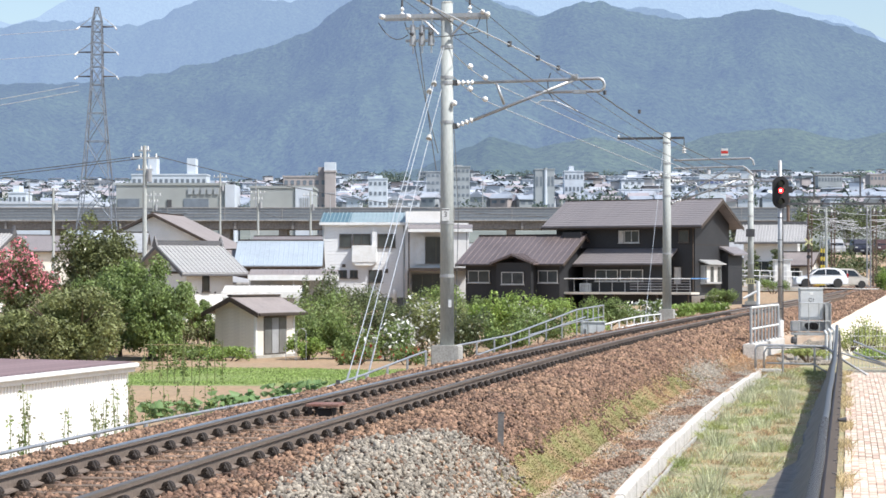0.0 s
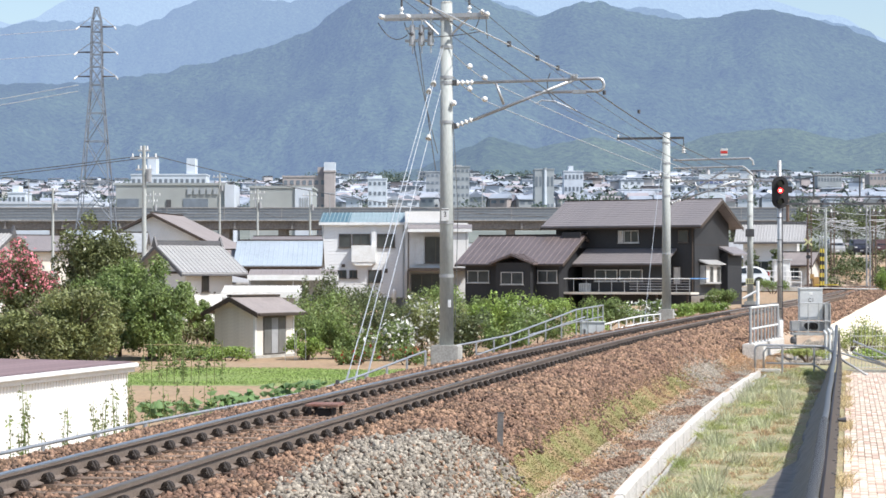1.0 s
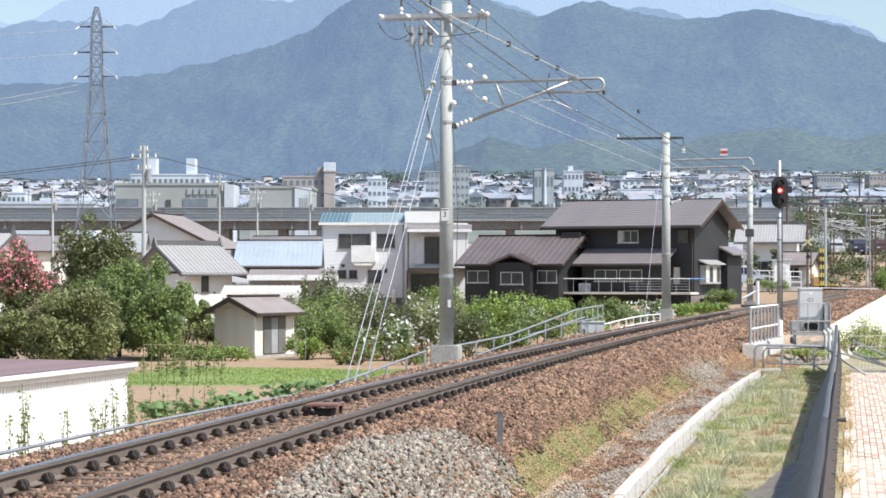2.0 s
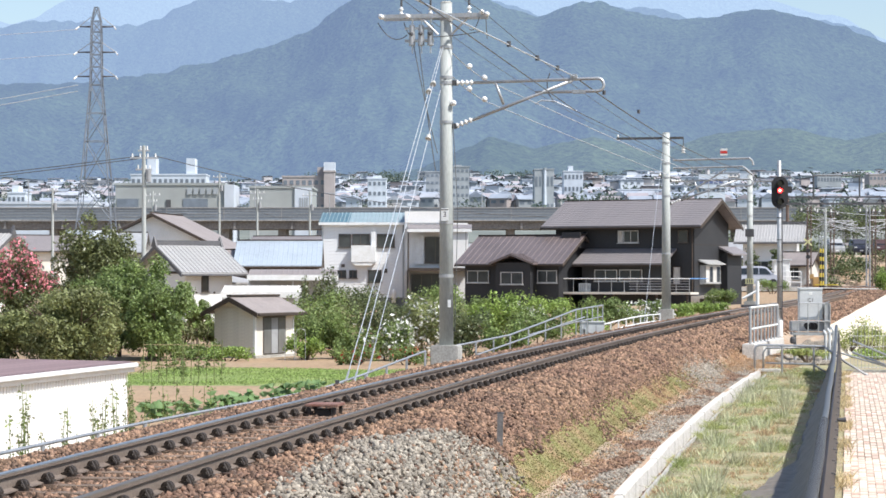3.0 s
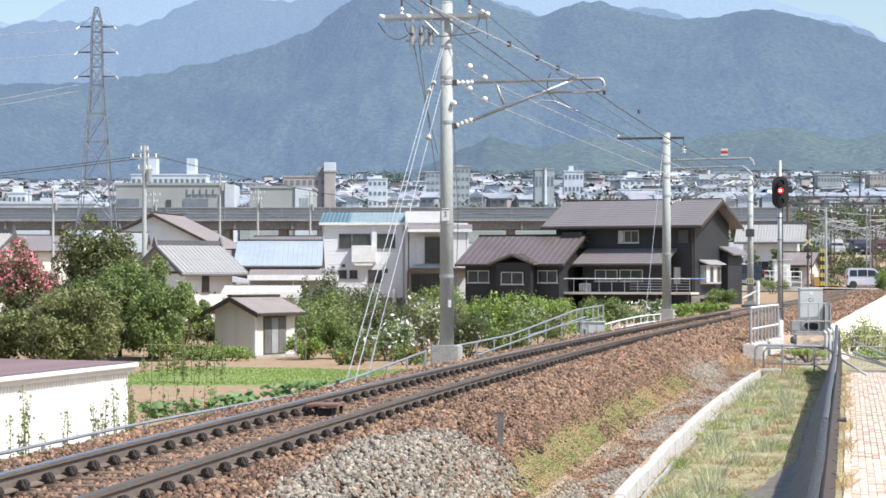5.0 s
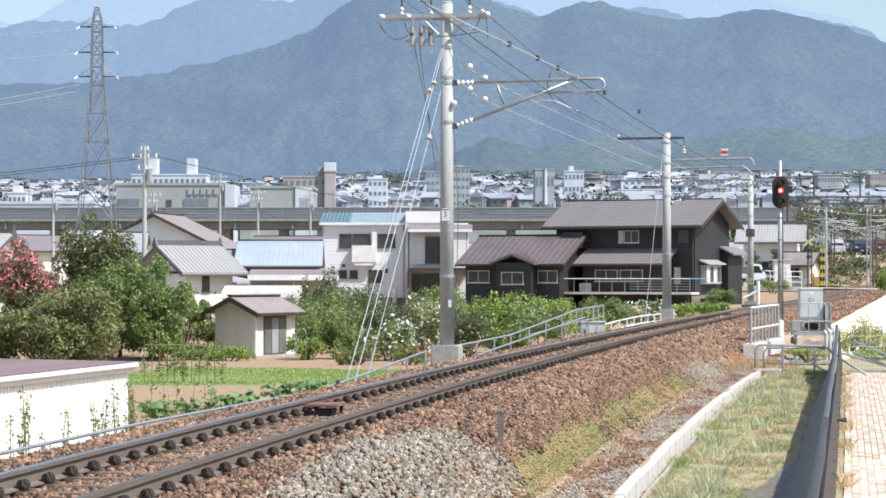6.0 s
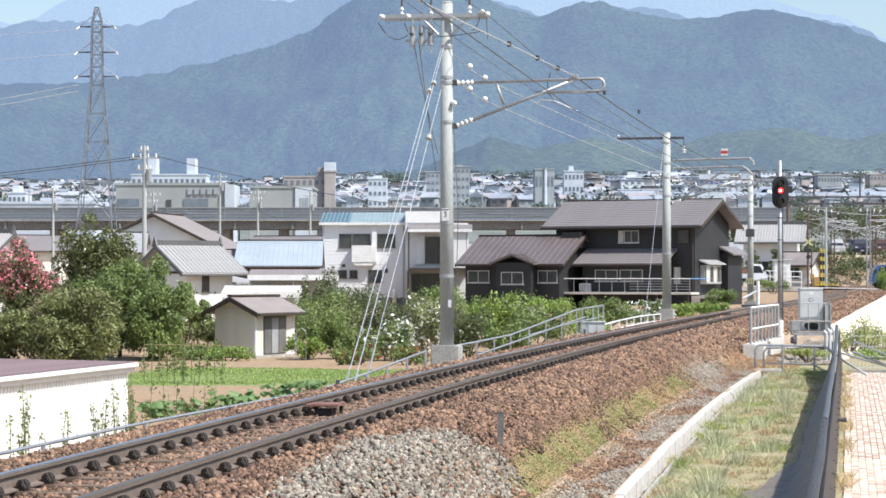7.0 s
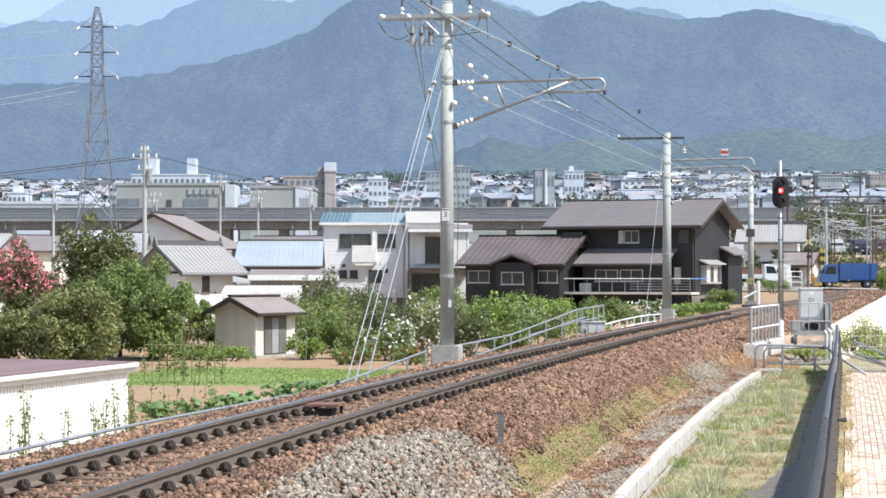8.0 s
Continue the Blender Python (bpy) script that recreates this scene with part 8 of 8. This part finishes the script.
def crossing_gear():
    def striped(x, y, h, label):
        p = thing("crossing_post", pose(x, y, 0.35), label, "crossing signal post", "crossing posts")
        for i in range(int(h / 0.35)):
            part("stripe", rod((0, 0, i * 0.35), (0, 0, i * 0.35 + 0.35), 0.085, n=8), M["yellow"] if i % 2 else M["matblack"], p)
        return p
    p = striped(32.45, 198.0, 3.8, "yellow and black striped level crossing post")
    p = striped(33.0, 200.0, 3.8, "yellow and black striped level crossing post")
    p = thing("crossing_signal", pose(29.6, 187.0, 0.35), "level crossing warning signal with crossed boards", "crossing signal")
    part("mast", rod((0, 0, 0), (0, 0, 4.3), 0.10, n=8), M["rustmast"], p)
    for t in (40, -40):
        b = part("crossbuck", box(-0.42, 0.42, -0.05, -0.02, -0.06, 0.06), M["yellowwhite"], p)
        b.matrix_basis = pose(0, -0.12, 3.9, 0, t, 0)
    for z in (3.2, 2.7):
        part("lamp", rod((0, -0.3, z), (0, -0.1, z), 0.17, n=12), M["matblack"], p)
    p = thing("barrier_machine", pose(32.0, 198.0, 0.42), "yellow-brown level crossing barrier machine", "barrier machine")
    part("housing", box(-0.25, 0.25, -0.3, 0.3, 0, 1.0, 0.03), M["ochre"], p)
    part("arm", box(-0.1, 1.9, -0.4, -0.34, 0.28, 0.36), M["yellow"], p)
    part("counterweight", box(-0.55, -0.2, -0.42, -0.3, 0.85, 1.25, 0.03), M["ochre"], p)
    p = thing("barrier_machine", pose(36.1, 185.5, 0.35), "dark level crossing barrier machine by the bush", "barrier machine")
    part("housing", box(-0.22, 0.22, -0.3, 0.3, 0, 1.1, 0.03), M["darksteel"], p)
    part("mast", rod((0, 0.5, 0), (0, 0.5, 4.6), 0.07, n=8), M["rustmast"], p)
    p = thing("control_hut", pose(29.5, 200.5, 0.45), "white equipment hut with ladder near the crossing", "equipment hut")
    part("wall", box(-0.7, 0.7, 0, 1.0, 0, 2.4, 0.02), M["white"], p)
    part("roof", box(-0.85, 0.85, -0.15, 1.15, 2.4, 2.5, 0.01), M["lightgrey"], p)
    part("door", box(-0.3, 0.35, -0.03, 0, 0.1, 1.9), M["lightgrey"], p)
    for i in range(8):
        part("rung", rod((-0.95, -0.1, 0.3 + 0.3 * i), (-0.72, -0.1, 0.3 + 0.3 * i), 0.02, n=5), M["white"], p)
    # point machine lever by the third pole
    q = line(100, -1.9)
    p = thing("point_indicator", pose(q.x + 0.6, q.y, -0.1), "white point indicator arm beside the track", "point indicator")
    part("post", rod((0.2, 0, 0), (0.2, 0, 1.35), 0.09, n=8), M["white"], p)
    part("arm", rod((-0.55, 0, 0.45), (0.2, 0, 0.85), 0.07, n=6), M["white"], p)
    part("base", box(-0.6, 0.3, -0.3, 0.3, -0.2, 0.15, 0.02), M["darksteel"], p)


M["yellow"] = material("safety_yellow_paint", (0.60, 0.46, 0.05), 0.6, spread=0.1)
M["ochre"] = material("ochre_housing", (0.36, 0.22, 0.08), 0.6, spread=0.2)
crossing_gear()


def siding():
    """Rusty side track that leaves beyond the crossing."""
    t = thing("side_track", Matrix(), "rusty side track curving away past the crossing", "railway track")
    def at(u, d):
        y = 199 + 60 * u
        x = 34.2 - 0.4 + 5.0 * u * u * 0.6 - 1.8 * math.sin(u * 2.2) + 4.5 * u + d
        return Vector((x, y, 0.55 + 1.1 * u))
    for d in (-0.56, 0.56):
        part("rail", pipe([at(i / 14, d) for i in range(15)], 0.06, n=5), M["rail"], t)
    for i in range(36):
        u = i / 36
        part("sleeper", box(-1.0, 1.0, -0.1, 0.1, -0.2, -0.06), M["sleeper"], t).matrix_basis = Matrix.Translation(at(u, 0))
    raw("bed", [tuple(at(i / 14, d) - Vector((0, 0, 0.16))) for i in range(15) for d in (-1.8, 1.8)], [(2 * i, 2 * i + 1, 2 * i + 3, 2 * i + 2) for i in range(14)], M["bed"], t)


siding()


def right_slope():
    """Pale sprayed-concrete bank and mesh fence right of the cabinet."""
    vs, fs = [], []
    for i in range(20):
        u = 1.5 * i / 19
        for k in range(6):
            v = k / 5
            top, foot = Vector((12.7 + 6.9 * u, 76 + 29 * u, -0.16 + 0.48 * u)), Vector((12.5 + 7.4 * u, 73.2 + 22 * u, -1.22))
            vs.append(tuple(top.lerp(foot, v) + Vector((0, 0.2 * noise.noise((i * 0.5, k, 2)), 0.05 * noise.noise((i, k * 2, 7))))))
    for i in range(19):
        for k in range(5):
            a = i * 6 + k
            fs.append((a, a + 1, a + 7, a + 6))
    o = thing("concrete_bank", Matrix(), "pale sandy concrete-faced bank beside the line", "embankment", kind="structure")
    raw("bank_face", vs, fs, M["sandy"], o, smooth=True)
    f = thing("mesh_fence", pose(11.75, 66.5, -1.2), "thin grey wire mesh fence with pipe handrails", "fence")
    for i in range(34):
        part("wire_upright", rod((0.11 * i, 0.02 * i, 0), (0.11 * i, 0.02 * i, 1.25), 0.006, n=4), M["steel"], f)
    for z in (0.05, 0.35, 0.65, 0.95, 1.25):
        part("wire_line", rod((0, 0, z), (3.7, 0.7, z), 0.007, n=4), M["steel"], f)
    for a, b in (((0.0, -0.4, 0.82), (1.6, -1.6, 0.1)), ((0.0, -0.3, 0.5), (1.2, -1.4, 0.0)), ((-0.6, -0.2, 0.55), (1.9, -1.5, -0.2))):
        part("handrail", rod(a, b, 0.03, n=6), M["steel"], f)


M["sandy"] = material("sandy_sprayed_concrete", (0.62, 0.55, 0.45), 0.9, grain=8, stain=0.8, spread=0.12, second=(0.50, 0.44, 0.35), amount=0.7)
right_slope()

# ---- vehicles ----
M["carglass"] = material("car_window_glass", (0.02, 0.025, 0.03), 0.05, spread=0.1, bump=0)
M["tyre"] = material("black_tyre_rubber", (0.025, 0.025, 0.025), 0.8, bump=0.1)
M["rim"] = material("alloy_wheel", (0.50, 0.50, 0.51), 0.35, 0.7, bump=0)
M["headlight"] = material("clear_lamp_glass", (0.65, 0.67, 0.68), 0.1, bump=0)
M["taillight"] = material("red_lamp_glass", (0.40, 0.02, 0.02), 0.15, bump=0)


def paint(name, c, metal=0.0):
    m = material(name, c, 0.3, metal, spread=0.03, grain=4, stain=0.6, bump=0)
    m.node_tree.nodes["Principled BSDF"].inputs["Coat Weight"].default_value = 0.6
    return m


def shell(outline, w, inset, bevel=0.05):
    """A body side outline swept across the width, drawn in towards the top."""
    bm = extrude(outline, -w / 2, w / 2, "y")
    zs = [z for _, z in outline]
    lo, hi = min(zs), max(zs)
    for v in bm.verts:
        t = (v.co.z - lo) / (hi - lo)
        v.co.y *= 1 - inset * t * t
    bmesh.ops.bevel(bm, geom=[e for e in bm.edges], offset=bevel, segments=2, affect="EDGES", clamp_overlap=True)
    return bm


WHEELS = []


def wheels(car, axles, r, w):
    tyre = rim = None
    for x in axles:
        for side in (-1, 1):
            y = side * (w / 2 - 0.11)
            wh = new("wheel")
            wh.parent = car
            wh.matrix_basis = pose(x, y, r)
            for name, prof, mat in (("tyre", [(r * 0.62, -0.09), (r * 0.95, -0.09), (r, -0.06), (r, 0.06), (r * 0.95, 0.09), (r * 0.62, 0.09)], M["tyre"]),
                                    ("rim", [(r * 0.2, -0.095), (r * 0.60, -0.08), (r * 0.63, -0.06), (r * 0.63, 0.06), (r * 0.60, 0.08), (r * 0.2, 0.095)], M["rim"])):
                bm = lathe(prof, 18)
                bm.transform(Matrix.Rotation(math.pi / 2, 4, "X"))
                ob = part(name, bm, mat, wh, smooth=False)
            # Black discs stand in for the shaded gaps between spokes.
            for k in range(5):
                a = 2 * math.pi * k / 5
                part("spoke_gap", rod((0.4 * r * math.cos(a), side * 0.085, 0.4 * r * math.sin(a)), (0.4 * r * math.cos(a), side * 0.097, 0.4 * r * math.sin(a)), r * 0.11, n=6), M["tyre"], wh)
            WHEELS.append((car, wh, Vector((x, y, r)), r))


def car(name, label, length, width, body, cabin, glass, colour, axles, r, low=None):
    """Outlines are (x, z) with the nose at +x; the side glass is one list of panes."""
    c = thing(name, Matrix(), label, "car", "vehicles on the crossing road")
    part("body", shell(body, width, 0.05, 0.06), colour, c, smooth=False)
    if low:
        part("sill_panel", shell([(-length * 0.48, 0.2), (length * 0.48, 0.2), (length * 0.48, 0.5), (-length * 0.48, 0.5)], width + 0.04, 0.0, 0.05), low, c)
    part("cabin", shell(cabin, width * 0.94, 0.16, 0.05), colour, c)
    zs = [z for _, z in cabin]
    lo, hi = min(zs), max(zs)
    for side in (-1, 1):
        for pane in glass:
            bm = bmesh.new()
            vs = []
            for x, z in pane:
                t = (z - lo) / (hi - lo)
                vs.append(bm.verts.new((x, side * (width * 0.47 * (1 - 0.16 * t * t) + 0.012), z)))
            f = bm.faces.new(vs)
            res = bmesh.ops.extrude_face_region(bm, geom=[f])
            for v in res["geom"]:
                if isinstance(v, bmesh.types.BMVert):
                    v.co.y -= side * 0.03
            part("side_window", bm, M["carglass"], c)
        part("mirror", box(glass[-1][1][0] - 0.10, glass[-1][1][0] + 0.04, side * width * 0.5 - 0.04, side * width * 0.5 + 0.12, lo + 0.08, lo + 0.24, 0.03), colour, c)
        part("headlight", box(length / 2 - 0.28, length / 2 - 0.02, side * width * 0.36 - 0.14, side * width * 0.36 + 0.14, body[0][1] + 0.42, body[0][1] + 0.58, 0.03), M["headlight"], c)
        part("tail_light", box(-length / 2 + 0.0, -length / 2 + 0.14, side * width * 0.42 - 0.09, side * width * 0.42 + 0.09, body[0][1] + 0.50, body[0][1] + 0.85, 0.03), M["taillight"], c)
        # Solid black disc put in for the shade of each wheel well.
        for x in axles:
            part("wheel_arch", rod((x, side * (width / 2 - 0.25), r + 0.02), (x, side * (width / 2 + 0.004), r + 0.02), r * 1.16, n=18), M["tyre"], c)
    xf0, xf1 = max(x for x, z in cabin), max(x for x, z in cabin if z > hi - 0.15)
    part("windscreen", extrude([(xf0 - 0.10, lo + 0.08), (xf0 - 0.05, lo + 0.08), (xf1 + 0.05, hi - 0.12), (xf1, hi - 0.12)], -width * 0.38, width * 0.38, "y"), M["carglass"], c)
    part("bumper", box(length / 2 - 0.1, length / 2 + 0.03, -width * 0.44, width * 0.44, 0.25, 0.45, 0.03), low or colour, c)
    part("number_plate", box(length / 2 + 0.03, length / 2 + 0.04, -0.17, 0.17, 0.38, 0.5), M["white"], c)
    wheels(c, axles, r, width)
    return c


SUV = car("white_suv", "white compact crossover car with dark windows", 4.3, 1.77,
          [(-2.12, 0.28), (2.10, 0.28), (2.15, 0.60), (2.02, 0.82), (1.15, 0.98), (-2.0, 1.02), (-2.15, 0.75)],
          [(-2.02, 0.95), (1.12, 0.95), (0.35, 1.50), (-0.4, 1.60), (-1.2, 1.56), (-1.72, 1.35)],
          [[(-1.55, 1.02), (-0.35, 1.02), (-0.35, 1.48), (-1.05, 1.46), (-1.40, 1.30)], [(-0.28, 1.02), (0.86, 1.02), (0.28, 1.42), (-0.28, 1.48)]], paint("pearl_white_paint", (0.78, 0.79, 0.80)), (1.32, -1.28), 0.33)
VAN = car("silver_van", "silver-white tall kei wagon", 3.4, 1.48,
          [(-1.68, 0.25), (1.66, 0.25), (1.70, 0.55), (1.62, 0.88), (1.30, 0.98), (-1.64, 0.98), (-1.70, 0.6)],
          [(-1.66, 0.92), (1.34, 0.92), (0.72, 1.56), (0.45, 1.66), (-1.40, 1.68), (-1.62, 1.50)],
          [[(-1.48, 0.99), (-0.85, 0.99), (-0.85, 1.52), (-1.42, 1.50)], [(-0.78, 0.99), (-0.02, 0.99), (-0.02, 1.54), (-0.78, 1.54)], [(0.05, 0.99), (1.05, 0.99), (0.60, 1.48), (0.05, 1.53)]], paint("silver_white_paint", (0.50, 0.50, 0.55), 0.2), (1.20, -1.18), 0.28)
BEIGE = car("beige_van", "beige tall kei wagon", 3.4, 1.48,
            [(-1.68, 0.25), (1.66, 0.25), (1.70, 0.55), (1.62, 0.88), (1.25, 0.98), (-1.64, 0.98), (-1.70, 0.6)],
            [(-1.66, 0.92), (1.30, 0.92), (0.70, 1.50), (0.40, 1.62), (-1.40, 1.64), (-1.62, 1.45)],
            [[(-1.48, 0.99), (-0.85, 0.99), (-0.85, 1.48), (-1.40, 1.46)], [(-0.78, 0.99), (-0.02, 0.99), (-0.02, 1.50), (-0.78, 1.50)], [(0.05, 0.99), (1.02, 0.99), (0.58, 1.44), (0.05, 1.49)]], paint("beige_pearl_paint", (0.55, 0.50, 0.44), 0.2), (1.20, -1.18), 0.28)
JEEP = car("dark_offroader", "dark navy off-road car with grey lower body and spare wheel", 3.9, 1.68,
           [(-1.72, 0.42), (1.90, 0.42), (1.94, 0.75), (1.88, 1.02), (0.75, 1.10), (-1.75, 1.10), (-1.78, 0.7)],
           [(-1.74, 1.05), (0.72, 1.05), (0.28, 1.66), (0.10, 1.74), (-1.55, 1.74), (-1.70, 1.60)],
           [[(-1.55, 1.12), (-0.72, 1.12), (-0.72, 1.60), (-1.50, 1.60)], [(-0.64, 1.12), (0.52, 1.12), (0.20, 1.55), (-0.64, 1.60)]], paint("navy_paint", (0.025, 0.028, 0.05), 0.3), (1.22, -1.13), 0.36, paint("grey_lower_paint", (0.36, 0.37, 0.39), 0.3))
sp = lathe([(0.1, -0.1), (0.34, -0.1), (0.35, 0.1), (0.1, 0.1)], 18, at=(0, 0, 0))
sp.transform(pose(-1.90, 0.1, 1.0, 0, 90))
part("spare_wheel", sp, M["tyre"], JEEP)


def truck(name, label, cab_paint, bed_paint, box_body, length, scale):
    c = thing(name, Matrix(), label, "truck", "vehicles on the crossing road")
    L, k = length, scale
    part("cab", shell([(L / 2 - 1.45 * k, 0.45 * k), (L / 2 - 0.05, 0.45 * k), (L / 2, 0.75 * k), (L / 2 - 0.10 * k, 1.05 * k), (L / 2 - 0.48 * k, 1.82 * k), (L / 2 - 1.45 * k, 1.88 * k)], 1.62 * k, 0.08, 0.05), cab_paint, c)
    for side in (-1, 1):
        bm = bmesh.new()
        vs = [bm.verts.new((L / 2 - x * k, side * (0.79 * k), z * k)) for x, z in ((1.25, 1.08), (0.35, 1.08), (0.62, 1.66), (1.25, 1.70))]
        f = bm.faces.new(vs)
        res = bmesh.ops.extrude_face_region(bm, geom=[f])
        for v in res["geom"]:
            if isinstance(v, bmesh.types.BMVert):
                v.co.y -= side * 0.04
        part("side_window", bm, M["carglass"], c)
        part("headlight", box(L / 2 - 0.12, L / 2 + 0.01, side * 0.58 * k - 0.13, side * 0.58 * k + 0.13, 0.66 * k, 0.82 * k, 0.02), M["headlight"], c)
        part("mirror", box(L / 2 - 0.35 * k, L / 2 - 0.25 * k, side * 0.82 * k - 0.06, side * 0.82 * k + 0.12, 1.2 * k, 1.45 * k, 0.02), M["matblack"], c)
        part("side_light", box(-0.1, 0.1, side * 0.78 * k - 0.02, side * 0.78 * k + 0.02, 0.62, 0.68), M["yellow"], c)
    part("windscreen", extrude([(L / 2 - 0.10 * k, 1.12 * k), (L / 2 - 0.05 * k, 1.12 * k), (L / 2 - 0.42 * k, 1.74 * k), (L / 2 - 0.48 * k, 1.74 * k)], -0.66 * k, 0.66 * k, "y"), M["carglass"], c)
    part("chassis", box(-L / 2, L / 2 - 0.3, -0.42, 0.42, 0.42 * k, 0.62 * k, 0.01), M["matblack"], c)
    part("bumper", box(L / 2 - 0.1, L / 2 + 0.05, -0.75 * k, 0.75 * k, 0.40 * k, 0.58 * k, 0.02), M["midgrey"], c)
    back, front = -L / 2, L / 2 - 1.52 * k
    part("bed_floor", box(back, front, -0.8 * k, 0.8 * k, 0.62 * k, 0.72 * k, 0.01), bed_paint, c)
    top = 1.92 * k if box_body else 1.02 * k
    for y in (-0.82 * k, 0.76 * k):
        part("side_board", box(back, front, y, y + 0.06, 0.70 * k, top, 0.01), bed_paint, c)
        for i in range(7):
            x = back + 0.1 + (front - back - 0.2) * i / 6
            yy = y - 0.02 if y < 0 else y + 0.06
            part("board_rib", box(x - 0.025, x + 0.025, yy, yy + 0.02, 0.70 * k, top), bed_paint, c)
    part("head_board", box(front - 0.06, front, -0.76 * k, 0.76 * k, 0.70 * k, max(top, 1.3 * k)), bed_paint, c)
    part("tail_board", box(back, back + 0.06, -0.76 * k, 0.76 * k, 0.70 * k, top), bed_paint, c)
    if not box_body:
        part("load", box(back + 0.1, front - 0.12, -0.7 * k, 0.7 * k, 0.72 * k, 1.45 * k, 0.06), M["load"], c, "rust-brown load in the bed")
    wheels(c, (L / 2 - 0.75 * k, back + 0.75 * k), 0.33 * k, 1.55 * k)
    return c


M["load"] = material("rust_brown_load", (0.20, 0.10, 0.07), 0.8, grain=8, stain=2)
BLUE = truck("blue_truck", "bright blue high-sided tipper truck", paint("blue_paint", (0.025, 0.075, 0.22)), paint("blue_bed_paint", (0.022, 0.075, 0.24)), True, 4.7, 1.05)
WHITE = truck("white_truck", "white small flatbed truck with a brown load", paint("white_cab_paint", (0.78, 0.79, 0.80)), paint("white_bed_paint", (0.70, 0.71, 0.72)), False, 4.4, 0.98)
# White and red paints are darkened to include the shade under the trees.
for name, x, y, colour, label in (("parked_car", 39.6, 233, (0.42, 0.43, 0.44), "white car parked under the trees"), ("parked_car", 42.2, 234, (0.02, 0.025, 0.05), "dark blue car parked under the trees"), ("parked_car", 44.6, 234.5, (0.06, 0.02, 0.02), "dark red car parked under the trees")):
    c = car(name, label, 3.5, 1.6, [(-1.72, 0.25), (1.70, 0.25), (1.74, 0.6), (1.6, 0.95), (-1.7, 0.98)], [(-1.7, 0.92), (1.2, 0.92), (0.65, 1.6), (-1.5, 1.62)], [[(-1.4, 1.0), (0.9, 1.0), (0.55, 1.5), (-1.35, 1.5)]],
            paint("parked_paint", colour), (1.1, -1.1), 0.3)
    c.matrix_basis = pose(x, y, 3.62, 0, 0, -90)
    c["group"] = "parked cars"
    for o in [q for q in WHEELS if q[0] == c]:
        WHEELS.remove(o)
p = thing("parking_terrace", Matrix(), "low grassy bank under the parked cars", "embankment", kind="structure")
part("bank", extrude([(222, 0.2), (230.5, 3.6), (256, 3.65), (256, -0.3), (222, -0.3)], 36.5, 70, "x"), M["verge"], p)


def drive(c, rows, y, facing):
    """Keys a vehicle along the road, and its wheels with it; rows are seconds and the x of its middle."""
    ts, xs = [r[0] for r in rows], [r[1] for r in rows]
    walk(c, [(t, pose(x, y, road_z(x) + 0.055 * (29 < x < 37), 0, 0, 0 if facing > 0 else 180)) for t, x in rows])
    moving = [t for t in np.arange(0, SECONDS + 0.01, 0.0667)]
    for owner, wh, at, r in WHEELS:
        if owner is not c:
            continue
        turn, last, keyed = 0.0, None, []
        for t in moving:
            x = float(np.interp(t, ts, xs))
            if last is not None:
                turn += (x - last) * facing / r
            keyed.append((float(t), Matrix.Translation(at) @ Matrix.Rotation(turn, 4, "Y")))
            last = x
        walk(wh, keyed)


def motions():
    drive(SUV, [(0.0, 30.70), (0.5, 27.20), (1.0, 24.35), (1.4, 21.2), (2.0, 16.5), (3.0, 9.5), (8.0, 9.4)], 187.8, -1)
    drive(BEIGE, [(0.0, 33.47), (0.2, 34.45), (0.5, 36.45), (1.0, 40.2), (2.0, 48.5), (3.0, 57.0), (8.0, 57.1)], 191.8, 1)
    drive(VAN, [(0.0, 22.2), (0.5, 22.8), (1.0, 23.7), (1.4, 24.35), (1.7, 24.7), (2.8, 25.75), (3.0, 26.2), (3.2, 27.1), (3.4, 27.75), (3.6, 28.3), (3.8, 29.3), (4.0, 30.1), (4.3, 31.6), (4.5, 32.35), (4.7, 33.4), (5.2, 36.4), (5.8, 40.5), (7.0, 49.0), (8.0, 56.0)], 191.8, 1)
    drive(JEEP, [(0.0, 52.0), (2.0, 44.2), (2.8, 39.6), (3.2, 36.45), (3.4, 35.1), (3.6, 33.9), (3.8, 32.5), (4.0, 31.5), (4.2, 30.15), (4.4, 28.8), (4.7, 26.5), (5.2, 22.6), (5.8, 18.0), (7.0, 9.0), (8.0, 8.9)], 187.8, -1)
    drive(WHITE, [(0.0, 12.0), (3.5, 17.0), (4.7, 22.8), (5.2, 24.1), (5.8, 24.55), (6.4, 24.6), (7.0, 24.68), (7.4, 25.0), (7.6, 25.35), (7.8, 25.55), (8.0, 25.8)], 191.8, 1)
    drive(BLUE, [(0.0, 75.0), (4.0, 55.0), (6.0, 43.5), (6.8, 38.3), (7.1, 36.55), (7.4, 35.1), (7.6, 34.35), (7.8, 33.45), (8.0, 32.87)], 187.8, -1)


motions()
